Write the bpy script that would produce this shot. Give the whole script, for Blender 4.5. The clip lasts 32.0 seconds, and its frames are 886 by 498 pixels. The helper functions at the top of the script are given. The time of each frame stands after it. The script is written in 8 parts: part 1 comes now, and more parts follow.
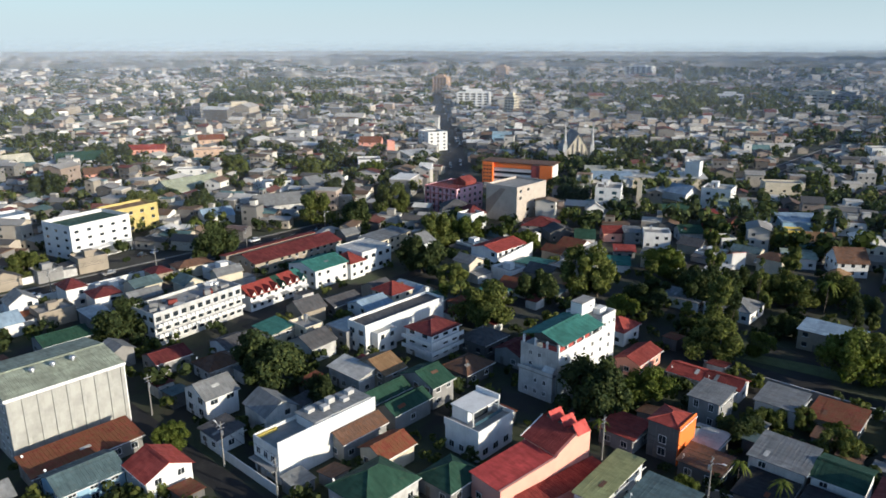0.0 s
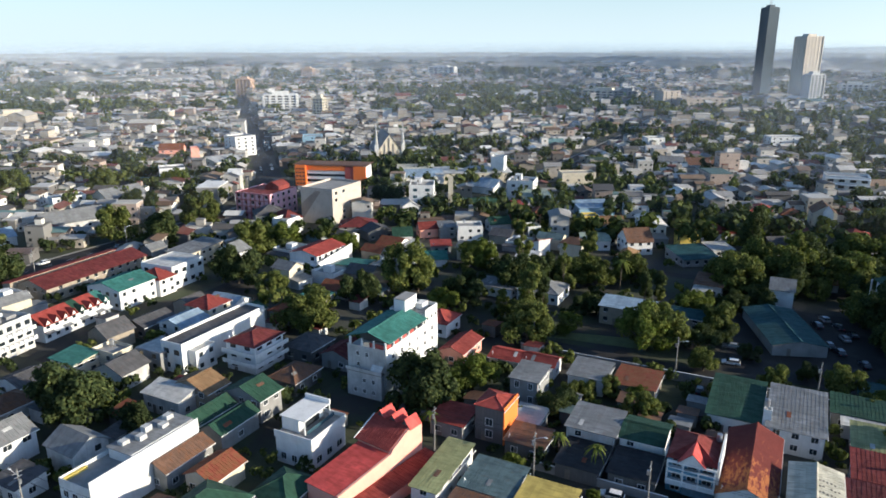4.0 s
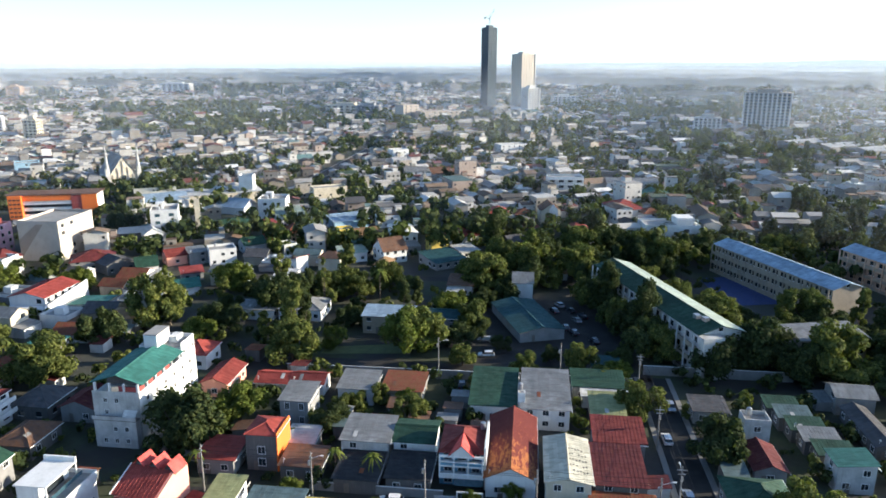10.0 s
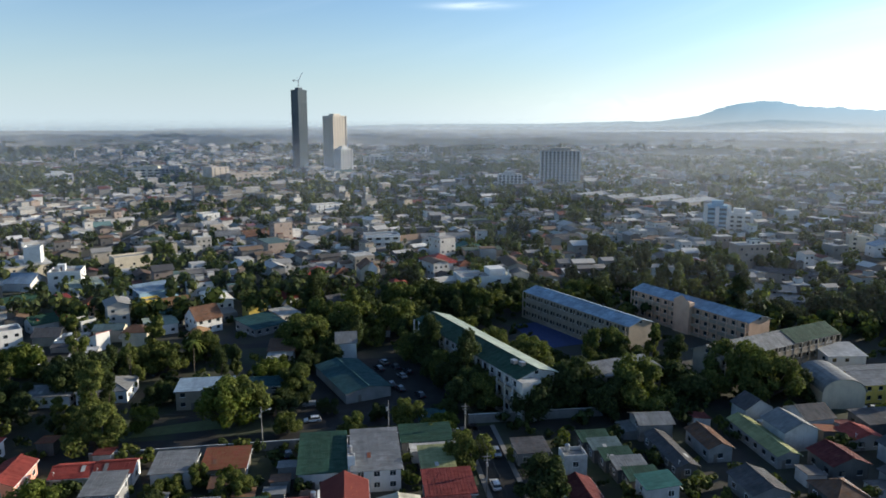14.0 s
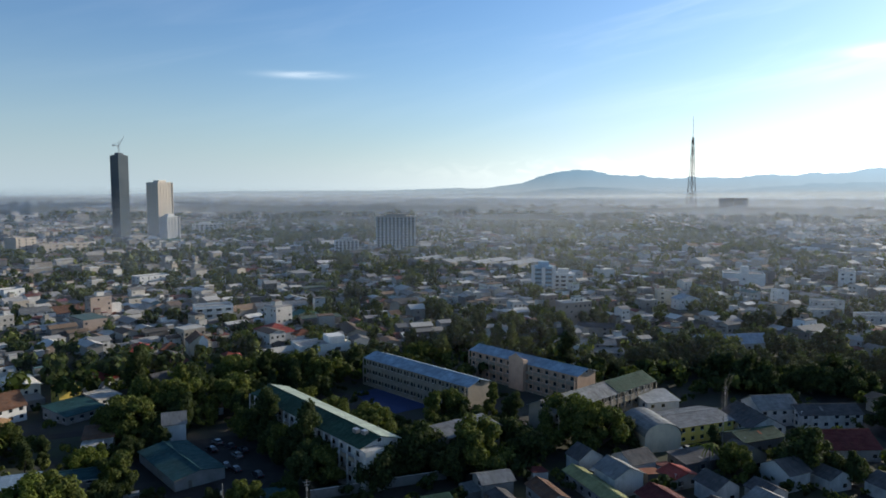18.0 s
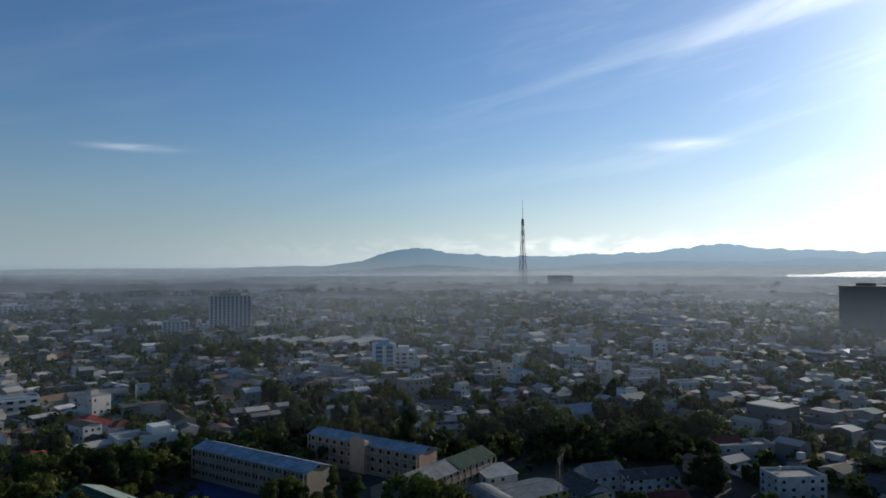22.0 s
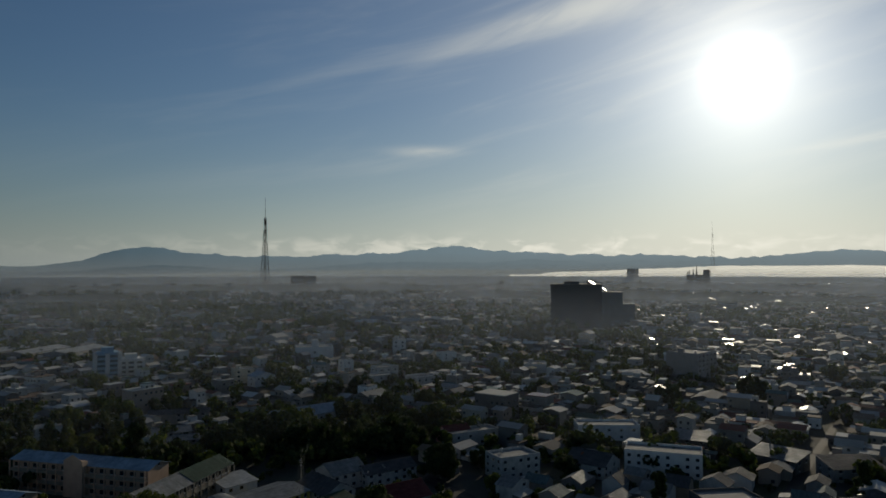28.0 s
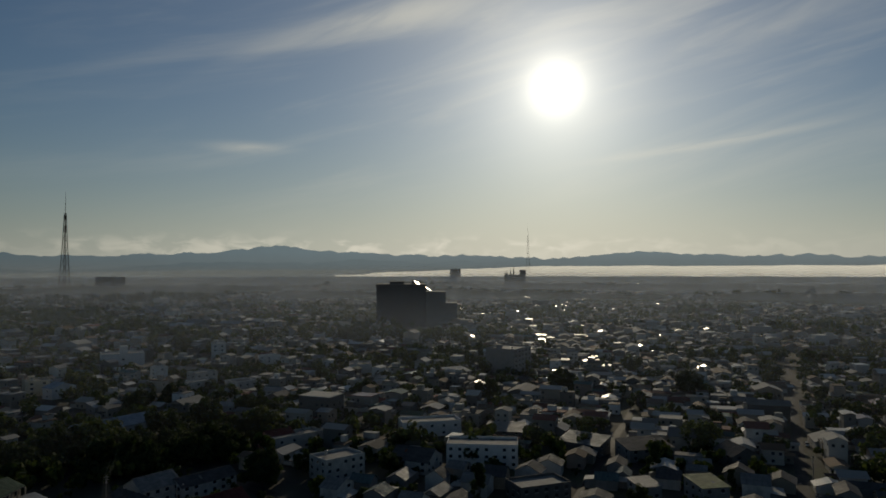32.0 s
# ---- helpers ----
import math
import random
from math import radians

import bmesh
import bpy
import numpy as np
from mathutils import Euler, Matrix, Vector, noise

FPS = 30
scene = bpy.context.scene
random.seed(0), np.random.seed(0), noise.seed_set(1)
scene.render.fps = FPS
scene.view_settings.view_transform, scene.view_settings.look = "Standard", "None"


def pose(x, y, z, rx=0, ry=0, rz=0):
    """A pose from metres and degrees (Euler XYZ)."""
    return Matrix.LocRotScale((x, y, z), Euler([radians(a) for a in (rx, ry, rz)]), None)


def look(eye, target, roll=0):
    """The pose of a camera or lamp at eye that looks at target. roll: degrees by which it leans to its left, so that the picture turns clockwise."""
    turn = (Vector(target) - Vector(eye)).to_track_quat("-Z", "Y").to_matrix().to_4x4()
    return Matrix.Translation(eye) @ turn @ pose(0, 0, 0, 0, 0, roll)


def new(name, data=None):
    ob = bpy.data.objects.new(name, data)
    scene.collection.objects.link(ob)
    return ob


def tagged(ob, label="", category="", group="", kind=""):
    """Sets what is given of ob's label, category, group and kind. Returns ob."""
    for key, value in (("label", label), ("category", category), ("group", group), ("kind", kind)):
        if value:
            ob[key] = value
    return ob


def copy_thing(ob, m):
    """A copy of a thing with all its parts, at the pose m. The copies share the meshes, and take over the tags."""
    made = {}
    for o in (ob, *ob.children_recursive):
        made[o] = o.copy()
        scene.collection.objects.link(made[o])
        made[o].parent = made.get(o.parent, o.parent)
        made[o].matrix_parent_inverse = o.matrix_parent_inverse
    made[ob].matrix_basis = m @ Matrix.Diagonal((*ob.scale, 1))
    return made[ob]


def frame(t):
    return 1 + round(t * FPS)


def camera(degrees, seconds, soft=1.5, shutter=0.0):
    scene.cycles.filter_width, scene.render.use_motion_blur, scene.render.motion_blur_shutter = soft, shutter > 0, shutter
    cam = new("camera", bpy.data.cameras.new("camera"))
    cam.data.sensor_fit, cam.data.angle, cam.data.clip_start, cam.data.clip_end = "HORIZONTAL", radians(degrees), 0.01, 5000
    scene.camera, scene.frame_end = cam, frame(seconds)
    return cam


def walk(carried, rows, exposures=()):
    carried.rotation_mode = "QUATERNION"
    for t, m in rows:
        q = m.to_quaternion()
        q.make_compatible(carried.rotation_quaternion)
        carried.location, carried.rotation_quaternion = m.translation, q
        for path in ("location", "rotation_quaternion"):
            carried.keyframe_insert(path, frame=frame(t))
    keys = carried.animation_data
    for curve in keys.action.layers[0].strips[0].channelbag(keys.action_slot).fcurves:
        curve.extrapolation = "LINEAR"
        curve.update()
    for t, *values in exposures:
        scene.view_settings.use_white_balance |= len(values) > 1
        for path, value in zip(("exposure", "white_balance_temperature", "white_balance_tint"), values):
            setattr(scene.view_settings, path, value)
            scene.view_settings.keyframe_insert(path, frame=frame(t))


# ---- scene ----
# A drone hovers over a low-rise city and turns to the right, from the houses below to the sun over the hills.
cam = camera(64.18, 32.0, soft=1.7)
EYE = 80.0
ROWS = [
    (0.0, -47.79, -16.10, 0.03), (0.5, -50.61, -16.09, 0.03), (1.0, -52.30, -16.06, 0.03), (1.5, -53.97, -16.07, 0.03), (2.0, -56.22, -16.06, 0.04), (2.5, -57.91, -16.04, 0.07),
    (3.0, -59.59, -16.03, 0.06), (3.5, -61.27, -16.02, 0.01), (5.5, -68.00, -16.03, -0.00), (6.0, -69.67, -16.07, 0.02), (6.5, -71.37, -16.11, 0.06), (7.0, -73.05, -16.30, 0.12),
    (7.5, -74.74, -16.92, 0.11), (8.0, -76.41, -17.82, 0.13), (8.5, -78.10, -18.50, 0.12), (9.0, -79.75, -18.79, 0.15), (9.5, -81.43, -17.34, 0.13), (10.0, -83.08, -14.78, 0.12),
    (10.5, -84.74, -12.90, 0.13), (11.0, -86.37, -11.77, 0.17), (11.5, -88.04, -11.18, 0.15), (12.0, -90.64, -10.59, 0.14), (12.5, -93.01, -10.27, 0.10), (13.0, -94.65, -10.14, 0.12),
    (13.5, -96.32, -10.09, 0.12), (14.0, -97.97, -10.00, 0.05), (14.5, -99.65, -9.90, 0.03), (16.5, -106.23, -8.54, 0.03), (17.0, -107.86, -7.44, 0.05), (17.5, -109.53, -5.85, 0.02),
    (18.0, -111.16, -4.67, 0.01), (18.5, -112.80, -3.94, 0.06), (19.0, -114.45, -3.04, 0.03), (19.5, -116.08, -0.97, 0.05), (20.0, -117.72, 0.52, 0.05), (20.5, -119.30, 1.43, 0.08),
    (21.0, -120.88, 1.66, 0.02), (21.5, -122.45, 1.65, 0.09), (22.0, -124.04, 1.63, -0.00), (22.5, -125.62, 1.64, 0.01), (23.0, -127.14, 1.62, 0.03), (23.5, -128.74, 1.63, 0.03),
    (24.0, -130.32, 1.64, 0.07), (24.5, -131.96, 1.63, 0.01), (25.0, -133.56, 1.62, -0.00), (25.5, -135.24, 1.62, -0.03), (27.5, -141.76, 1.65, -0.03), (28.0, -144.62, 1.66, -0.04),
    (28.5, -146.55, 1.65, -0.04), (29.0, -148.20, 1.65, -0.09), (29.5, -149.87, 1.65, -0.07), (30.0, -151.51, 1.67, -0.11), (30.5, -153.17, 1.65, -0.11), (31.0, -154.80, 1.67, -0.12),
    (31.5, -156.48, 1.67, -0.16), (32.0, -158.65, 1.67, -0.09),
]
EXPOSURES = [(0.0, 0.34, 6700, 10), (2.5, 0.55, 6700, 10), (6.0, 0.78, 6750, 10), (8.0, 0.98, 6850, 10), (9.0, 1.25, 6900, 10), (11.0, 1.02, 6850, 10), (13.0, 0.5, 6900, 10), (15.0, 0.38, 6850, 10), (17.0, 0.22, 6750, 10),
             (19.0, -0.1, 6650, 10), (21.0, -0.45, 6500, 10), (23.0, -0.88, 6400, 10), (25.0, -1.22, 6450, 9), (28.0, -1.75, 7250, 7), (32.0, -2.08, 7700, 7)]
walk(cam, [(t, pose(0, 0, EYE, 90 + pitch, -roll, yaw)) for t, yaw, pitch, roll in ROWS], EXPOSURES)

# ---- sky and sun ----
SUN_DIR = Vector((0.204, -0.947, 0.2477)).normalized()
SUN_ELEV, SUN_ROT = math.asin(SUN_DIR.z), math.atan2(SUN_DIR.x, SUN_DIR.y)
world = bpy.data.worlds.new("morning_sky")
scene.world = world
world.use_nodes = True
wn, wl = world.node_tree.nodes, world.node_tree.links
wn.clear()


def wmath(op, a, b=None, c=None, clamp=False):
    n = wn.new("ShaderNodeMath")
    n.operation, n.use_clamp = op, clamp
    for i, s in enumerate((a, b, c)):
        if s is None:
            continue
        if isinstance(s, (int, float)):
            n.inputs[i].default_value = s
        else:
            wl.new(s, n.inputs[i])
    return n.outputs[0]


def wmix(fac, a, b, blend="MIX"):
    n = wn.new("ShaderNodeMixRGB")
    n.blend_type = blend
    for s, i in ((fac, 0), (a, 1), (b, 2)):
        if isinstance(s, (int, float)):
            n.inputs[i].default_value = s
        elif isinstance(s, tuple):
            n.inputs[i].default_value = (*s, 1)
        else:
            wl.new(s, n.inputs[i])
    return n.outputs[0]


sky = wn.new("ShaderNodeTexSky")
sky.sky_type, sky.sun_disc = "NISHITA", False
sky.sun_elevation, sky.sun_rotation = SUN_ELEV, SUN_ROT
sky.altitude, sky.air_density, sky.dust_density, sky.ozone_density = 50, 1.15, 0.25, 4.5
coord = wn.new("ShaderNodeTexCoord")
sep = wn.new("ShaderNodeSeparateXYZ")
wl.new(coord.outputs["Generated"], sep.inputs[0])
azim = wmath("ARCTAN2", sep.outputs[1], sep.outputs[0])
elev = wmath("ARCSINE", sep.outputs[2])
dot = wn.new("ShaderNodeVectorMath")
dot.operation = "DOT_PRODUCT"
wl.new(coord.outputs["Generated"], dot.inputs[0])
dot.inputs[1].default_value = SUN_DIR
toward = wmath("MAXIMUM", dot.outputs["Value"], 0.0)


def streaks(slope, sx, sy, seed, low, high):
    """Cirrus drawn out along lines that rise to the right."""
    comb = wn.new("ShaderNodeCombineXYZ")
    wl.new(wmath("MULTIPLY", azim, sx), comb.inputs[0])
    wl.new(wmath("MULTIPLY", wmath("ADD", elev, wmath("MULTIPLY", azim, slope)), sy), comb.inputs[1])
    comb.inputs[2].default_value = seed
    n = wn.new("ShaderNodeTexNoise")
    n.inputs["Scale"].default_value, n.inputs["Detail"].default_value = 1.0, 6.0
    n.inputs["Roughness"].default_value, n.inputs["Distortion"].default_value = 0.55, 0.6
    wl.new(comb.outputs[0], n.inputs["Vector"])
    m = wn.new("ShaderNodeMapRange")
    m.interpolation_type = "SMOOTHSTEP"
    wl.new(n.outputs[0], m.inputs[0])
    m.inputs[1].default_value, m.inputs[2].default_value = low, high
    return m.outputs[0]


def band(value, centre, width):
    """A soft bump round one value."""
    d = wmath("DIVIDE", wmath("SUBTRACT", value, centre), width)
    return wmath("EXPONENT", wmath("MULTIPLY", wmath("MULTIPLY", d, d), -1.0))


high = wn.new("ShaderNodeMapRange")
wl.new(elev, high.inputs[0])
high.inputs[1].default_value, high.inputs[2].default_value = 0.02, 0.16
sunside = wmath("POWER", toward, 3.0)
cirrus = wmath("MULTIPLY", streaks(0.22, 2.6, 18.0, 3.1, 0.42, 0.80), high.outputs[0])
# a long plume of cirrus that climbs and bends over to the sun, a streak under the sun, and two short wisps
d_az = wmath("SUBTRACT", -0.838, azim)
arc = wmath("ADD", wmath("MULTIPLY", d_az, 0.58), wmath("MULTIPLY", wmath("MULTIPLY", d_az, d_az), -0.765))
width = wmath("ADD", wmath("MULTIPLY", wmath("MAXIMUM", d_az, 0.0), 0.045), 0.009)
off = wmath("DIVIDE", wmath("SUBTRACT", wmath("SUBTRACT", elev, 0.243), arc), width)
plume = wmath("EXPONENT", wmath("MULTIPLY", wmath("MULTIPLY", off, off), -1.0))
plume = wmath("MULTIPLY", plume, wmath("MULTIPLY", band(azim, -1.12, 0.17), streaks(0.42, 4.0, 26.0, 8.7, 0.22, 0.62)))
low_streak = wmath("MULTIPLY", band(wmath("ADD", elev, wmath("MULTIPLY", azim, 0.1125)), -0.0104, 0.006), wmath("MULTIPLY", band(azim, -1.56, 0.14), streaks(0.11, 6.0, 60.0, 2.2, 0.2, 0.6)))
wisp = wmath("MULTIPLY", band(elev, 0.166, 0.007), wmath("MULTIPLY", band(azim, -0.925, 0.045), streaks(0.05, 10.0, 70.0, 1.7, 0.25, 0.6)))
wisp2 = wmath("MULTIPLY", band(elev, 0.157, 0.004), wmath("MULTIPLY", band(azim, -0.18, 0.045), streaks(0.05, 10.0, 70.0, 5.3, 0.25, 0.6)))
cloud = wmath("ADD", wmath("MULTIPLY", cirrus, wmath("ADD", wmath("MULTIPLY", wmath("POWER", toward, 6.0), 0.30), 0.04)), wmath("ADD", wmath("MULTIPLY", wmath("ADD", plume, low_streak), 0.4), wmath("MULTIPLY", wmath("ADD", wisp, wisp2), 0.42)), clamp=True)
# puffs that stand on the far hills
puffs = wmath("MULTIPLY", streaks(0.0, 26.0, 60.0, 12.4, 0.42, 0.66), wmath("MULTIPLY", band(elev, 0.030, 0.014), band(azim, -1.15, 0.42)))
base = wn.new("ShaderNodeBackground")
base.inputs[1].default_value = 0.115
lowair = band(elev, -0.02, 0.06)
pale_air = wmath("MULTIPLY", band(elev, -0.02, 0.15), wmath("SUBTRACT", 1.0, wmath("POWER", toward, 1.5)))
sky_blue = wmix(1.0, sky.outputs[0], (0.98, 1.09, 1.26), "MULTIPLY")
sky_blue = wmix(wmath("MULTIPLY", pale_air, 0.8), sky_blue, (3.6, 4.75, 5.6))
sky_col = wmix(wmath("MULTIPLY", lowair, 0.82), sky_blue, wmix(sunside, (4.1, 5.2, 6.0), (16.0, 17.2, 17.0)))
sky_col = wmix(wmath("MULTIPLY", wmath("MULTIPLY", band(elev, -0.02, 0.15), sunside), 0.55), sky_col, (8.6, 9.9, 11.0))
sky_col = wmix(wmath("MULTIPLY", wmath("MULTIPLY", band(elev, 0.0, 0.10), wmath("POWER", toward, 6.0)), 0.5), sky_col, (12.4, 13.4, 13.4))
sky_col = wmix(cloud, sky_col, wmix(sunside, (9.0, 10.0, 11.0), (15.0, 15.6, 15.6)))
sky_col = wmix(wmath("MULTIPLY", puffs, 0.9, clamp=True), sky_col, (17.0, 17.3, 16.8))
sky_col = wmix(1.0, sky_col, wmath("ADD", wmath("MULTIPLY", toward, 0.18), 1.03), "MULTIPLY")
zenith = wn.new("ShaderNodeMapRange")
zenith.interpolation_type = "SMOOTHSTEP"
wl.new(elev, zenith.inputs[0])
zenith.inputs[1].default_value, zenith.inputs[2].default_value = 0.35, 1.1
sky_col = wmix(zenith.outputs[0], sky_col, wmix(1.0, sky_col, (0.74, 0.66, 0.56), "MULTIPLY"))
glow = wmath("ADD", wmath("ADD", wmath("MULTIPLY", wmath("POWER", toward, 1700.0), 26.0), wmath("MULTIPLY", wmath("POWER", toward, 230.0), 12.5)), wmath("ADD", wmath("MULTIPLY", wmath("POWER", toward, 45.0), 6.6), wmath("MULTIPLY", wmath("POWER", toward, 7.0), 2.6)))
sky_col = wmix(1.0, sky_col, wmix(1.0, (1.0, 1.0, 0.97), glow, "MULTIPLY"), "ADD")
wl.new(sky_col, base.inputs[0])
world_out = wn.new("ShaderNodeOutputWorld")
wl.new(base.outputs[0], world_out.inputs[0])

sun = new("sun", bpy.data.lights.new("sun", "SUN"))
sun.data.energy, sun.data.angle, sun.data.color = 5.0, radians(0.6), (1.0, 0.91, 0.76)
sun.matrix_world = look((0, 0, 300), Vector((0, 0, 300)) - SUN_DIR)


# ---- materials ----
class Shader:
    """A small way to write node materials."""

    def __init__(self, name):
        self.mat = bpy.data.materials.new(name)
        self.mat.use_nodes = True
        self.n, self.l = self.mat.node_tree.nodes, self.mat.node_tree.links
        self.bsdf = self.n["Principled BSDF"]

    def put(self, socket, value):
        if hasattr(value, "is_output"):
            self.l.new(value, socket)
        elif isinstance(value, tuple) and len(value) == 3 and socket.type == "RGBA":
            socket.default_value = (*value, 1)
        else:
            socket.default_value = value

    def node(self, kind, **sockets):
        n = self.n.new(kind)
        for k, v in sockets.items():
            self.put(n.inputs[k.replace("_", " ")], v)
        return n

    def coords(self):
        return self.n.new("ShaderNodeTexCoord").outputs["Object"]

    def place(self):
        return self.n.new("ShaderNodeNewGeometry").outputs["Position"]

    def noise(self, vec, scale, detail=4.0, rough=0.55):
        return self.node("ShaderNodeTexNoise", Vector=vec, Scale=scale, Detail=detail, Roughness=rough).outputs[0]

    def ramp(self, fac, *stops, constant=False):
        n = self.n.new("ShaderNodeValToRGB")
        n.color_ramp.interpolation = "CONSTANT" if constant else "LINEAR"
        while len(n.color_ramp.elements) < len(stops):
            n.color_ramp.elements.new(0.5)
        for e, (p, c) in zip(n.color_ramp.elements, stops):
            e.position, e.color = p, (*c, 1) if isinstance(c, tuple) else (c, c, c, 1)
        self.put(n.inputs[0], fac)
        return n.outputs[0]

    def mix(self, fac, a, b, blend="MIX"):
        n = self.n.new("ShaderNodeMixRGB")
        n.blend_type = blend
        self.put(n.inputs[0], fac), self.put(n.inputs[1], a), self.put(n.inputs[2], b)
        return n.outputs[0]

    def math(self, op, a, b=0.0):
        n = self.n.new("ShaderNodeMath")
        n.operation = op
        self.put(n.inputs[0], a), self.put(n.inputs[1], b)
        return n.outputs[0]

    def bump(self, height, strength, distance):
        n = self.node("ShaderNodeBump", Height=height, Strength=strength, Distance=distance)
        self.put(self.bsdf.inputs["Normal"], n.outputs[0])

    def done(self, color, rough=0.8, metal=0.0, spec=0.5):
        for k, v in (("Base Color", color), ("Roughness", rough), ("Metallic", metal), ("Specular IOR Level", spec)):
            self.put(self.bsdf.inputs[k], v)
        return self.mat


def shade(c, k):
    return tuple(min(1.0, x * k) for x in c)


def plaster(name, c, dirt=0.35, rough=0.85):
    """Painted render with rain streaks, grime patches and a fine grain."""
    s = Shader(name)
    v = s.coords()
    patches = s.noise(v, 0.35, 5.0, 0.6)
    n = s.n.new("ShaderNodeMapping")
    s.put(n.inputs[0], v)
    n.inputs["Scale"].default_value = (1.6, 1.6, 0.12)
    runs = s.noise(n.outputs[0], 1.5, 4.0)
    tone = s.n.new("ShaderNodeObjectInfo").outputs["Random"]
    col = s.mix(s.ramp(patches, (0.42, 0.0), (0.75, 1.0)), c, shade(c, 1 - dirt))
    col = s.mix(s.math("MULTIPLY", s.ramp(runs, (0.5, 0.0), (0.75, 1.0)), dirt), col, shade((0.55, 0.52, 0.47), 0.5))
    col = s.mix(s.math("MULTIPLY", tone, 0.22), col, shade(c, 0.7))
    s.bump(s.noise(v, 9.0, 3.0), 0.25, 0.02)
    return s.done(col, rough)


def sheet_roof(name, c, rust=0.15, rough=0.72, metal=0.0):
    """Painted or bare corrugated sheet: ribs, faded patches, streaks and rust."""
    s = Shader(name)
    v = s.coords()
    n = s.n.new("ShaderNodeMapping")
    s.put(n.inputs[0], v)
    n.inputs["Scale"].default_value = (0.55, 0.16, 0.3)
    streak = s.noise(n.outputs[0], 2.2, 5.0, 0.62)
    fade = s.noise(v, 0.22, 3.0)
    tone = s.n.new("ShaderNodeObjectInfo").outputs["Random"]
    col = s.mix(s.ramp(fade, (0.35, 0.0), (0.7, 1.0)), shade(c, 0.78), shade(c, 1.2))
    col = s.mix(s.math("MULTIPLY", s.ramp(streak, (0.46, 0.0), (0.66, 1.0)), 0.6), col, shade(c, 0.5))
    sheets = s.node("ShaderNodeTexBrick", Vector=v, Color1=(0.62, 0.62, 0.62), Color2=(1.25, 1.25, 1.25), Mortar=(0.7, 0.7, 0.7), Scale=1.0)
    for k, val in (("Mortar Size", 0.012), ("Bias", -0.1), ("Brick Width", 2.4), ("Row Height", 0.86)):
        sheets.inputs[k].default_value = val
    col = s.mix(0.4, col, sheets.outputs["Color"], "MULTIPLY")
    spots = s.ramp(s.noise(v, 0.9, 6.0, 0.65), (0.62 - 0.3 * rust, 0.0), (0.72 - 0.2 * rust, 1.0))
    col = s.mix(s.math("MULTIPLY", spots, min(1.0, rust * 1.6)), col, (0.17, 0.075, 0.035))
    col = s.mix(s.math("MULTIPLY", tone, 0.25), col, shade(c, 0.72))
    wave = s.node("ShaderNodeTexWave", Vector=v, Scale=2.2, Distortion=0.0)
    s.bump(wave.outputs[0], 0.35, 0.03)
    return s.done(col, s.ramp(streak, (0.3, rough * 0.8), (0.7, min(1.0, rough * 1.35))), metal, 0.25)


def plain(name, c, rough=0.6, metal=0.0, spec=0.5):
    s = Shader(name)
    v = s.coords()
    return s.done(s.mix(s.ramp(s.noise(v, 1.3, 4.0), (0.35, 0.0), (0.7, 1.0)), shade(c, 0.82), shade(c, 1.1)), rough, metal, spec)


def many(name, stops, rough, dirt=0.3, metal=0.0):
    """One material for many small far pieces, each of its own colour."""
    s = Shader(name)
    pick = s.n.new("ShaderNodeNewGeometry").outputs["Random Per Island"]
    col = s.ramp(pick, *stops, constant=True)
    v = s.place()
    grime = s.ramp(s.noise(v, 0.12, 5.0, 0.65), (0.4, 0.0), (0.7, 1.0))
    tint = s.ramp(s.math("FRACT", s.math("MULTIPLY", pick, 37.0)), (0.0, 0.6), (1.0, 1.1))
    col = s.mix(1.0, col, tint, "MULTIPLY")
    col = s.mix(s.math("MULTIPLY", grime, dirt), col, (0.12, 0.11, 0.10))
    shine = s.ramp(s.math("FRACT", s.math("MULTIPLY", pick, 91.0)), (0.0, rough), (0.90, 0.34), constant=True)
    return s.done(col, shine, metal, 0.28)


def leaf_material(name, a, b, c):
    s = Shader(name)
    pick = s.n.new("ShaderNodeNewGeometry").outputs["Random Per Island"]
    tone = s.n.new("ShaderNodeObjectInfo").outputs["Random"]
    col = s.ramp(pick, (0.0, a), (0.55, b), (1.0, c))
    col = s.mix(s.math("MULTIPLY", tone, 0.5), col, shade(a, 0.8))
    s.done(col, 0.8, 0.0, 0.12)
    tr = s.node("ShaderNodeBsdfTranslucent", Color=s.mix(1.0, col, (1.0, 1.15, 0.5), "MULTIPLY"))
    mx = s.node("ShaderNodeMixShader", Fac=0.3)
    s.l.new(s.bsdf.outputs[0], mx.inputs[1])
    s.l.new(tr.outputs[0], mx.inputs[2])
    s.l.new(mx.outputs[0], s.n["Material Output"].inputs[0])
    return s.mat


def ground_material():
    s = Shader("city_ground")
    v = s.place()
    big, mid, fine = s.noise(v, 0.012, 4.0), s.noise(v, 0.06, 5.0, 0.6), s.noise(v, 0.8, 4.0)
    earth = s.mix(mid, (0.020, 0.018, 0.015), (0.046, 0.041, 0.035))
    grass = s.mix(fine, (0.022, 0.032, 0.014), (0.055, 0.072, 0.03))
    col = s.mix(s.ramp(mid, (0.40, 0.0), (0.58, 1.0)), earth, grass)
    col = s.mix(s.ramp(big, (0.46, 0.0), (0.62, 0.8)), col, s.mix(fine, (0.030, 0.029, 0.028), (0.062, 0.060, 0.057)))
    s.bump(fine, 0.4, 0.1)
    return s.done(col, 0.95)


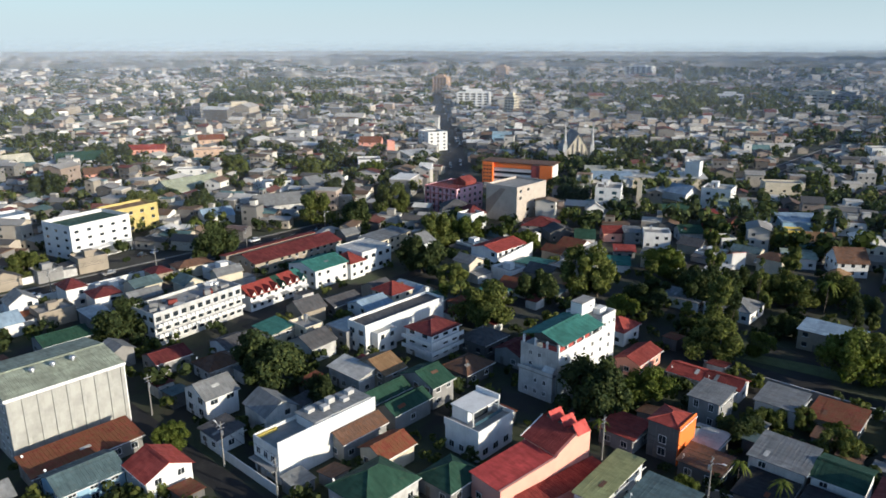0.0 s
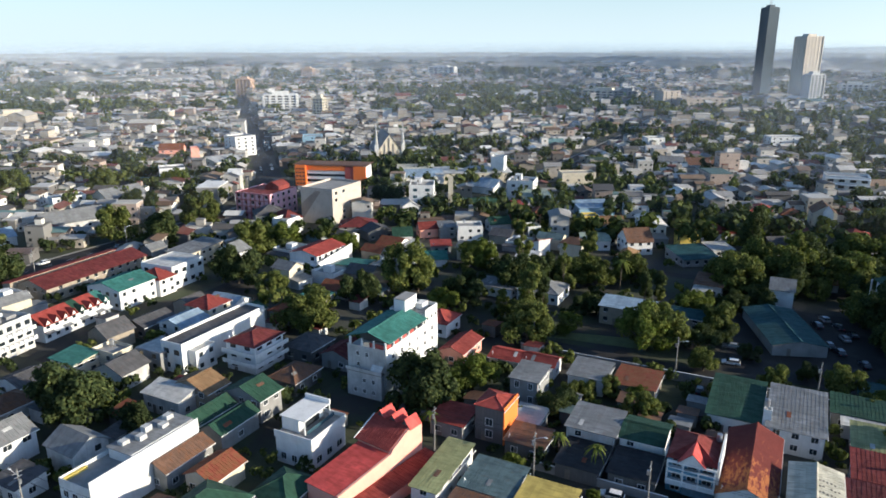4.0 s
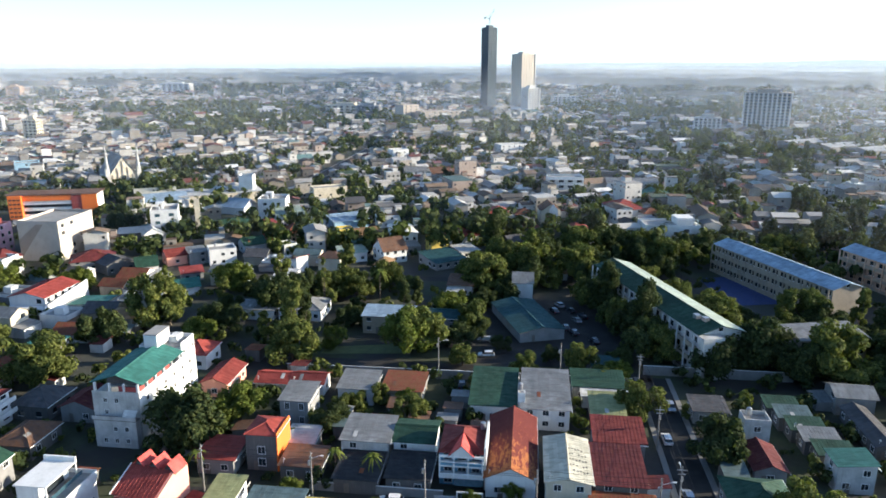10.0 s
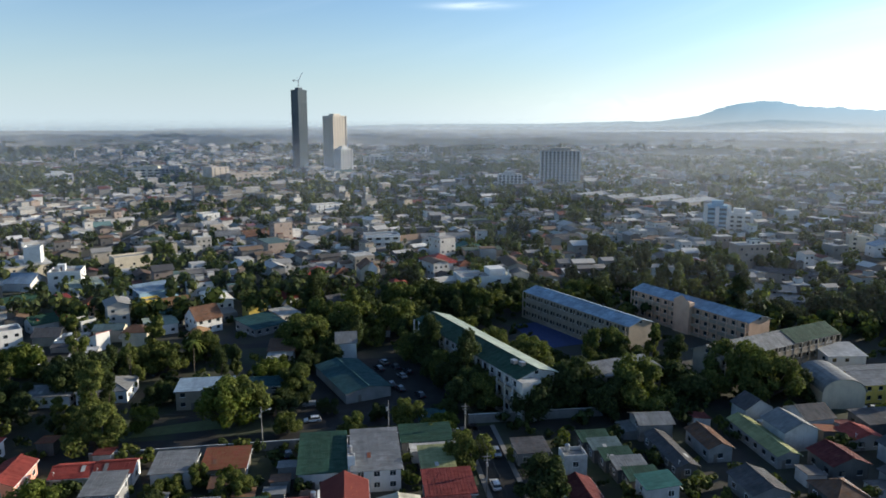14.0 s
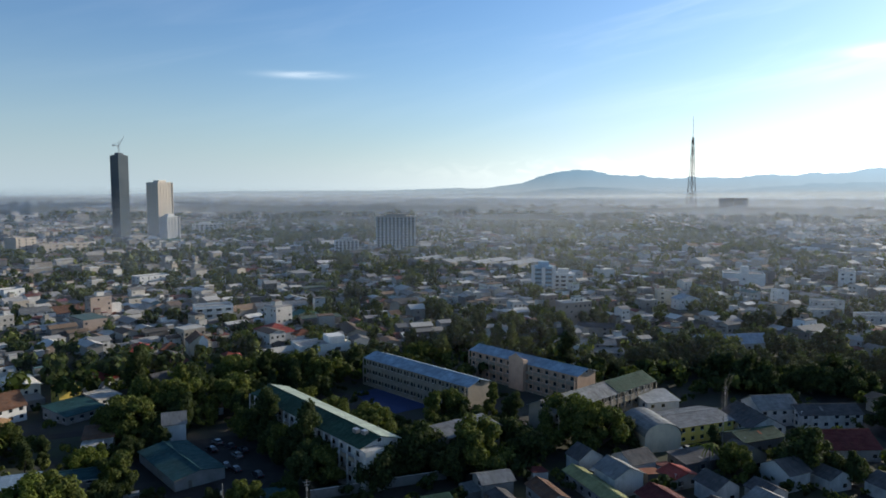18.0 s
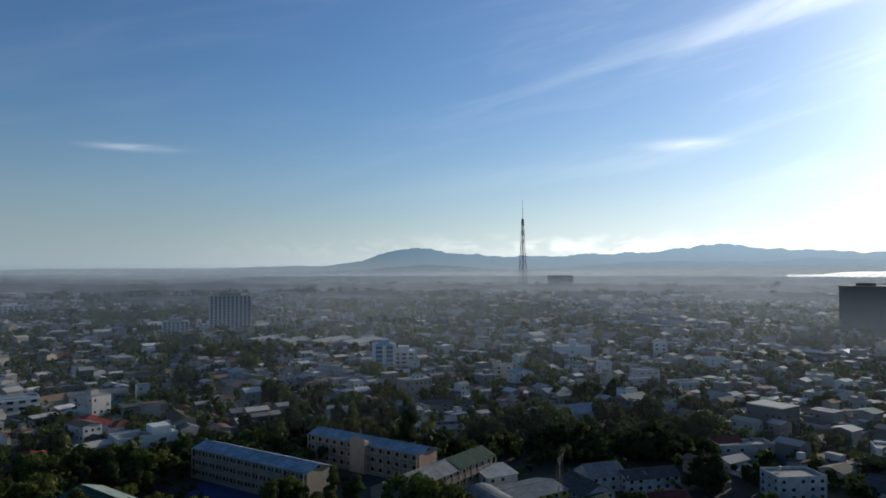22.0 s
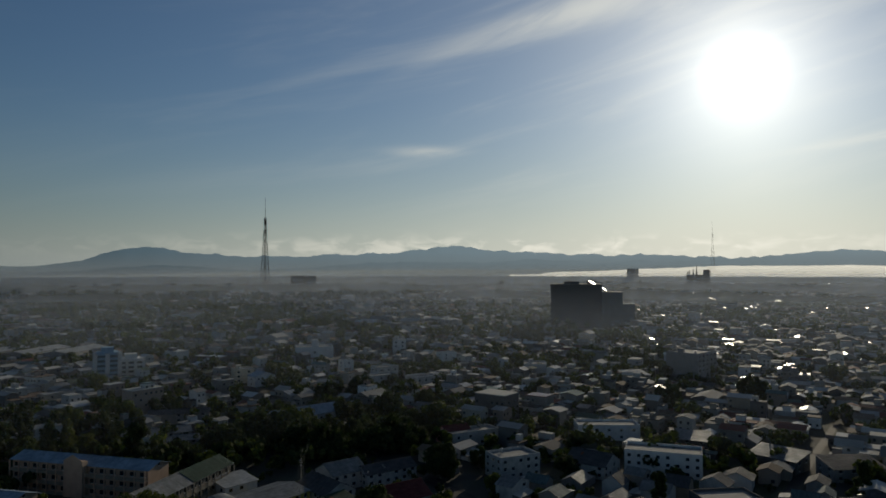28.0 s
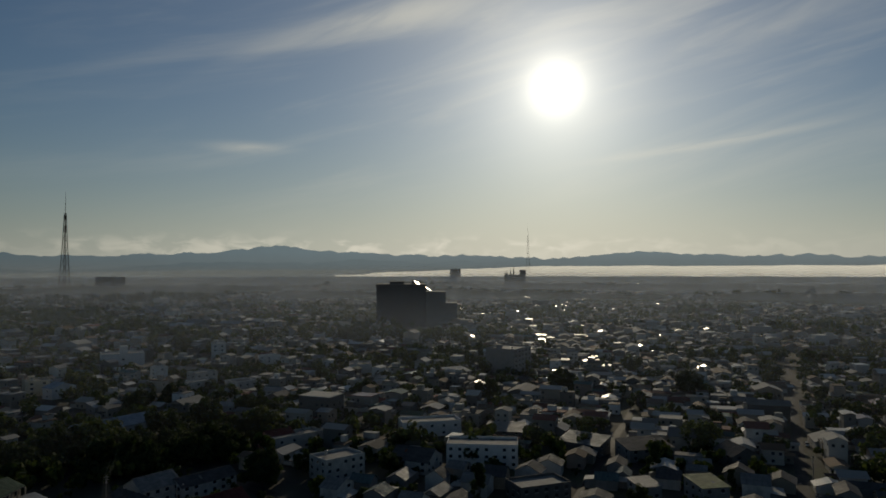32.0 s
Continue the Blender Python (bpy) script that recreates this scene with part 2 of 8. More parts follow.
def asphalt_material():
    s = Shader("asphalt")
    v = s.place()
    col = s.mix(s.noise(v, 3.0, 5.0, 0.7), (0.014, 0.014, 0.015), (0.034, 0.033, 0.032))
    col = s.mix(s.ramp(s.noise(v, 0.15, 4.0), (0.5, 0.0), (0.62, 0.6)), col, (0.050, 0.048, 0.046))
    s.bump(s.noise(v, 12.0, 2.0), 0.3, 0.01)
    return s.done(col, 0.8, 0.0, 0.25)


M = {
    "white": plaster("white_plaster", (0.70, 0.70, 0.68), 0.22),
    "cream": plaster("cream_plaster", (0.58, 0.52, 0.40), 0.25),
    "grey": plaster("grey_cement", (0.25, 0.25, 0.245), 0.35),
    # For dark walls, and for shade painted onto houses that stand in it.
    "dark": plaster("dark_and_shaded_cement", (0.11, 0.108, 0.105), 0.3),
    "old": plaster("stained_white_plaster", (0.52, 0.52, 0.50), 0.5),
    "pink": plaster("salmon_plaster", (0.80, 0.37, 0.28), 0.12),
    "orange": plaster("orange_plaster", (0.90, 0.19, 0.030), 0.06),
    "tan": plaster("tan_plaster", (0.31, 0.265, 0.205), 0.3),
    "yellow": plaster("yellow_plaster", (0.74, 0.56, 0.12), 0.25),
    "blue": plaster("light_blue_plaster", (0.25, 0.42, 0.54), 0.25),
    "peach": plaster("peach_plaster", (0.55, 0.38, 0.27), 0.25),
    "red_wall": plaster("dark_red_plaster", (0.36, 0.06, 0.05), 0.2),
    "concrete": plaster("raw_concrete", (0.22, 0.215, 0.205), 0.4),
    "shedwall": plaster("pale_grey_cladding", (0.37, 0.37, 0.34), 0.35),
    "r_red": sheet_roof("red_roof_sheet", (0.225, 0.044, 0.036), 0.12),
    "r_bright": sheet_roof("bright_red_roof_sheet", (0.340, 0.062, 0.048), 0.06),
    "r_maroon": sheet_roof("maroon_roof_sheet", (0.136, 0.028, 0.028), 0.25),
    "r_rust": sheet_roof("rusted_roof_sheet", (0.240, 0.060, 0.036), 0.75, 0.8),
    "r_brown": sheet_roof("brown_rusty_roof_sheet", (0.160, 0.092, 0.064), 0.5, 0.75),
    "r_orange": sheet_roof("orange_brown_roof_sheet", (0.272, 0.168, 0.088), 0.4, 0.7),
    "r_green": sheet_roof("dark_green_roof_sheet", (0.024, 0.074, 0.048), 0.12),
    "r_teal": sheet_roof("teal_roof_sheet", (0.044, 0.180, 0.152), 0.08),
    "r_slate": sheet_roof("slate_teal_roof_sheet", (0.104, 0.160, 0.168), 0.15),
    "r_lime": sheet_roof("faded_lime_roof_sheet", (0.320, 0.336, 0.160), 0.15, 0.7),
    "r_yellow": sheet_roof("faded_yellow_roof_sheet", (0.60, 0.46, 0.13), 0.15, 0.7),
    "r_grey": sheet_roof("weathered_zinc_roof_sheet", (0.232, 0.240, 0.240), 0.2, 0.6, 0.1),
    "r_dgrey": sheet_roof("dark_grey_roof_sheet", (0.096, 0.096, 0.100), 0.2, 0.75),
    "r_white": sheet_roof("white_roof_sheet", (0.528, 0.528, 0.504), 0.08, 0.7),
    "r_blue": sheet_roof("blue_roof_sheet", (0.28, 0.38, 0.47), 0.08, 0.6),
    "r_sage": sheet_roof("grey_green_roof_sheet", (0.36, 0.39, 0.29), 0.05, 0.75),
    "r_coral": sheet_roof("coral_red_roof_sheet", (0.60, 0.085, 0.07), 0.0, 0.6),
    "r_black": sheet_roof("blackened_roof_sheet", (0.034, 0.036, 0.040), 0.1, 0.8),
    "r_cream": sheet_roof("cream_roof_sheet", (0.60, 0.57, 0.45), 0.1, 0.7),
    "sand": plaster("sand_concrete", (0.47, 0.41, 0.35), 0.2),
    "brownpanel": plaster("brown_concrete", (0.30, 0.24, 0.20), 0.2),
    "ochre": plaster("ochre_plaster", (0.50, 0.40, 0.14), 0.3),
    "r_court": sheet_roof("deep_teal_roof_sheet", (0.020, 0.080, 0.088), 0.08, 0.7),
    "deck": plaster("concrete_roof_deck", (0.30, 0.295, 0.28), 0.45),
    "trim": plain("white_trim", (0.78, 0.78, 0.76), 0.6),
    "steel": plain("galvanised_steel", (0.42, 0.43, 0.44), 0.4, 0.7),
    "black": plain("black_rubber", (0.02, 0.02, 0.02), 0.8),
    "wood": plain("weathered_pole", (0.16, 0.14, 0.12), 0.85),
    "bark": plain("tree_bark", (0.10, 0.08, 0.06), 0.9),
    "glass": plain("dark_window_glass", (0.025, 0.032, 0.038), 0.08, 0.0, 0.8),
    "bluepane": plain("blue_tinted_glass", (0.04, 0.085, 0.11), 0.08, 0.0, 0.8),
    "chrome": plain("wheel_metal", (0.5, 0.5, 0.5), 0.3, 0.9),
    "lamp": plain("lamp_lens", (0.75, 0.72, 0.62), 0.2),
    "redlamp": plain("tail_lamp_lens", (0.4, 0.02, 0.02), 0.25),
    "car_white": plain("white_car_paint", (0.78, 0.78, 0.77), 0.18, 0.0, 0.7),
    "car_silver": plain("silver_car_paint", (0.40, 0.41, 0.42), 0.25, 0.5),
    "car_dark": plain("dark_car_paint", (0.03, 0.035, 0.045), 0.15, 0.0, 0.7),
    "car_red": plain("red_car_paint", (0.36, 0.03, 0.03), 0.18, 0.0, 0.7),
    "rose": plaster("rose_plaster", (0.66, 0.36, 0.40), 0.2),
    "bluecourt": plaster("blue_court_paint", (0.022, 0.045, 0.15), 0.3),
    "lawn": plaster("mown_grass", (0.11, 0.135, 0.045), 0.4, 0.95),
    "ground": ground_material(),
    "asphalt": asphalt_material(),
    "leaf": leaf_material("leaves", (0.050, 0.068, 0.020), (0.120, 0.142, 0.037), (0.215, 0.222, 0.066)),
    "leaf_far": leaf_material("far_leaves", (0.036, 0.052, 0.017), (0.082, 0.104, 0.030), (0.155, 0.168, 0.054)),
    "leaf_dark": leaf_material("dark_leaves", (0.025, 0.040, 0.017), (0.052, 0.072, 0.026), (0.100, 0.118, 0.040)),
    "leaf_lime": leaf_material("lime_leaves", (0.060, 0.085, 0.016), (0.105, 0.135, 0.026), (0.165, 0.185, 0.045)),
    "tower_dark": plaster("dark_tower_concrete", (0.065, 0.092, 0.12), 0.3),
    "tower_tan": plaster("tan_tower_panels", (0.50, 0.45, 0.38), 0.2),
    "tower_pale": plaster("pale_tower_panels", (0.66, 0.60, 0.52), 0.15),
    # Own colour of two pale roofs; also paints sun on the school slope.
    "r_sun": sheet_roof("pale_green_and_sunlit_roof_sheet", (0.36, 0.42, 0.34), 0.05, 0.5),
    "tealwall": plaster("teal_blue_plaster", (0.10, 0.27, 0.38), 0.2),
    "rail": plain("road_paint", (0.7, 0.7, 0.66), 0.7),
}


# ---- building blocks ----
class Geo:
    """Collects boxes and quads for one mesh."""

    def __init__(self):
        self.v, self.f = [], []

    def face(self, *pts):
        n = len(self.v)
        self.v.extend(pts)
        self.f.append(tuple(range(n, n + len(pts))))
        return self

    def hexa(self, p):
        """A solid from eight corners, four below and four above."""
        n = len(self.v)
        self.v.extend(p)
        self.f += [tuple(n + i for i in q) for q in ((3, 2, 1, 0), (4, 5, 6, 7), (0, 1, 5, 4), (1, 2, 6, 5), (2, 3, 7, 6), (3, 0, 4, 7))]
        return self

    def box(self, x0, y0, z0, x1, y1, z1):
        return self.hexa([(x0, y0, z0), (x1, y0, z0), (x1, y1, z0), (x0, y1, z0), (x0, y0, z1), (x1, y0, z1), (x1, y1, z1), (x0, y1, z1)])

    def slab(self, o, a, b, t):
        """A plate at o with edges a and b, t thick along its upward normal."""
        o, a, b = Vector(o), Vector(a), Vector(b)
        n = a.cross(b).normalized() * t
        if n.z < 0:
            n = -n
            a, b = b, a
        return self.hexa([tuple(p) for p in (o, o + a, o + a + b, o + b, o + n, o + a + n, o + a + b + n, o + b + n)])

    def prism(self, pts, z0, z1):
        """An upright prism over a ring of points."""
        k, n = len(pts), len(self.v)
        self.v.extend([(x, y, z0) for x, y in pts] + [(x, y, z1) for x, y in pts])
        self.f.append(tuple(n + i for i in range(k - 1, -1, -1)))
        self.f.append(tuple(n + k + i for i in range(k)))
        self.f += [(n + i, n + (i + 1) % k, n + k + (i + 1) % k, n + k + i) for i in range(k)]
        return self

    def tube(self, a, b, r0, r1=None, k=7):
        a, b = Vector(a), Vector(b)
        r1 = r0 if r1 is None else r1
        d = (b - a).normalized()
        u = d.orthogonal().normalized()
        w = d.cross(u)
        n = len(self.v)
        for p, r in ((a, r0), (b, r1)):
            self.v.extend([tuple(p + (u * math.cos(6.2832 * i / k) + w * math.sin(6.2832 * i / k)) * r) for i in range(k)])
        self.f += [(n + i, n + (i + 1) % k, n + k + (i + 1) % k, n + k + i) for i in range(k)]
        self.f += [tuple(n + i for i in range(k - 1, -1, -1)), tuple(n + k + i for i in range(k))]
        return self

    def mesh(self, name, material):
        me = bpy.data.meshes.new(name)
        me.from_pydata(self.v, [], self.f)
        me.materials.append(M[material] if isinstance(material, str) else material)
        me.update()
        return me


def part(name, geo, material, parent, label="", at=None):
    ob = new(name, geo.mesh(name, material) if isinstance(geo, Geo) else geo)
    ob.parent = parent
    if at is not None:
        ob.matrix_basis = at
    return tagged(ob, label)


def thing(name, x, y, z, rot, label, category, group="", kind=""):
    ob = new(name)
    ob.empty_display_size = 0.5
    ob.matrix_basis = pose(x, y, z, 0, 0, rot)
    return tagged(ob, label, category, group, kind)


WINDOWS = {}


def window_meshes(w, h, frame_mat="trim", pane="glass"):
    """Meshes of a window's frame and pane; they face -y, with the sill's middle at the origin."""
    key = (round(w, 1), round(h, 1), frame_mat, pane)
    if key not in WINDOWS:
        g, b = Geo(), 0.09
        g.box(-w / 2 - b, -0.09, -b, w / 2 + b, 0.05, 0).box(-w / 2 - b, -0.07, h, w / 2 + b, 0.05, h + b)
        g.box(-w / 2 - b, -0.07, 0, -w / 2, 0.05, h).box(w / 2, -0.07, 0, w / 2 + b, 0.05, h)
        for k in range(1, max(2, round(w / 0.8))):
            x = -w / 2 + w * k / max(2, round(w / 0.8))
            g.box(x - 0.03, -0.05, 0, x + 0.03, 0.02, h)
        p = Geo().box(-w / 2, -0.025, 0, w / 2, 0.03, h)
        WINDOWS[key] = (g.mesh("window_frame", frame_mat), p.mesh("pane", pane))
    return WINDOWS[key]


PLAIN_WINDOWS = {}


def plain_window(w, h, pane):
    """A far window: pane and frame in one mesh."""
    key = (round(w, 1), round(h, 1), pane)
    if key not in PLAIN_WINDOWS:
        me = Geo().box(-w / 2, -0.03, 0, w / 2, 0.05, h).box(-w / 2 - 0.1, -0.06, -0.12, w / 2 + 0.1, 0.05, 0).mesh("window", pane)
        me.materials.append(M["trim"])
        for f in list(me.polygons)[6:]:
            f.material_index = 1
        PLAIN_WINDOWS[key] = me
    return PLAIN_WINDOWS[key]


def put_window(parent, x, y, z, face, w, h, frame_mat="trim", pane="glass"):
    top = parent.matrix_basis.translation
    if parent.parent is None and (math.hypot(top.x, top.y) > 175 or top.z < -100):
        part("window", plain_window(w, h, pane), "", parent, at=pose(x, y, z, 0, 0, face))
        return
    fr, pn = window_meshes(w, h, frame_mat, pane)
    win = part("window", fr, "", parent, at=pose(x, y, z, 0, 0, face))
    part("pane", pn, "", win)


def windows_on(parent, w, d, z0, storeys, step, sides="NESW", size=(1.4, 1.2), frame_mat="trim", floor_h=3.0, pane="glass", skip=0.0, rnd=random):
    """Rows of windows on the chosen sides of a w by d block round the parent's origin."""
    for side in sides:
        length, face = (w, {"S": 0, "N": 180}[side]) if side in "SN" else (d, {"E": 90, "W": -90}[side])
        out = radians(face - 90) + parent.matrix_basis.to_euler().z
        spot = parent.matrix_basis.translation
        if math.hypot(spot.x, spot.y) > 150 and math.cos(out) * spot.x + math.sin(out) * spot.y > 0:
            continue
        n = max(1, int(length / (step * (1.5 if math.hypot(spot.x, spot.y) > 300 else 1.0))))
        for s in range(storeys):
            for i in range(n):
                if rnd.random() < skip:
                    continue
                a = -length / 2 + length * (i + 0.5) / n
                x, y = {"S": (a, -d / 2), "N": (a, d / 2), "E": (w / 2, a), "W": (-w / 2, a)}[side]
                put_window(parent, x, y, z0 + s * floor_h + 1.0, face, *size, frame_mat, pane)


def slope(g, o, a, b, t=0.1, rib=0.76):
    """One roof plane: a single sheet with standing seams that run up it."""
    o, a, b = Vector(o), Vector(a), Vector(b)
    n = a.cross(b).normalized()
    if n.z < 0:
        n = -n
    u, length = a.normalized(), a.length
    line = [(0.0, 0.0), (0.0, t)]
    for k in range(1, int(length / rib)):
        s = k * rib
        line += [(s, t), (s + 0.01, t + 0.035), (s + 0.06, t + 0.035), (s + 0.07, t)]
    line += [(length, t), (length, 0.0)]
    m, base = len(line), len(g.v)
    g.v += [tuple(o + u * s + n * h) for s, h in line] + [tuple(o + u * s + n * h + b) for s, h in line]
    g.f += [(base + i, base + (i + 1) % m, base + m + (i + 1) % m, base + m + i) for i in range(m)]
    g.f += [tuple(range(base, base + m)), tuple(range(base + 2 * m - 1, base + m - 1, -1))]


def roof_geo(kind, w, d, z, rise, over=0.5, axis="x", ribs=True):
    """A roof over a w by d plan whose eaves lie at z: the roof mesh and the mesh of its ridge caps."""
    g, cap = Geo(), Geo()
    rib = 0.76 if ribs else 999
    if kind == "flat":
        g.box(-w / 2 + 0.2, -d / 2 + 0.2, z - 0.25, w / 2 - 0.2, d / 2 - 0.2, z)
        return g, None
    if kind in ("shedW", "shedE", "shedS", "shedN"):
        W, D = w + 2 * over, d + 2 * over
        if kind in ("shedW", "shedE"):
            lo, hi = (0, rise) if kind == "shedW" else (rise, 0)
            slope(g, (-W / 2, -D / 2, z + lo), (0, D, 0), (W, 0, hi - lo), rib=rib)
        else:
            lo, hi = (0, rise) if kind == "shedS" else (rise, 0)
            slope(g, (-W / 2, -D / 2, z + lo), (W, 0, 0), (0, D, hi - lo), rib=rib)
        return g, None
    if axis == "y":
        w, d = d, w
    W, D = w + 2 * over, d / 2 + over
    drop = rise * over / (d / 2)
    if kind == "gable":
        slope(g, (-W / 2, -D, z - drop), (W, 0, 0), (0, D, rise + drop), rib=rib)
        slope(g, (-W / 2, D, z - drop), (W, 0, 0), (0, -D, rise + drop), rib=rib)
        cap.slab((-W / 2, -0.3, z + rise + 0.02), (W, 0, 0), (0, 0.3, 0.14), 0.1).slab((-W / 2, 0.3, z + rise + 0.02), (W, 0, 0), (0, -0.3, 0.14), 0.1)
    else:
        r = max(0.2, w / 2 - d / 2)
        e = [(-W / 2, -D, z - drop), (W / 2, -D, z - drop), (W / 2, D, z - drop), (-W / 2, D, z - drop)]
        a, b = (-r, 0, z + rise), (r, 0, z + rise)
        up = lambda p: (p[0], p[1], p[2] + 0.1)
        for ring in ((e[0], e[1], b, a), (e[1], e[2], b), (e[2], e[3], a, b), (e[3], e[0], a)):
            g.face(*[up(p) for p in ring])
        g.face(*[up(p) for p in e][::-1])
        for p, q in zip(e, e[1:] + e[:1]):
            g.face(p, q, up(q), up(p))
        for p, q in ((e[0], a), (e[3], a), (e[1], b), (e[2], b), (a, b)):
            cap.tube(up(p), up(q), 0.13, k=5)
    if axis == "y":
        for m in (g, cap):
            m.v = [(-y, x, zz) for x, y, zz in m.v]
    return g, cap


def wall_geo(kind, w, d, z, rise, axis="x", parapet=0.9):
    """The body of a house as one closed solid, up to the underside of its roof."""
    g, e = Geo(), 0.03
    c = [(-w / 2, -d / 2), (w / 2, -d / 2), (w / 2, d / 2), (-w / 2, d / 2)]
    if kind == "flat" and parapet:
        t = 0.2
        i = [(-w / 2 + t, -d / 2 + t), (w / 2 - t, -d / 2 + t), (w / 2 - t, d / 2 - t), (-w / 2 + t, d / 2 - t)]
        g.v = [(*p, 0) for p in c] + [(*p, z + parapet) for p in c] + [(*p, z + parapet) for p in i] + [(*p, z - 0.25) for p in i]
        g.f = [(3, 2, 1, 0), (12, 13, 14, 15)] + [(4 * k + j, 4 * k + (j + 1) % 4, 4 * k + 4 + (j + 1) % 4, 4 * k + 4 + j) for k in range(3) for j in range(4)]
        return g
    if kind == "gable":
        half, long = (d / 2, w / 2) if axis == "x" else (w / 2, d / 2)
        ring = [(-half, 0), (half, 0), (half, z - e), (0, z + rise - e), (-half, z - e)]
        put = (lambda s, u, h: (s * long, u, h)) if axis == "x" else (lambda s, u, h: (-u, s * long, h))
        g.v = [put(s, u, h) for s in (-1, 1) for u, h in ring]
        g.f = [(0, 4, 3, 2, 1), (5, 6, 7, 8, 9)] + [(k, (k + 1) % 5, 5 + (k + 1) % 5, 5 + k) for k in range(5)]
        return g
    dz = {"shedW": (0, rise, rise, 0), "shedE": (rise, 0, 0, rise), "shedS": (0, 0, rise, rise), "shedN": (rise, rise, 0, 0)}.get(kind, (0, 0, 0, 0))
    return g.hexa([(*p, 0) for p in c] + [(*p, z + k - e) for p, k in zip(c, dz)])


def patch_pose(kind, w, d, z, rise, axis, rnd):
    """A place on the camera's side of a roof, lying in its slope."""
    u, v = rnd.uniform(-0.3, 0.3), rnd.uniform(-0.35, -0.15)
    if kind == "shedW":
        return pose(w * v, d * u, z + rise * (v + 0.5) + 0.16, 0, -math.degrees(math.atan2(rise, w)), 0)
    if kind in ("shedE", "shedN", "shedS"):
        return pose(w * u, d * v, z + rise * ((v + 0.5) if kind == "shedS" else 0.5) + (0.16 if kind == "shedS" else -0.6), math.degrees(math.atan2(rise, d)) if kind == "shedS" else 0, 0, 0)
    if axis == "x":
        return pose(w * u, d * v, z + rise * (1 + 2 * v) + 0.17, math.degrees(math.atan2(rise, d / 2)), 0, 0)
    return pose(w * v, d * u, z + rise * (1 + 2 * v) + 0.17, 0, -math.degrees(math.atan2(rise, w / 2)), 0)


TAKEN = []


def taken(x, y, w, d, rot=0.0):
    c, s = abs(math.cos(radians(rot))), abs(math.sin(radians(rot)))
    TAKEN.append((x, y, (w * c + d * s) / 2, (w * s + d * c) / 2))


def is_free(x, y, hw, hd, gap=0.6):
    return all(abs(x - a) > hw + p + gap or abs(y - b) > hd + q + gap for a, b, p, q in TAKEN)


def house(x, y, w, d, z, kind, roof, wall, label, axis="x", rise=None, rot=0.0, storeys=None, sides="WSN", name="house", over=0.45, group="", category="house", tank=False, win=(1.3, 1.2), step=3.4, parapet=0.9, ac=0):
    """A house on its lot: walls, a roof of sheets with its caps, windows, a door and what stands on it. w runs along x, d along y, the eaves are at z."""
    short = d if axis == "x" else w
    rise = (0.26 * short if kind in ("gable", "hip") else 0.12 * short) if rise is None else rise
    ob = thing(name, x, y, 0, rot, label, category, group)
    part("wall", wall_geo(kind, w, d, z, rise, axis, parapet), wall, ob)
    g, cap = roof_geo(kind, w, d, z, rise, over, axis)
    part("roof", g, "deck" if kind == "flat" and roof is None else roof, ob)
    if cap:
        part("ridge_cap", cap, roof, ob)
    storeys = storeys or max(1, round(z / 3.0))
    rnd = random.Random(int(x * 31 + y * 17))
    windows_on(ob, w, d, 0.1, storeys, step, sides, win, rnd=rnd, skip=0.15, floor_h=z / storeys)
    if math.hypot(x, y) < 215:
        part("door", Geo().box(-0.5, -0.05, 0, 0.5, 0.05, 2.1), "wood", ob, at=pose(-w / 2, d * 0.2, 0.02, 0, 0, -90))
    if kind != "flat" and math.hypot(x, y) < 215:
        gut = Geo()
        if axis == "x" or kind in ("shedS", "shedN"):
            gut.box(-w / 2 - over, -d / 2 - over - 0.12, z - 0.3, w / 2 + over, -d / 2 - over, z - 0.16)
        else:
            gut.box(-w / 2 - over - 0.12, -d / 2 - over, z - 0.3, -w / 2 - over, d / 2 + over, z - 0.16)
        part("gutter", gut, "trim", ob)
    if kind != "flat" and rnd.random() < 0.22:
        dish = part("satellite_dish", Geo().tube((0, 0, 0), (0, 0, 1.0), 0.04, k=5).tube((0, -0.05, 1.0), (0.06, -0.16, 1.08), 0.08, 0.3, k=12), "trim", ob, "small white satellite dish", at=pose(-w / 2 + 0.6, d / 2 - 0.6, z))
    if kind != "flat" and rnd.random() < 0.3:
        part("roof_patch", Geo().box(-rnd.uniform(0.6, 1.3), -0.43, 0, 0.9, 0.43, 0.03), rnd.choice(["r_grey", "r_rust", "r_white", "r_brown"]), ob, at=pose(0, 0, 0)).matrix_basis = patch_pose(kind, w, d, z, rise, axis, rnd)
    for k in range(ac):
        part("air_conditioner", Geo().box(-0.45, -0.7, 0, 0.45, 0, 0.6), "trim", ob, "white boxed air conditioner", at=pose(w / 2 - 1.2 - 2.2 * k, -d / 2, z - 1.6))
    if tank:
        tk = part("water_tank", Geo().tube((0, 0, 0.6), (0, 0, 2.0), 0.6, k=14).tube((0, 0, 2.0), (0, 0, 2.25), 0.6, 0.2, k=14), "steel", ob, "round steel water tank", at=pose(w * 0.2, d * 0.2, z if kind == "flat" else z + rise * 0.5))
        for sx, sy in ((-0.52, -0.52), (0.52, -0.52), (0.52, 0.52), (-0.52, 0.52)):
            part("stand_leg", Geo().box(sx - 0.07, sy - 0.07, -0.6, sx + 0.07, sy + 0.07, 0.62), "steel", tk)
    taken(x, y, w, d, rot)
    return ob


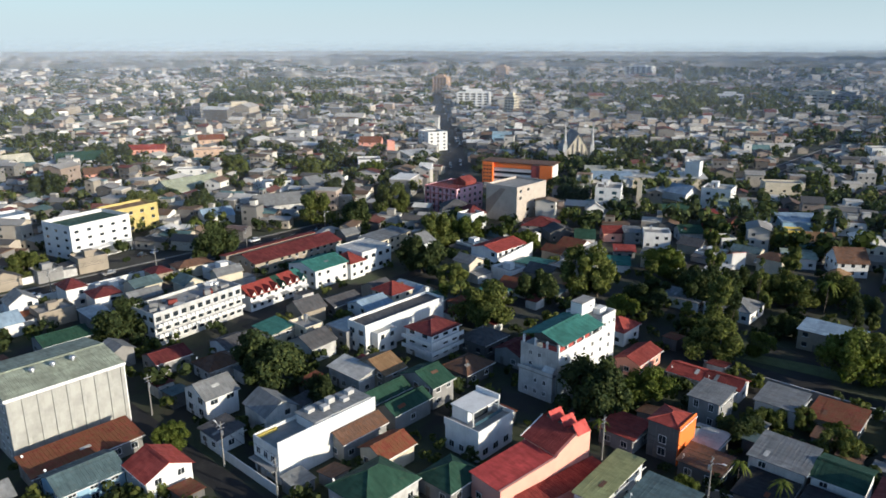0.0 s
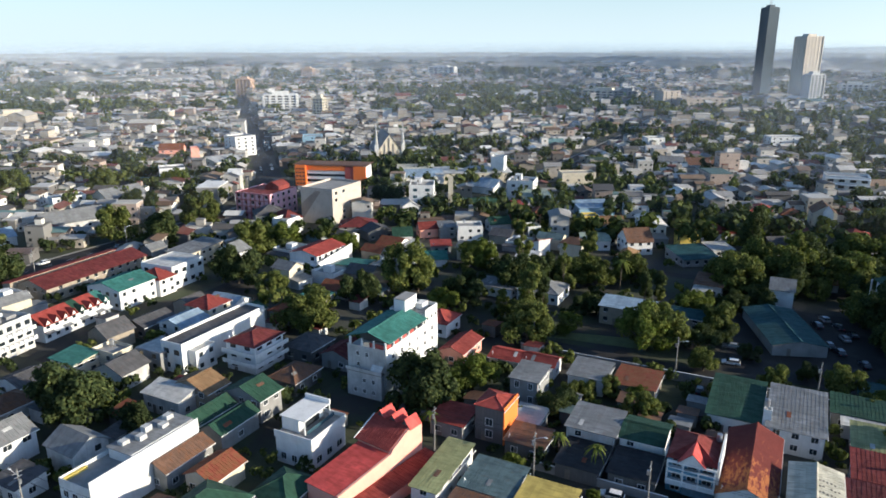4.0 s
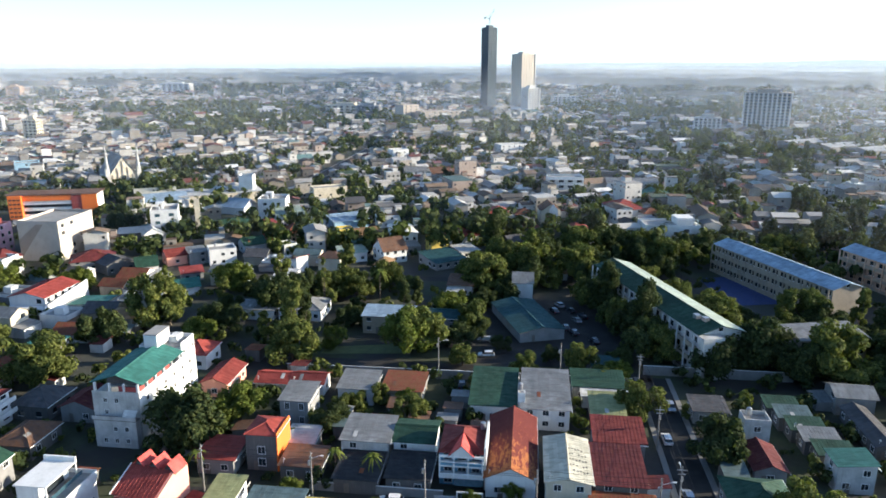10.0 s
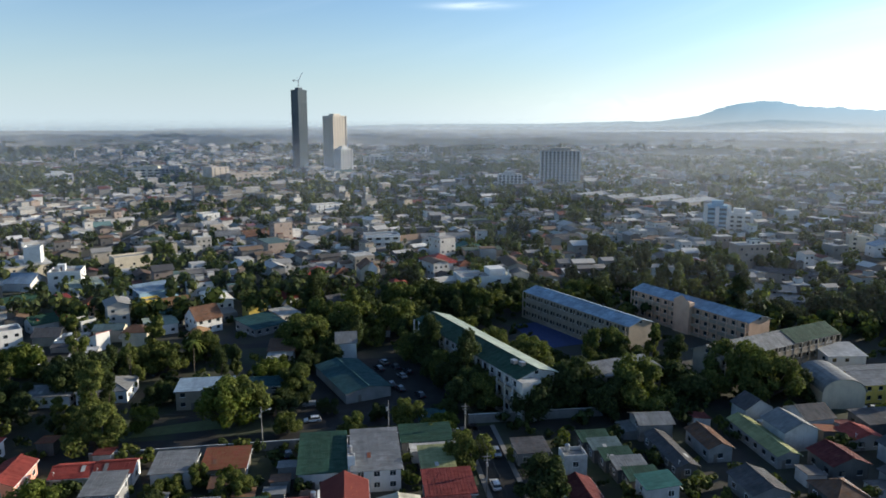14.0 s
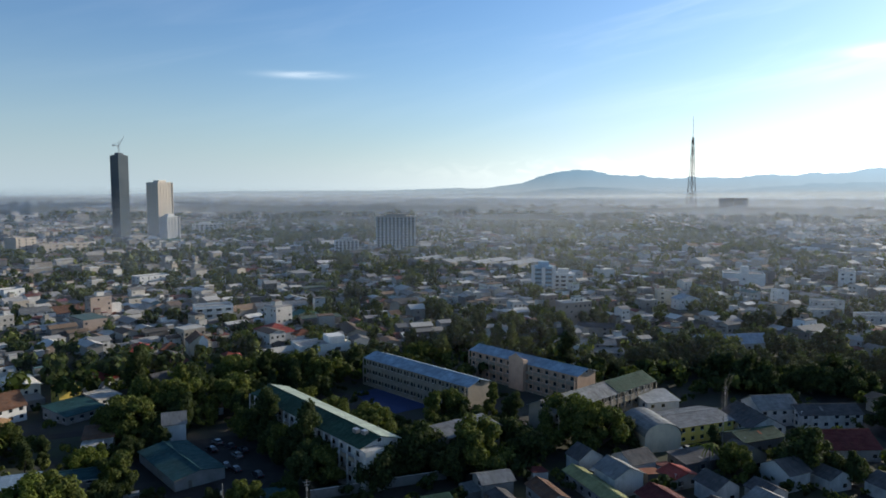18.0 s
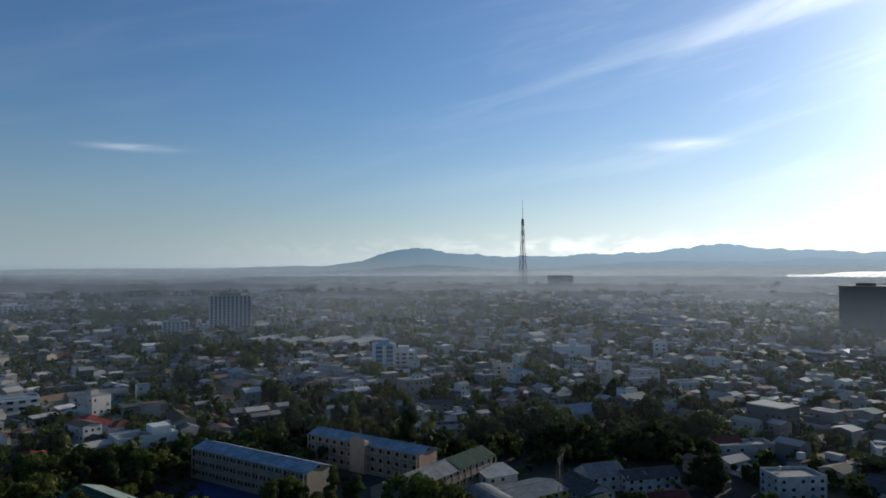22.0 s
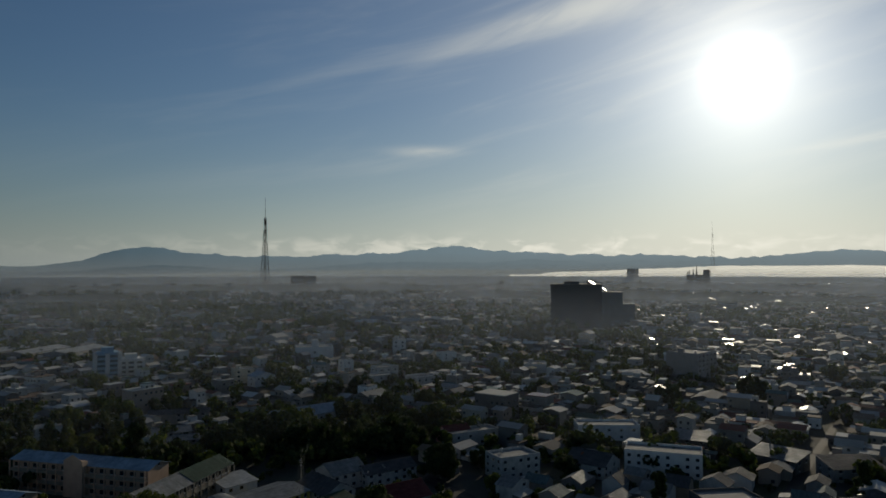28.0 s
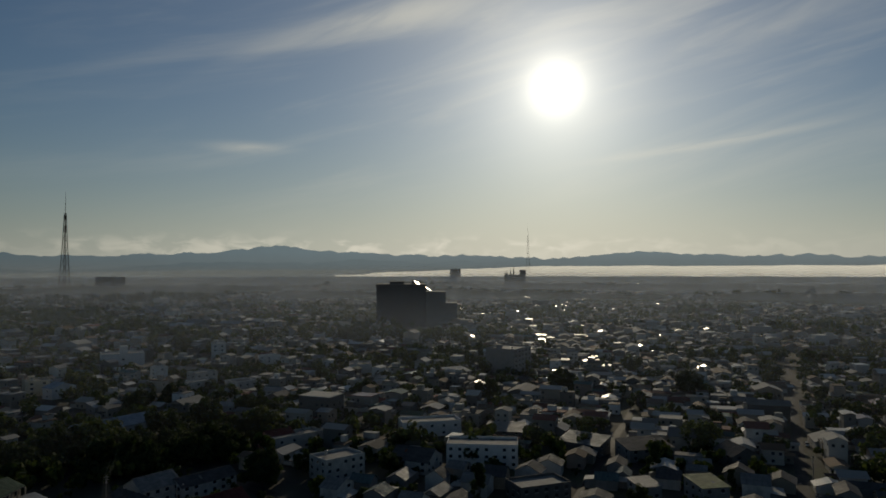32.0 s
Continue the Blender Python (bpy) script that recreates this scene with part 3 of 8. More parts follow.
def block(x, y, w, d, h, wall, label, rot=0.0, storeys=None, step=3.6, sides="WS", win=(1.8, 1.4), roof="deck", name="building", category="building", pane="glass", hut=True, frame_mat="trim", parapet=1.0, skip=0.05):
    """A flat-roofed building with a parapet, rows of windows and a stair hut on the roof."""
    ob = thing(name, x, y, 0, rot, label, category)
    part("wall", wall_geo("flat", w, d, h, 0, "x", parapet), wall, ob)
    part("roof", roof_geo("flat", w, d, h, 0)[0], roof, ob)
    storeys = storeys or max(1, round(h / 3.3))
    windows_on(ob, w, d, 0.2, storeys, step, sides, win, frame_mat, h / storeys, pane, skip, random.Random(int(x + 7 * y)))
    if hut:
        k = part("stair_hut", Geo().box(-2, -1.6, 0, 2, 1.6, 2.6).box(-2.2, -1.8, 2.6, 2.2, 1.8, 2.8), wall, ob, at=pose(w * 0.22, d * 0.18, h))
        part("hut_door", Geo().box(-0.45, -0.05, 0, 0.45, 0.05, 2.0), "wood", k, at=pose(-2.0, 0, 0.02, 0, 0, -90))
        part("water_tank", Geo().tube((0, 0, 0), (0, 0, 1.8), 0.8, k=12), "steel", ob, at=pose(-w * 0.25, d * 0.2, h))
    taken(x, y, w, d, rot)
    return ob


def strips(x, y, w, d, h, rot, wall, pane, floors, label, name="tower", piers=(6, 4), pier_mat=None, crown=True):
    """A tall building far off: a shaft with a band of glass on each floor and upright piers between."""
    ob = thing(name, x, y, 0, rot, label, "tower")
    part("wall", Geo().box(-w / 2, -d / 2, 0, w / 2, d / 2, h), wall, ob)
    fh = h / floors
    ring = Geo().box(-w / 2 - 0.15, -d / 2 - 0.15, 0, w / 2 + 0.15, d / 2 + 0.15, fh * 0.5).mesh("window_band", pane)
    for k in range(floors):
        part("window_band", ring, "", ob, at=pose(0, 0, fh * (k + 0.3)))
    for side, n, length in (("x", piers[0], w), ("y", piers[1], d)):
        pw = length / n * 0.36
        for s in (-1, 1):
            for i in range(n + 1):
                a = -length / 2 + length * i / n
                c = (a, s * d / 2) if side == "x" else (s * w / 2, a)
                e = (pw / 2, 0.5) if side == "x" else (0.5, pw / 2)
                part("pier", Geo().box(c[0] - e[0], c[1] - e[1], 0, c[0] + e[0], c[1] + e[1], h + 0.5), pier_mat or wall, ob)
    if crown:
        part("roof", Geo().box(-w / 2 + 1, -d / 2 + 1, h, w / 2 - 1, d / 2 - 1, h + 1.2).box(-w / 4, -d / 4, h + 1.2, w / 4, d / 4, h + 4.5), wall, ob)
    taken(x, y, w, d, rot)
    return ob


# ---- ground, roads, distance ----
def disc(radii, n=96):
    g = Geo()
    g.v = [(0, 0, 0)] + [(r * math.cos(6.28319 * i / n), r * math.sin(6.28319 * i / n), 0) for r in radii for i in range(n)]
    g.f = [(0, 1 + i, 1 + (i + 1) % n) for i in range(n)]
    for k in range(len(radii) - 1):
        a, b = 1 + k * n, 1 + (k + 1) * n
        g.f += [(a + i, b + i, b + (i + 1) % n, a + (i + 1) % n) for i in range(n)]
    return g


tagged(new("ground", disc([120, 400, 1000, 2200, 4700]).mesh("ground", "ground")), "dusty city ground with patches of grass and bare earth", "ground", kind="structure")
ROADS = []


def road(x0, y0, x1, y1, width, label, kerb=True, name="road", lines=False):
    """A strip of asphalt with a raised pavement on both sides."""
    a, b = Vector((x0, y0, 0)), Vector((x1, y1, 0))
    d, n = (b - a).normalized(), Vector((-(b - a).y, (b - a).x, 0)).normalized()
    h = n * width / 2
    ob = tagged(new(name, Geo().hexa([tuple(p + Vector((0, 0, z))) for z in (-0.2, 0.03) for p in (a - h, b - h, b + h, a + h)]).mesh(name, "asphalt")), label, "road", kind="structure")
    ROADS.append((x0, y0, x1, y1, width / 2 + (2.0 if kerb else 0.5)))
    if kerb:
        for s in (-1, 1):
            e = n * s * (width / 2 + 0.6)
            f = n * 0.6
            tagged(new("pavement", Geo().hexa([tuple(p + Vector((0, 0, z))) for z in (-0.2, 0.16) for p in (a + e - f, b + e - f, b + e + f, a + e + f)]).mesh("pavement", "concrete")), "worn concrete pavement along the street", "pavement", kind="structure")
    if lines:
        dash = Geo().box(-1.5, -0.08, 0, 1.5, 0.08, 0.012).mesh("lane_mark", "rail")
        k = 4.0
        while k < (b - a).length:
            p = a + d * k
            part("lane_mark", dash, "", ob, at=pose(p.x, p.y, 0.031, 0, 0, math.degrees(math.atan2(d.y, d.x))))
            k += 9.0
    return ob


def off_road(x, y, pad):
    for x0, y0, x1, y1, hw in ROADS:
        a, b, p = Vector((x0, y0)), Vector((x1, y1)), Vector((x, y))
        t = max(0.0, min(1.0, (p - a).dot(b - a) / (b - a).length_squared))
        if (p - a.lerp(b, t)).length < hw + pad:
            return False
    return True


road(60, -34, 176, -34, 7.0, "narrow asphalt side street between the houses")
road(112, -29, 112, 64, 5.0, "narrow shaded lane in front of the row houses", kerb=False)
road(58.5, 100, 58.5, 178, 5.0, "narrow lane beside the tall shed", kerb=False)
road(-60, 250, 330, 250, 13.0, "wide asphalt highway with painted lanes", lines=True)
road(176, -34, 176, 66, 5.0, "shaded lane along the wooded garden", kerb=False)
road(294, 254, 505, 448, 17.0, "broad city avenue with traffic", kerb=False)
road(505, 448, 736, 675, 17.0, "broad city avenue between shops", kerb=False)
road(736, 675, 890, 822, 16.0, "broad city avenue running off into the distance", kerb=False)
road(-14, -95, -60, -760, 4.5, "long straight street that shines in the low sun", kerb=False)
road(47, -150, 47, -420, 3.6, "straight back street between low houses", kerb=False)
road(104, 172, 180, 172, 6.0, "lane behind the shop row", kerb=False)
road(256, 140, 256, -40, 5.0, "lane between small houses", kerb=False)
road(340, 150, 700, 150, 8.0, "city street between low houses")
road(130, -205, 420, -330, 7.0, "curving street past the warehouses", kerb=False)


def low_wall(x0, y0, x1, y1, h, material, label, t=0.2):
    a, b = Vector((x0, y0)), Vector((x1, y1))
    n = Vector((-(b - a).y, (b - a).x)).normalized() * t / 2
    ob = thing("garden_wall", x0, y0, 0, 0, label, "wall")
    ring = [p - a for p in (a - n, b - n, b + n, a + n)]
    part("wall", Geo().prism([tuple(p) for p in ring], 0, h), material, ob)
    part("coping", Geo().prism([tuple(p * 1.0 + (p - (b - a) / 2).normalized() * 0.06) for p in ring], h + 0.002, h + 0.1), "trim", ob)


low_wall(50, 240.5, 112, 241.5, 2.2, "white", "long white wall beside the highway")
low_wall(66, 263, 92, 264, 2.4, "white", "white wall across the highway")
low_wall(168, 62, 170, -28, 2.4, "concrete", "grey concrete wall round the wooded garden")
low_wall(178, -32, 178, -70, 2.6, "concrete", "grey concrete wall of the school grounds")
low_wall(116.5, 40, 116.5, 14, 1.8, "grey", "low cement wall in front of the row houses")
low_wall(203, 232, 246, 236, 2.2, "cream", "long pale boundary wall among trees")
low_wall(63, 118, 63, 98, 2.0, "white", "white wall along the lane")

lawn = Geo().prism([(181, 57), (186, 56), (191, 34), (184, 33)], -0.1, 0.06)
tagged(new("lawn", lawn.mesh("lawn", "lawn")), "sunlit strip of mown grass", "lawn", kind="structure")
tagged(new("car_park", Geo().box(180, -30, -0.1, 236, 12, 0.02).mesh("car_park", "asphalt")), "shaded asphalt car park among trees", "car park", kind="structure")
tagged(new("sports_court", Geo().prism([(270, -66), (276, -92), (243, -90), (238, -70)], -0.1, 0.05).mesh("sports_court", "bluecourt")), "blue painted sports court between school wings", "court", kind="structure")


def ridge(name, radius, profile, color, glow, label, a0=-125, a1=100, base=-20.0, foot=0.0):
    """A far line of hills as one glowing backdrop sheet with haze painted in; profile gives its height over the eye
    line in degrees.
    """
    g = Geo()
    n = (a1 - a0) * 4
    for i in range(n + 1):
        az = a0 + (a1 - a0) * i / n
        c, s = math.cos(radians(az)), math.sin(radians(az))
        g.v += [(radius * c, radius * s, base), (radius * c, radius * s, EYE + radius * math.tan(radians(profile(az))))]
    g.f = [(2 * i, 2 * i + 2, 2 * i + 3, 2 * i + 1) for i in range(n)]
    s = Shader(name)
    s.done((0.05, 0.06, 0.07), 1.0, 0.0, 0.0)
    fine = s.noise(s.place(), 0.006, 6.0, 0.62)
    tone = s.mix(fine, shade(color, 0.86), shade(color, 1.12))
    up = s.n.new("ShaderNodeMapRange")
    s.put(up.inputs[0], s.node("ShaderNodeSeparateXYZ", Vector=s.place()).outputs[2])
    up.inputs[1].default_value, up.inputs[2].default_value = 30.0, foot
    # Paints haze into the emission: brighter towards the sun, paler at the foot.
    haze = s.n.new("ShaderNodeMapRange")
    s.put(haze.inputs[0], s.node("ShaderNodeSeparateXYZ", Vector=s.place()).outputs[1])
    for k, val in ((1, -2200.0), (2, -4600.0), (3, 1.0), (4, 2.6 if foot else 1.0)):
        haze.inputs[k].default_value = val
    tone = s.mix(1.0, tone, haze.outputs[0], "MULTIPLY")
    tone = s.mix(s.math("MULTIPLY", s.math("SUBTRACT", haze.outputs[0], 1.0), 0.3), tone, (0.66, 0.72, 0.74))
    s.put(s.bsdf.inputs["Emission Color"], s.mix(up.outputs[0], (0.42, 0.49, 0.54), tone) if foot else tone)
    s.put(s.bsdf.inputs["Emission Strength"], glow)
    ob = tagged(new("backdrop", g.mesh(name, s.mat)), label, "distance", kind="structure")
    ob.visible_shadow = False
    return ob


def bump_at(az, centre, width, height):
    return height * math.exp(-((az - centre) / width) ** 2)


def rough(az, seed, amount):
    return amount * (noise.noise((az * 0.35, seed, 0)) + 0.5 * noise.noise((az * 1.1, seed, 3)) + 0.3 * noise.noise((az * 2.7, seed, 7)) + 0.15 * noise.noise((az * 6.5, seed, 11)))


def far_hills(az):
    h = -0.3 + 0.55 / (1 + math.exp((az + 22) / 3)) + bump_at(az, -31.3, 3.6, 1.35) + bump_at(az, -37.5, 4.0, 0.75) + bump_at(az, -47, 6, 1.0) + bump_at(az, -55.5, 4.5, 1.35) + bump_at(az, -63, 5, 0.95) + bump_at(az, -72, 6, 0.8) + bump_at(az, -84.5, 6, 1.1) + bump_at(az, -97, 7, 0.8) + bump_at(az, -20, 8, 0.25) + bump_at(az, -7, 9, 0.32)
    return h + rough(az, 2.0, 0.3) * min(1.0, h + 0.15)


def near_hills(az):
    h = -0.2 + bump_at(az, -50, 7, 0.75) + bump_at(az, -62, 7, 0.8) + bump_at(az, -75, 9, 0.75) + bump_at(az, -92, 11, 0.8) + bump_at(az, -33, 5, 0.5)
    return h + rough(az, 9.0, 0.22) * min(1.0, h + 0.3)


# The sheets glow by themselves; haze and sunlight are part of their colours.
ridge("far_hills", 4640, far_hills, (0.20, 0.33, 0.45), 0.95, "blue mountains with painted haze on the horizon", -125, 14, foot=190.0)
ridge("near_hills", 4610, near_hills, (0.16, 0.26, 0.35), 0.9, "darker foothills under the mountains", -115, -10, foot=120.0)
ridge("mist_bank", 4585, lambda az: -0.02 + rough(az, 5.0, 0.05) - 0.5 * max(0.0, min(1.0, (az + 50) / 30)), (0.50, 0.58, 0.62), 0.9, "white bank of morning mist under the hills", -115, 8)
ridge("bright_mist", 4570, lambda az: 0.26 + rough(az, 6.0, 0.07) - 0.85 * max(0.0, min(1.0, (az + 76) / 20)), (0.95, 0.93, 0.84), 2.6, "mist sheet that glows as if sunlit below the sun", -115, -60)
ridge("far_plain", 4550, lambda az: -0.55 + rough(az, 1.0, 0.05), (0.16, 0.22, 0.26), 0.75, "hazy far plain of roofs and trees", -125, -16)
ridge("sunlit_tint_plain", 4545, lambda az: -0.45 + rough(az, 1.5, 0.05), (0.36, 0.42, 0.45), 0.72, "far plain painted pale with haze and sunlight", -18, 100)


def veil_material(name, thick, low, high_z):
    """Added haze veil: mostly clear, bluish; scatters the sun's light and thins out upwards."""
    s = Shader(name)
    v = s.place()
    sepz = s.node("ShaderNodeSeparateXYZ", Vector=v)
    m = s.n.new("ShaderNodeMapRange")
    m.interpolation_type = "SMOOTHSTEP"
    s.put(m.inputs[0], sepz.outputs[2])
    for i, val in ((1, low), (2, high_z), (3, 1.15), (4, 0.0)):
        m.inputs[i].default_value = val
    foot = s.n.new("ShaderNodeMapRange")
    s.put(foot.inputs[0], sepz.outputs[2])
    for i, val in ((1, 0.0), (2, 26.0), (3, 0.0), (4, 1.0)):
        foot.inputs[i].default_value = val
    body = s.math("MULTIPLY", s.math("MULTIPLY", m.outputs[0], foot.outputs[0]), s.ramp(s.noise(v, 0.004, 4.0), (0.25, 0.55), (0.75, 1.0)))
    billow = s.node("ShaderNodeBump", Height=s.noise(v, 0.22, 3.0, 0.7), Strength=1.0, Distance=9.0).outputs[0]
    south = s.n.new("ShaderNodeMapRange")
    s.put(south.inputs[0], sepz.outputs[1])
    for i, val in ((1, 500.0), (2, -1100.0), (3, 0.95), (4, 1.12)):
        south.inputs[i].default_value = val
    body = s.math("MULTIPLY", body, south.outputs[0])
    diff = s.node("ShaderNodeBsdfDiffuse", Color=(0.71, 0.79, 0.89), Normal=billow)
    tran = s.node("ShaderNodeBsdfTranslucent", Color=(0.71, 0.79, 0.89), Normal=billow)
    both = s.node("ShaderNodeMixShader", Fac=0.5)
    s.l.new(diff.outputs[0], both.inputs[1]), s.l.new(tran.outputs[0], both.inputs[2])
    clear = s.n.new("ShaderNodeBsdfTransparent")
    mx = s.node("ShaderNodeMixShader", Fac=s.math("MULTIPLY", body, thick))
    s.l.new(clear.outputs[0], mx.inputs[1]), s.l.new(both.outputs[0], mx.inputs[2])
    s.l.new(mx.outputs[0], s.n["Material Output"].inputs[0])
    return s.mat


def mist(radius, thick, low, high_z, seed):
    g, n = Geo(), 120
    for i in range(n):
        az = 6.28319 * i / n
        r = radius * (1 + 0.13 * noise.noise((math.cos(az) * 2.2, math.sin(az) * 2.2, seed)))
        for z in (0.02, 30, 60, 95, 140):
            g.v.append((r * math.cos(az), r * math.sin(az), z))
    for i in range(n):
        j = (i + 1) % n
        g.f += [(5 * i + k, 5 * j + k, 5 * j + k + 1, 5 * i + k + 1) for k in range(4)]
    ob = tagged(new("morning_mist", g.mesh("morning_mist", veil_material("morning_mist", thick, low, high_z))), "thin added veil of distance haze over the city", "mist", kind="stuff")
    ob.visible_shadow = False


# Veil shells added to stand in for distance haze, thicker farther out.
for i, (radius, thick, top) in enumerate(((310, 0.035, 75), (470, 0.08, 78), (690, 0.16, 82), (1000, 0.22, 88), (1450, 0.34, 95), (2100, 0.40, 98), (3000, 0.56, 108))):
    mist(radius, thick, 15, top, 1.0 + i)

# ---- the nearest houses, along the lanes ----
def front_rust():
    """Old red roof sheet whose street end has rusted through to bright orange in fingers."""
    s = Shader("red_roof_rusted_at_the_street_end")
    v = s.coords()
    along = s.node("ShaderNodeSeparateXYZ", Vector=v).outputs[0]
    fingers = s.n.new("ShaderNodeMapping")
    s.put(fingers.inputs[0], v)
    fingers.inputs["Scale"].default_value = (0.5, 1.6, 0.4)
    edge = s.math("ADD", s.math("MULTIPLY", along, -0.035), s.math("MULTIPLY", s.noise(fingers.outputs[0], 1.1, 6.0, 0.75), 3.0))
    red = s.mix(s.noise(v, 0.5, 4.0), (0.10, 0.022, 0.020), (0.19, 0.045, 0.035))
    rust = s.mix(s.noise(v, 2.5, 5.0, 0.7), (0.20, 0.06, 0.022), (0.52, 0.20, 0.075))
    s.bump(s.node("ShaderNodeTexWave", Vector=v, Scale=2.2).outputs[0], 0.3, 0.03)
    return s.done(s.mix(s.ramp(s.math("MULTIPLY", edge, 0.5), (0.84, 0.0), (0.92, 1.0)), red, rust), 0.85, 0.0, 0.2)


FRONT_RUST = front_rust()
house(102.8, 52.5, 15.5, 5.0, 4.6, "shedW", "r_lime", "white", "narrow house with a faded lime-green sheet roof", rise=1.2)
house(104.2, 42.8, 9.0, 9.6, 4.2, "shedW", "r_slate", "old", "low house with a weathered teal-grey sheet roof", rise=0.9)
house(94.6, 42.8, 8.0, 9.6, 3.4, "shedW", "r_brown", "grey", "lean-to with a brown rusted sheet roof", rise=0.7)
house(99.9, 32.2, 13.0, 9.2, 4.1, "shedW", "r_yellow", "white", "low house with a faded yellow sheet roof", rise=1.0)
house(98.9, 22.1, 7.6, 9.0, 3.6, "gable", "r_maroon", "grey", "small house with a dark maroon gabled roof", axis="y")
house(98.0, 11.2, 7.2, 8.4, 3.4, "shedW", "r_brown", "cream", "low house with a brown sheet roof", rise=0.8)
house(103.2, -9.4, 8.6, 6.2, 3.6, "gable", "r_rust", "white", "small house with a rusty red gabled roof")
house(103.8, -17.0, 7.4, 7.2, 3.6, "shedW", "r_green", "grey", "low house with a dark green sheet roof", rise=0.7)
ob = house(125.5, 51.4, 7.5, 6.4, 8.0, "hip", "r_bright", "dark", "narrow two-storey house with a red hipped roof", rise=1.0, over=0.3, axis="x", sides="W", win=(1.5, 1.6))
part("side_wall", Geo().box(-3.9, -3.42, 0, 3.9, -3.2, 8.5), "orange", ob, "bright orange party wall")
house(122.9, 60.2, 7.4, 7.6, 3.5, "shedW", "r_bright", "grey", "low house with a red and brown sheet roof", rise=0.8)
house(122.0, 42.6, 6.4, 8.0, 3.4, "shedW", "r_brown", "dark", "lean-to with a dark brown ribbed sheet roof", rise=0.8)
house(131.4, 46.0, 6.5, 6.2, 3.0, "shedW", "r_white", "grey", "yard covered by white roofing sheets", rise=0.4, sides="")
house(130.8, 31.2, 9.4, 9.8, 5.6, "shedW", "r_grey", "old", "two-storey house with a bowed zinc sheet roof", rise=0.8)
house(132.0, 21.3, 9.2, 8.3, 5.3, "gable", "r_green", "white", "two-storey house with a dark green gabled roof", axis="y", rise=1.2)
house(121.6, 21.0, 8.6, 8.3, 3.3, "shedW", "r_black", "dark", "carport under a dark sheet roof", rise=0.6, sides="W")
house(120.8, 31.0, 9.2, 8.2, 3.1, "shedW", "r_black", "dark", "front yard roofed with dark sheets", rise=0.5, sides="W")
house(130.5, 1.4, 24.4, 9.4, 4.3, "gable", FRONT_RUST, "white", "long white house with a rust-stained red gabled roof", rise=2.2)
ob = house(123.8, -9.3, 15.8, 8.2, 5.8, "gable", "r_cream", "cream", "cream house with a white sheet roof speckled with rust", rise=0.9, axis="x")
spots = Geo()
for i in range(6):
    for j in range(5):
        y, x = -0.6 - 0.62 * i, -5.2 + 1.9 * j + 0.2 * (i % 2)
        if (3 * i + 5 * j) % 7:
            spots.slab((x, y, 6.84 + 0.2195 * y), (0.42, 0, 0), (0, 0.3, 0.0659), 0.03)
part("roof_fixings", spots, "r_dgrey", ob, "rows of dark fixings on the sheets")
house(138.2, -20.6, 9.0, 10.2, 4.6, "shedW", "r_red", "grey", "house with a maroon sheet roof", axis="y")
house(124.4, -19.0, 13.0, 9.4, 4.6, "shedW", "r_maroon", "dark", "long low house with a dark maroon sheet roof", rise=1.0)
house(113.8, -19.0, 6.0, 11.4, 3.0, "shedW", "r_rust", "white", "front canopy of patched red sheets", rise=0.6, sides="W")
house(155.7, 6.3, 16.8, 10.4, 4.2, "shedW", "r_green", "white", "house with a wide dark green sheet roof", rise=1.9)
house(153.9, -5.7, 17.6, 10.6, 5.2, "shedW", "r_grey", "white", "white two-storey house with a grey ribbed roof", rise=1.7, ac=1)
house(148.0, -0.2, 1.6, 1.6, 7.6, "flat", None, "white", "slender white water tower between two roofs", parapet=0.2, sides="", tank=True)
house(165.3, -18.8, 8.8, 12.4, 3.8, "shedW", "r_green", "grey", "outbuilding with a dark green sheet roof", rise=0.6)
house(151.1, -19.7, 10.2, 7.3, 3.8, "shedW", "r_lime", "grey", "small house with a yellow-green sheet roof", rise=1.0)
house(158.9, -20.6, 3.6, 12.0, 3.2, "shedW", "r_white", "white", "white canopy between two roofs", rise=0.4, sides="")
house(143.7, 50.5, 8.4, 6.6, 6.6, "shedW", "r_grey", "grey", "grey two-storey house with a pale sheet roof", rise=0.7, win=(1.0, 1.6), step=2.2)
house(157.9, 52.4, 6.6, 8.0, 3.7, "gable", "r_red", "white", "long low house with a dark red roof", axis="y", rise=1.2)
house(157.6, 61.4, 6.9, 8.0, 3.5, "gable", "r_bright", "cream", "low house with a red sheet roof", axis="y", rise=1.1)
house(156.4, 39.5, 9.0, 8.6, 4.2, "shedW", "r_grey", "white", "house with a patched grey-white sheet roof", rise=0.8)
house(158.3, 28.5, 9.6, 9.6, 3.6, "shedW", "r_rust", "tan", "roofless shed patched with rusty sheets", rise=0.6)
house(157.5, 75.0, 12.0, 6.6, 3.8, "gable", "r_red", "pink", "low pink house with a red roof", rise=1.3)
house(171.0, 88.0, 9.0, 8.0, 4.4, "hip", "r_bright", "white", "house with a bright red hipped roof behind the white block")
house(155.8, -43.2, 7.0, 7.6, 3.3, "shedW", "r_dgrey", "grey", "low house with a grey sheet roof", rise=0.5)
house(144.8, -50.2, 4.4, 5.4, 6.0, "flat", None, "old", "narrow whitewashed house with a roof tank", tank=True)
# Most walls from here are dark or grey to put the quarter's shadow in.
for i in range(5):
    house(158.6 - 5.0 * i, -60.2 - 1.0 * i, 4.6, 7.0, 3.2 + 0.2 * (i % 2), "shedW", ("r_green", "r_slate", "r_green", "r_grey", "r_green")[i], "dark", "low row house with a grey-green sheet roof", rise=0.8, group="row of stepped sheet roofs")
house(133.8, -48.9, 10.2, 6.0, 3.3, "gable", "r_maroon", "grey", "small house with a faded red roof", rise=1.2)
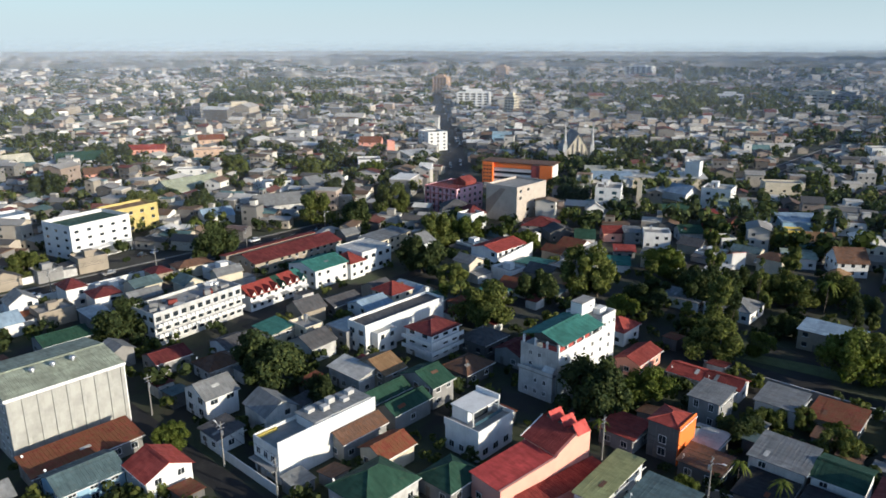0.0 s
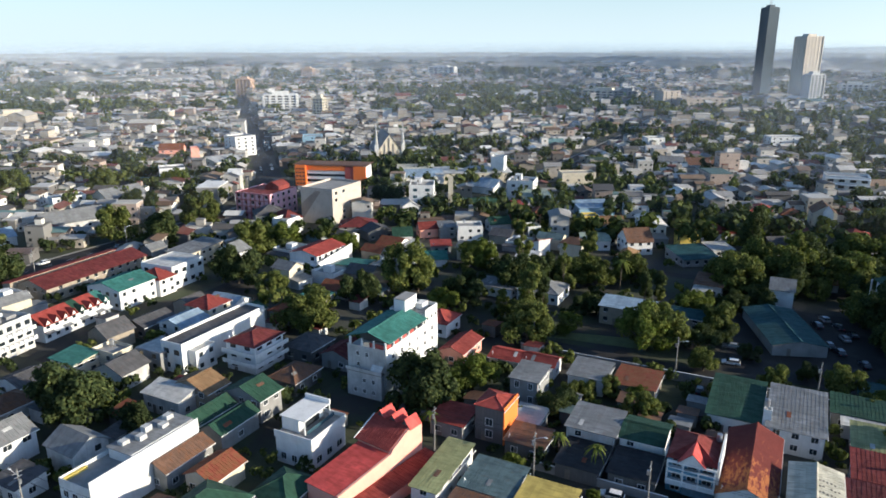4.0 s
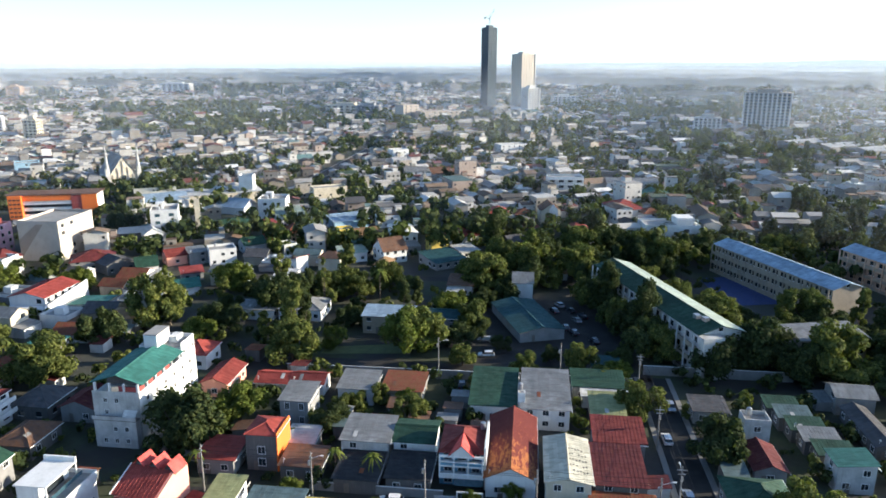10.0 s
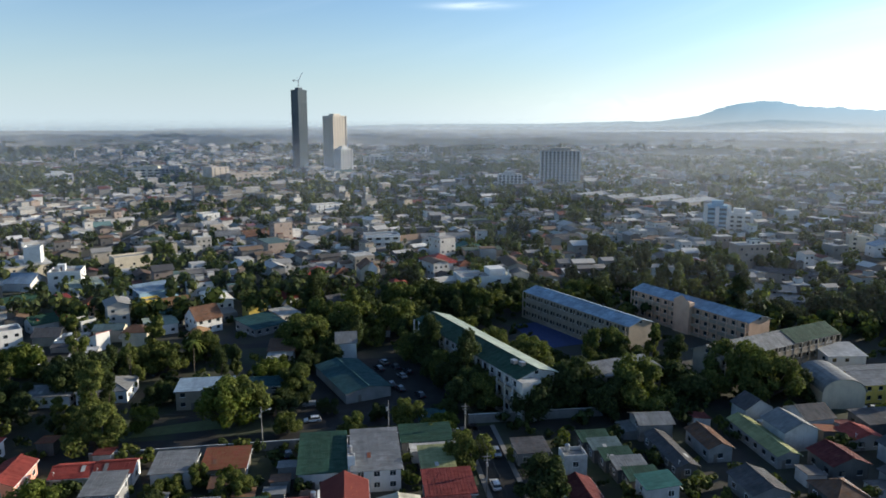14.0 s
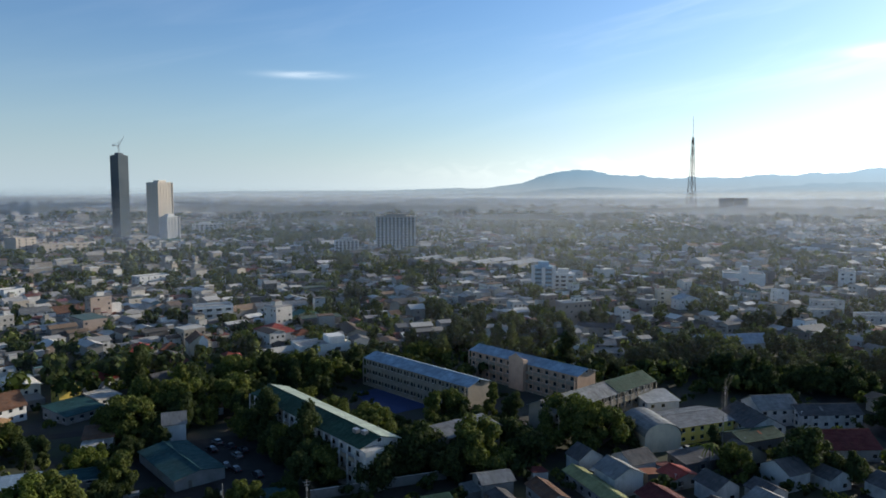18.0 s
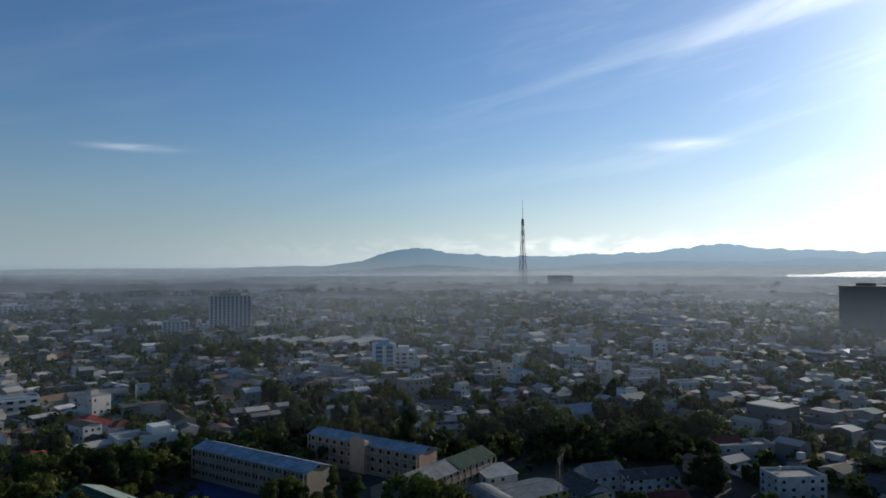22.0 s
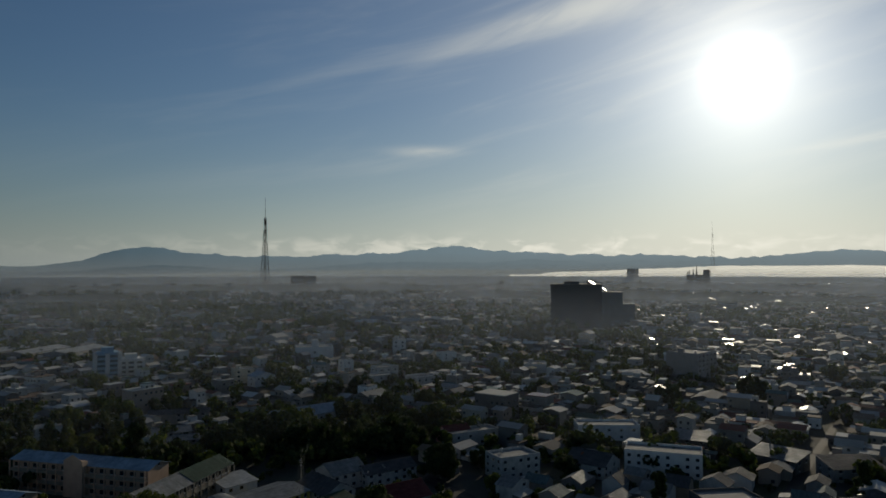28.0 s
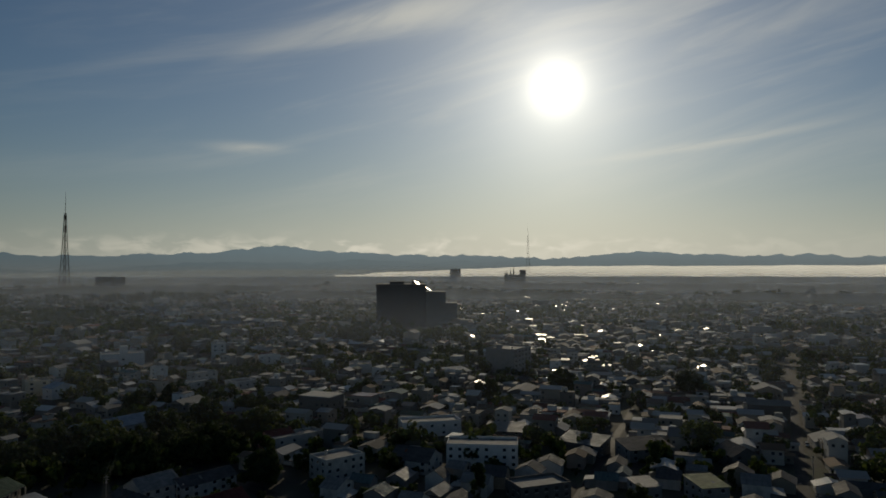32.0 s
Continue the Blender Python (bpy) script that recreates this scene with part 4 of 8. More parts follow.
house(117.6, -43.5, 13.0, 11.0, 4.2, "hip", "r_green", "dark", "house with a wide dark green hipped roof", rise=2.4)
house(130.8, -64.1, 6.0, 7.0, 5.8, "shedN", "r_teal", "old", "white house with a pale teal sheet roof", rise=0.7)
house(150.1, -76.3, 18.0, 5.0, 3.2, "gable", "r_dgrey", "dark", "long low house with a dark grey sheet roof", rise=0.9)
house(153.6, -102.3, 22.0, 5.6, 3.4, "gable", "r_lime", "grey", "long shed with a faded lime-green roof", rise=1.1)
house(131.5, -87.8, 10.0, 8.4, 3.6, "gable", "r_dgrey", "grey", "house with a dark grey gabled roof", rise=1.6)
house(153.5, -88.0, 11.6, 6.0, 3.8, "gable", "r_brown", "grey", "house with a brown rusted roof", rise=1.3)
house(140.0, -113.0, 9.0, 9.0, 3.8, "gable", "r_maroon", "dark", "house with a maroon gabled roof", rise=1.8)
house(126.0, -103.0, 9.0, 8.0, 3.6, "hip", "r_brown", "dark", "house with a brown hipped roof")
house(128.0, -122.0, 9.0, 9.0, 4.0, "gable", "r_dgrey", "grey", "grey house with a grey gabled roof", rise=1.6)

# ---- houses of the first view ----
house(39.5, 125.1, 11.2, 9.2, 4.6, "gable", "r_slate", "blue", "pale blue house with a teal-grey sheet roof", rise=1.6)
house(49.8, 116.7, 8.8, 8.4, 5.2, "gable", "r_bright", "white", "white house with a bright red gabled roof", rise=2.0, axis="y")
house(43.5, 136.0, 20.6, 8.0, 3.4, "shedS", "r_rust", "concrete", "long shed patched with rusty sheets", rise=0.9, sides="S")
house(72.0, 136.0, 8.0, 9.0, 5.6, "gable", "r_grey", "white", "white gabled house with a grey roof and a picture window", rise=2.3, axis="x", win=(1.8, 1.5))
house(84.0, 100.2, 11.6, 5.6, 4.4, "gable", "r_brown", "grey", "low house with a dull brown sheet roof", rise=1.3)
house(84.2, 91.2, 8.2, 6.8, 4.0, "gable", "r_rust", "cream", "small house with an orange-brown rusted roof", rise=1.5)
house(73.8, 83.8, 12.6, 10.2, 4.4, "hip", "r_green", "old", "house with a large dark green hipped roof", rise=2.8)
house(98.0, 107.2, 12.0, 5.4, 4.6, "gable", "r_green", "grey", "workshop with a dark green sheet roof", rise=1.6)
house(109.2, 104.2, 7.0, 10.6, 5.6, "gable", "r_green", "grey", "dark green gabled workshop", rise=2.2, axis="x")
house(98.6, 101.0, 11.0, 5.6, 4.2, "gable", "r_green", "grey", "workshop annexe with a dark green roof", rise=1.5)
house(101.0, 121.5, 5.0, 11.0, 4.4, "shedW", "r_white", "old", "house with a white sheet roof", rise=1.4)
house(107.0, 118.0, 6.6, 11.0, 5.0, "gable", "r_orange", "tan", "house with a faded orange-brown gabled roof", rise=2.2, axis="x")
house(104.0, 158.0, 7.0, 9.0, 4.6, "shedW", "r_teal", "cream", "cream house with a teal sheet roof", rise=0.8)
house(110.6, 152.0, 6.0, 8.0, 5.0, "flat", None, "cream", "pale yellow house with a roof deck full of clutter", tank=True)
house(117.8, 142.5, 8.8, 9.0, 5.4, "flat", "r_white", "grey", "house with a white flat roof sheet", parapet=0.2)
ob = house(129.3, 121.0, 11.0, 9.4, 7.6, "hip", "r_maroon", "white", "white balconied house with a maroon hipped roof", rise=1.7, win=(1.8, 1.5))
for z in (2.6, 5.3):
    b = part("balcony", Geo().box(-7.3, -6.5, z, 5.4, -4.7, z + 0.25).box(-7.3, -4.7, z, -5.5, 4.6, z + 0.25), "white", ob)
    part("balcony_front", Geo().box(-7.3, -6.5, z + 0.25, 5.4, -6.35, z + 1.1).box(-7.3, -6.35, z + 0.25, -7.15, 4.6, z + 1.1), "white", b)
    part("balcony_post", Geo().box(-7.25, -6.45, z + 1.1, -7.0, -6.2, z + 2.7), "white", b)
# The dark walls of these two carry the shade they stand in.
house(140.0, 112.0, 10.0, 9.0, 3.8, "hip", "r_dgrey", "dark", "low house with a dark hipped roof")
house(124.0, 104.0, 10.0, 8.0, 3.6, "hip", "r_brown", "dark", "low house with a brown roof and walls painted dark for shade")
house(140.0, 100.5, 9.0, 8.0, 3.8, "gable", "r_maroon", "grey", "low house with a maroon roof", rise=1.6)
house(83.0, 152.0, 9.0, 8.0, 3.4, "hip", "r_brown", "old", "low house with a brown roof in deep shade")
house(92.0, 160.0, 8.0, 9.0, 3.6, "gable", "r_dgrey", "white", "low house with a dark grey roof", rise=1.4)
house(76.0, 165.0, 9.0, 8.0, 3.6, "gable", "r_maroon", "grey", "low house with a maroon roof", rise=1.4)
house(66.0, 122.0, 6.0, 7.0, 3.4, "shedW", "r_dgrey", "white", "small whitewashed house beside the lane", rise=0.7)
house(66.0, 106.5, 2.0, 3.0, 3.0, "flat", None, "white", "small white gatehouse beside the lane", parapet=0.2, sides="")
house(61.0, 80.0, 9.0, 8.0, 4.0, "gable", "r_rust", "pink", "house with a faded red tiled roof", rise=1.8)
house(86.0, 76.0, 9.0, 8.0, 3.6, "hip", "r_green", "grey", "low house with a dark green roof")
house(36.0, 184.0, 14.0, 9.0, 4.0, "gable", "r_court", "grey", "shed with a dark teal roof", rise=1.5)
house(54.0, 182.0, 12.0, 9.0, 4.0, "hip", "r_brown", "old", "low house with a brown roof")
house(62.0, 196.0, 12.0, 9.0, 4.2, "gable", "r_green", "grey", "low shop with a dark green roof", rise=1.5)
house(40.0, 206.0, 14.0, 10.0, 5.0, "gable", "r_court", "grey", "shop with a deep teal sheet roof", rise=1.4)

# ---- the larger buildings near the camera ----
def white_block():
    """Five storeys, long and narrow, with a teal roof over an open top floor and a stair tower."""
    ob = thing("apartment_block", 140.6, 85.4, 0, 0, "stained white apartment block with a teal roof over an open floor", "building")
    w, d, h = 25.8, 10.6, 11.6
    part("wall", Geo().box(-w / 2, -d / 2, 0, w / 2, d / 2, h), "old", ob)
    part("front_bay", Geo().box(-w / 2 - 1.4, -d / 2 + 0.5, 0, -w / 2, d / 2 - 0.6, 6.4), "old", ob, "stained projecting lower front")
    part("side_wall", Geo().box(-w / 2, -d / 2 - 0.06, 0, w / 2, -d / 2 + 0.2, 12.3), "white", ob)
    part("upper_storey", Geo().box(6.4, -d / 2, h, w / 2, d / 2, 14.7), "white", ob)
    part("roof_parapet", Geo().box(6.4, -d / 2, 14.7, w / 2, -d / 2 + 0.2, 15.8).box(w / 2 - 0.2, -d / 2 + 0.2, 14.7, w / 2, d / 2, 15.8), "white", ob)
    part("deck", Geo().box(6.5, -d / 2 + 0.21, 14.7, w / 2 - 0.21, d / 2, 14.78), "deck", ob)
    part("ledge", Geo().box(-w / 2 - 1.7, -d / 2 + 0.3, 6.4, -w / 2 - 0.0, d / 2 - 0.4, 6.6), "concrete", ob, "weathered concrete balcony ledge")
    part("ledge_rail", Geo().box(-w / 2 - 1.7, -d / 2 + 0.3, 6.6, -w / 2 - 1.6, d / 2 - 0.4, 7.4), "old", ob)
    part("ledge_awning", Geo().slab((-w / 2 - 1.6, -d / 2 + 0.6, 7.0), (0, 3.0, 0), (1.5, 0, 1.3), 0.06), "r_white", ob, "small white sheet awning")
    part("terrace_parapet", Geo().box(-w / 2, -d / 2, h, -w / 2 + 0.2, d / 2, h + 0.8), "old", ob)
    part("red_curtain", Geo().box(-w / 2 + 0.3, -d / 2 + 0.4, h + 0.1, -w / 2 + 0.4, -d / 2 + 4.6, h + 1.9), "red_wall", ob, "dull red screen behind the columns")
    part("inner_wall", Geo().box(-w / 2 + 5.0, -d / 2 + 1.6, h, 6.3, d / 2 - 0.4, 13.9), "dark", ob)
    col = Geo().box(-0.22, -0.22, 0, 0.22, 0.22, 2.6).mesh("column", "white")
    for i in range(6):
        part("column", col, "", ob, at=pose(-w / 2 + 0.25 + i * 3.6, -d / 2 + 0.25, h))
    for j in range(1, 4):
        part("column", col, "", ob, at=pose(-w / 2 + 0.25, -d / 2 + j * 3.3, h))
    for i in range(4):
        part("red_blind", Geo().box(-1.0, -0.03, 0, 1.0, 0.03, 1.0), "red_wall", ob, at=pose(-w / 2 + 2.0 + i * 3.6, -d / 2 + 0.3, h + 0.7))
    g, cap = roof_geo("gable", 17.4, 11.0, 0, 1.7, 0.5, "x")
    roof = part("roof", g, "r_teal", ob, "bright teal sheet roof", at=pose(-3.2, -0.1, 14.1))
    part("ridge_cap", cap, "r_teal", roof)
    tower = part("stair_tower", Geo().box(-3.0, -1.6, 0, 3.0, 1.6, 3.2), "white", ob, at=pose(6.6, 0.6, 15.4))
    part("tower_roof", Geo().box(-3.1, -1.7, 3.2, 3.1, 1.7, 3.35), "deck", tower)
    part("tower_vent", Geo().box(1.0, -1.64, 1.4, 1.5, -1.58, 2.0), "glass", tower)
    part("roof_hut", Geo().box(-1.6, -1.0, 0, 1.6, 1.0, 1.5), "white", ob, at=pose(10.6, -2.0, 14.78))
    part("water_tank", Geo().tube((0, 0, 0), (0, 0, 1.5), 0.6, k=12), "steel", ob, at=pose(11.4, 2.6, 14.78))
    for s in range(4):
        for i in range(6):
            put_window(ob, -w / 2 + 3.2 + i * 3.9, -d / 2 - 0.06, 1.2 + 2.75 * s, 0, 0.9, 1.0)
        for j in range(3):
            if (s + j) % 4 != 3:
                put_window(ob, -w / 2 - (1.4 if s < 2 else 0), -2.6 + 2.5 * j, 1.2 + 2.75 * s + (0.4 if s > 1 else 0), -90, 0.8, 1.0)
    for i in range(3):
        put_window(ob, 7.6 + i * 2.2, -d / 2, 12.8, 0, 0.7, 0.9)
    taken(140.6, 85.4, 30, 11.5)


white_block()


def tall_shed():
    ob = thing("warehouse", 45.5, 154.8, 0, 0, "tall grey windowless warehouse with a low green-grey roof", "warehouse")
    w, d, h = 23.0, 20.0, 14.2
    part("wall", wall_geo("gable", w, d, h, 1.4, "x"), "shedwall", ob)
    rib = Geo().box(-0.35, -0.25, 0, 0.35, 0.0, h).mesh("pilaster", "shedwall")
    for k in range(9):
        part("pilaster", rib, "", ob, at=pose(-w / 2 + 0.4 + k * (w - 0.8) / 8, -d / 2, 0))
    g, cap = roof_geo("gable", w, d, h, 1.4, 0.3)
    part("roof", g, "r_sage", ob, "low-pitched grey-green sheet roof")
    part("ridge_cap", cap, "r_sage", ob)
    for k in range(3):
        vent = part("roof_vent", Geo().tube((0, 0, 0), (0, 0, 0.7), 0.45, k=12).tube((0, 0, 0.7), (0, 0, 1.1), 0.7, 0.5, k=12), "steel", ob, "round steel roof vent", at=pose(-4 + 4 * k, -3.0, h + 0.9))
    part("edge_trim", Geo().box(-w / 2 - 0.4, -d / 2 - 0.42, h - 0.5, w / 2 + 0.4, -d / 2 - 0.3, h + 0.1).box(w / 2, -d / 2, 0, w / 2 + 0.25, -d / 2 + 0.6, h), "trim", ob)
    for s in range(4):
        for j in range(5):
            put_window(ob, -w / 2, -8 + 4 * j, 1.5 + 3.2 * s, -90, 1.4, 1.4)
    taken(45.5, 154.8, w, d)


tall_shed()


def long_white():
    """A long house: a high blank party wall, a roof deck with tanks and a railed front terrace."""
    ob = thing("town_house", 77.6, 105.0, 0, 0, "long white town house with a blank wall and roof terrace", "house")
    w, d = 24.5, 8.0
    part("wall", Geo().box(-w / 2, -d / 2, 0, w / 2, d / 2, 6.6).box(-w / 2, -d / 2 - 0.25, 0, w / 2, -d / 2, 8.9).box(w / 2 - 0.25, -d / 2, 6.6, w / 2, d / 2, 8.4), "white", ob)
    part("terrace_floor", Geo().box(-w / 2 + 0.1, -d / 2 + 0.1, 6.6, w / 2 - 0.4, d / 2 - 0.1, 6.7), "deck", ob)
    part("parapet", Geo().box(-w / 2, -d / 2, 6.6, -w / 2 + 0.15, d / 2, 7.5).box(-w / 2 + 0.15, d / 2 - 0.15, 6.6, w / 2, d / 2, 7.5), "white", ob)
    up = part("upper_room", Geo().box(-3.5, -3.6, 0, 11.0, 2.6, 2.3), "white", ob, at=pose(0.5, 0, 6.6))
    part("upper_roof", Geo().box(-3.8, -3.6, 2.3, 11.2, 2.9, 2.42), "r_grey", up, "grey sheet roof over the upper room")
    for k in range(5):
        part("roof_box", Geo().box(-0.8, -0.7, 0, 0.8, 0.7, 0.7 + 0.2 * (k % 3)), "old", up, at=pose(-1.5 + 2.6 * k, 0.8 * (-1) ** k, 2.42))
    part("canopy", Geo().box(-w / 2 - 1.5, -d / 2 + 0.2, 3.0, -w / 2, d / 2 - 0.2, 3.2), "grey", ob)
    part("planter", Geo().box(-w / 2 + 0.3, d / 2 - 1.0, 6.7, -w / 2 + 5, d / 2 - 0.4, 7.2), "yellow", ob)
    for s in range(2):
        for j in range(3):
            put_window(ob, -w / 2, -2.4 + 2.4 * j, 1.0 + 3.1 * s, -90, 1.3, 1.3)
    taken(77.6, 105, w, d)


long_white()


def modern_house():
    ob = thing("modern_house", 101.6, 82.0, 0, 0, "white cubic modern house with a roof terrace", "house")
    part("wall", Geo().box(-5.6, -4.4, 0, 5.6, 4.4, 6.3), "white", ob)
    part("terrace_parapet", Geo().box(-5.8, -4.6, 5.6, 5.8, -4.4, 7.1).box(-5.8, -4.4, 5.6, -5.6, 4.6, 7.1).box(5.6, -4.4, 5.6, 5.8, 4.6, 7.1), "white", ob)
    part("terrace_floor", Geo().box(-5.5, -4.3, 6.3, 5.5, 4.3, 6.38), "deck", ob)
    up = part("upper_room", Geo().box(-4.0, -1.2, 0, 4.0, 3.0, 3.0), "white", ob, at=pose(0.3, 1.2, 6.3))
    part("flat_roof", Geo().box(-4.4, -3.0, 3.0, 4.2, 3.2, 3.2).box(3.8, -3.0, 3.2, 4.2, 3.2, 4.1), "white", up)
    for x in (-4.2, 4.0):
        part("post", Geo().box(x - 0.12, -2.9, 0, x + 0.12, -2.66, 3.0), "white", up)
    part("glass_door", Geo().box(-2.4, -1.24, 0.05, 2.6, -1.2, 2.4), "glass", up)
    part("railing", Geo().box(-4.0, -3.2, 0.0, 5.0, -3.16, 0.9), "bluepane", up, "glass railing of the terrace")
    for j in range(3):
        put_window(ob, -5.6, -2.6 + 2.6 * j, 1.0, -90, 1.2, 1.4)
        put_window(ob, -3.4 + 3.4 * j, -4.4, 1.0, 0, 1.6, 1.4)
    part("garden_bench", Geo().box(-0.8, -0.3, 0.3, 0.8, 0.3, 0.42).box(-0.7, -0.2, 0, -0.6, 0.2, 0.3).box(0.6, -0.2, 0, 0.7, 0.2, 0.3), "wood", up, at=pose(2.0, -2.4, 0.08))
    taken(101.6, 82, 11.6, 9.2)


modern_house()


def red_house():
    """A salmon house with a low coral roof, a higher red roof behind it and three small gables on top."""
    ob = thing("red_roofed_house", 98.5, 66.0, 0, -9, "salmon-pink house with stepped coral-red roofs and small gables", "house")
    part("wall", Geo().box(1.6, -3.6, 0, 10.6, 4.4, 6.6), "pink", ob)
    part("lower_wall", Geo().box(-12.4, -3.6, 0, 1.6, 3.8, 5.0), "pink", ob)
    ring = [(-12.6, 0), (11.0, 0), (11.0, 9.0), (7.4, 9.5), (2.2, 7.2), (1.6, 6.5), (-12.6, 5.4)]
    g = Geo()
    g.v = [(x, y, z) for y in (-4.1, -3.62) for x, z in ring]
    g.f = [tuple(range(7)), tuple(range(13, 6, -1))] + [(k, 7 + k, 7 + (k + 1) % 7, (k + 1) % 7) for k in range(7)]
    part("side_wall", g, "pink", ob, "sloping salmon party wall")
    g = Geo()
    slope(g, (-12.7, -3.6, 5.2), (0, 7.8, 0), (14.4, 0, 1.2), t=0.08, rib=999)
    part("lower_roof", g, "r_coral", ob, "bright coral-red sheet roof")
    g = Geo()
    slope(g, (1.4, -3.6, 6.9), (0, 8.6, 0), (6.0, 0, 2.6), t=0.1)
    part("roof", g, "r_bright", ob)
    g = Geo()
    slope(g, (7.4, -3.6, 9.5), (0, 8.6, 0), (3.5, 0, -1.6), t=0.1)
    part("back_roof", g, "r_bright", ob)
    part("white_edge", Geo().slab((1.3, 4.9, 6.95), (6.1, 0, 2.62), (0, 0.18, 0), 0.16), "trim", ob)
    for k in range(3):
        c = -2.9 + 3.1 * k
        g = Geo()
        g.slab((7.0, c - 1.5, 9.0), (3.6, 0, 0), (0, 1.5, 1.9), 0.08).slab((7.0, c + 1.5, 9.0), (3.6, 0, 0), (0, -1.5, 1.9), 0.08)
        gab = part("small_gable", g, "r_coral", ob)
        part("gable_opening", Geo().face((7.3, c - 1.2, 9.2), (7.3, c + 1.2, 9.2), (7.3, c, 10.7)).face((7.4, c - 1.2, 9.2), (7.4, c, 10.7), (7.4, c + 1.2, 9.2)), "dark", gab)
    for j in range(2):
        put_window(ob, -12.6, -1.5 + 3 * j, 1.0, -90, 1.3, 1.2)
        put_window(ob, -6 + 10 * j, -4.1, 1.4, 0, 1.2, 1.2)
    annex = part("annexe", Geo().prism([(-9, -4.12), (-8.6, -8.4), (11.6, -8.8), (11.2, -4.12)], 0, 2.6), "pink", ob)
    g = Geo()
    slope(g, (-9.3, -8.6, 2.62), (20.8, -0.3, 0), (0, 4.5, 0.5), t=0.08)
    part("annexe_roof", g, "r_red", annex, "dark red sheet roof of the annexe")
    taken(98.5, 64.6, 27, 17)


red_house()


def blue_house():
    """Three storeys of light blue and white balconies under a red gable."""
    ob = thing("balcony_house", 126.0, 10.9, 0, 0, "light blue and white three-storey house with balconies and a red roof", "house")
    part("wall", Geo().box(-4.4, -4.2, 0, 4.8, 4.4, 7.6), "tealwall", ob)
    part("party_wall", Geo().box(-5.6, -4.75, 0, 5.2, -4.35, 9.0), "white", ob, "white party wall that rises above the roof")
    g, cap = roof_geo("hip", 10.4, 8.4, 7.6, 1.9, 0.3, "x")
    part("roof", g, "r_red", ob), part("ridge_cap", cap, "r_red", ob)
    g = Geo().slab((-6.4, -2.4, 7.3), (5.4, 0, 0), (0, 2.4, 2.3), 0.08).slab((-6.4, 2.4, 7.3), (5.4, 0, 0), (0, -2.4, 2.3), 0.08)
    gab = part("front_gable", g, "r_coral", ob, "bright red gable over the balcony")
    part("gable_panel", Geo().face((-6.2, -2.2, 7.3), (-6.2, 0, 9.4), (-6.2, 2.2, 7.3)).face((-6.1, -2.2, 7.3), (-6.1, 2.2, 7.3), (-6.1, 0, 9.4)), "white", gab)
    part("porch_beam", Geo().box(-6.3, -4.3, 7.0, -5.9, 4.3, 7.35), "trim", ob)
    for z in (2.5, 5.0):
        b = part("balcony", Geo().box(-6.3, -4.3, z, -4.4, 4.3, z + 0.3), "white", ob)
        part("balcony_front", Geo().box(-6.3, -4.3, z + 0.3, -6.18, 4.3, z + 0.95), "tealwall" if z > 3 else "white", b)
        part("handrail", Geo().box(-6.36, -4.3, z + 0.95, -6.12, 4.3, z + 1.1), "trim", b)
        for k in range(4):
            part("balcony_column", Geo().box(-0.16, -0.16, 0, 0.16, 0.16, 2.1), "trim", b, at=pose(-6.15, -4.1 + 2.75 * k, z + 0.3))
    part("awning", Geo().slab((-7.8, -4.2, 2.0), (0, 5.4, 0), (1.6, 0, 0.5), 0.08), "bluepane", ob, "dark blue awning over the entrance")
    for s in range(3):
        for j in range(3):
            put_window(ob, -4.4, -2.7 + 2.7 * j, 0.5 + 2.5 * s, -90, 1.5, 1.5)
    part("water_tank", Geo().tube((0, 0, 0), (0, 0, 1.4), 0.55, k=12), "steel", ob, "steel water tank", at=pose(3.2, -3.6, 8.3))
    fence = part("front_fence", Geo().box(-11.0, 0.4, 0, -10.8, 4.6, 1.7), "old", ob)
    frame_ = part("gate_frame", Geo().box(-11.05, -4.6, 2.6, -10.8, 0.4, 2.85).box(-11.05, -4.6, 0, -10.8, -4.35, 2.6).box(-11.05, 0.15, 0, -10.8, 0.4, 2.6), "trim", ob, "white gate frame on the lane")
    for k in range(5):
        part("gate_bar", Geo().box(-10.95, -4.1 + 0.9 * k, 0.1, -10.9, -4.03 + 0.9 * k, 2.2), "blue", frame_)
    taken(124.0, 10.9, 14.5, 9.6)


blue_house()


def shop_row():
    ob = thing("shop_row", 94.0, 186.0, 0, 8, "pale three-storey shop row with balconies and a cluttered roof", "building")
    w, d, h = 30.0, 11.0, 9.0
    part("wall", wall_geo("flat", w, d, h, 0, "x", 0.9), "old", ob)
    part("roof", roof_geo("flat", w, d, h, 0)[0], "deck", ob)
    for z in (2.9, 5.9):
        b = part("balcony", Geo().box(-w / 2, -d / 2 - 1.5, z, w / 2, -d / 2, z + 0.2), "white", ob)
        for k in range(20):
            part("panel", Geo().box(-0.6, -0.05, 0, 0.6, 0.05, 0.9), "white", b, at=pose(-w / 2 + 0.9 + k * (w - 1.6) / 19, -d / 2 - 1.45, z + 0.2))
    windows_on(ob, w, d, 0.2, 3, 2.6, "SW", (1.6, 1.4))
    rnd = random.Random(4)
    for k in range(14):
        a, b, c = rnd.uniform(0.5, 1.6), rnd.uniform(0.5, 1.3), rnd.uniform(0.5, 2.0)
        part("roof_box", Geo().box(-a, -b, 0, a, b, c), rnd.choice(["white", "old", "r_grey", "r_red", "grey"]), ob, at=pose(rnd.uniform(-w / 2 + 2, w / 2 - 2), rnd.uniform(-3.6, 3.6), h, 0, 0, rnd.uniform(0, 90)))
    taken(94, 186, w + 2, d + 6)


shop_row()


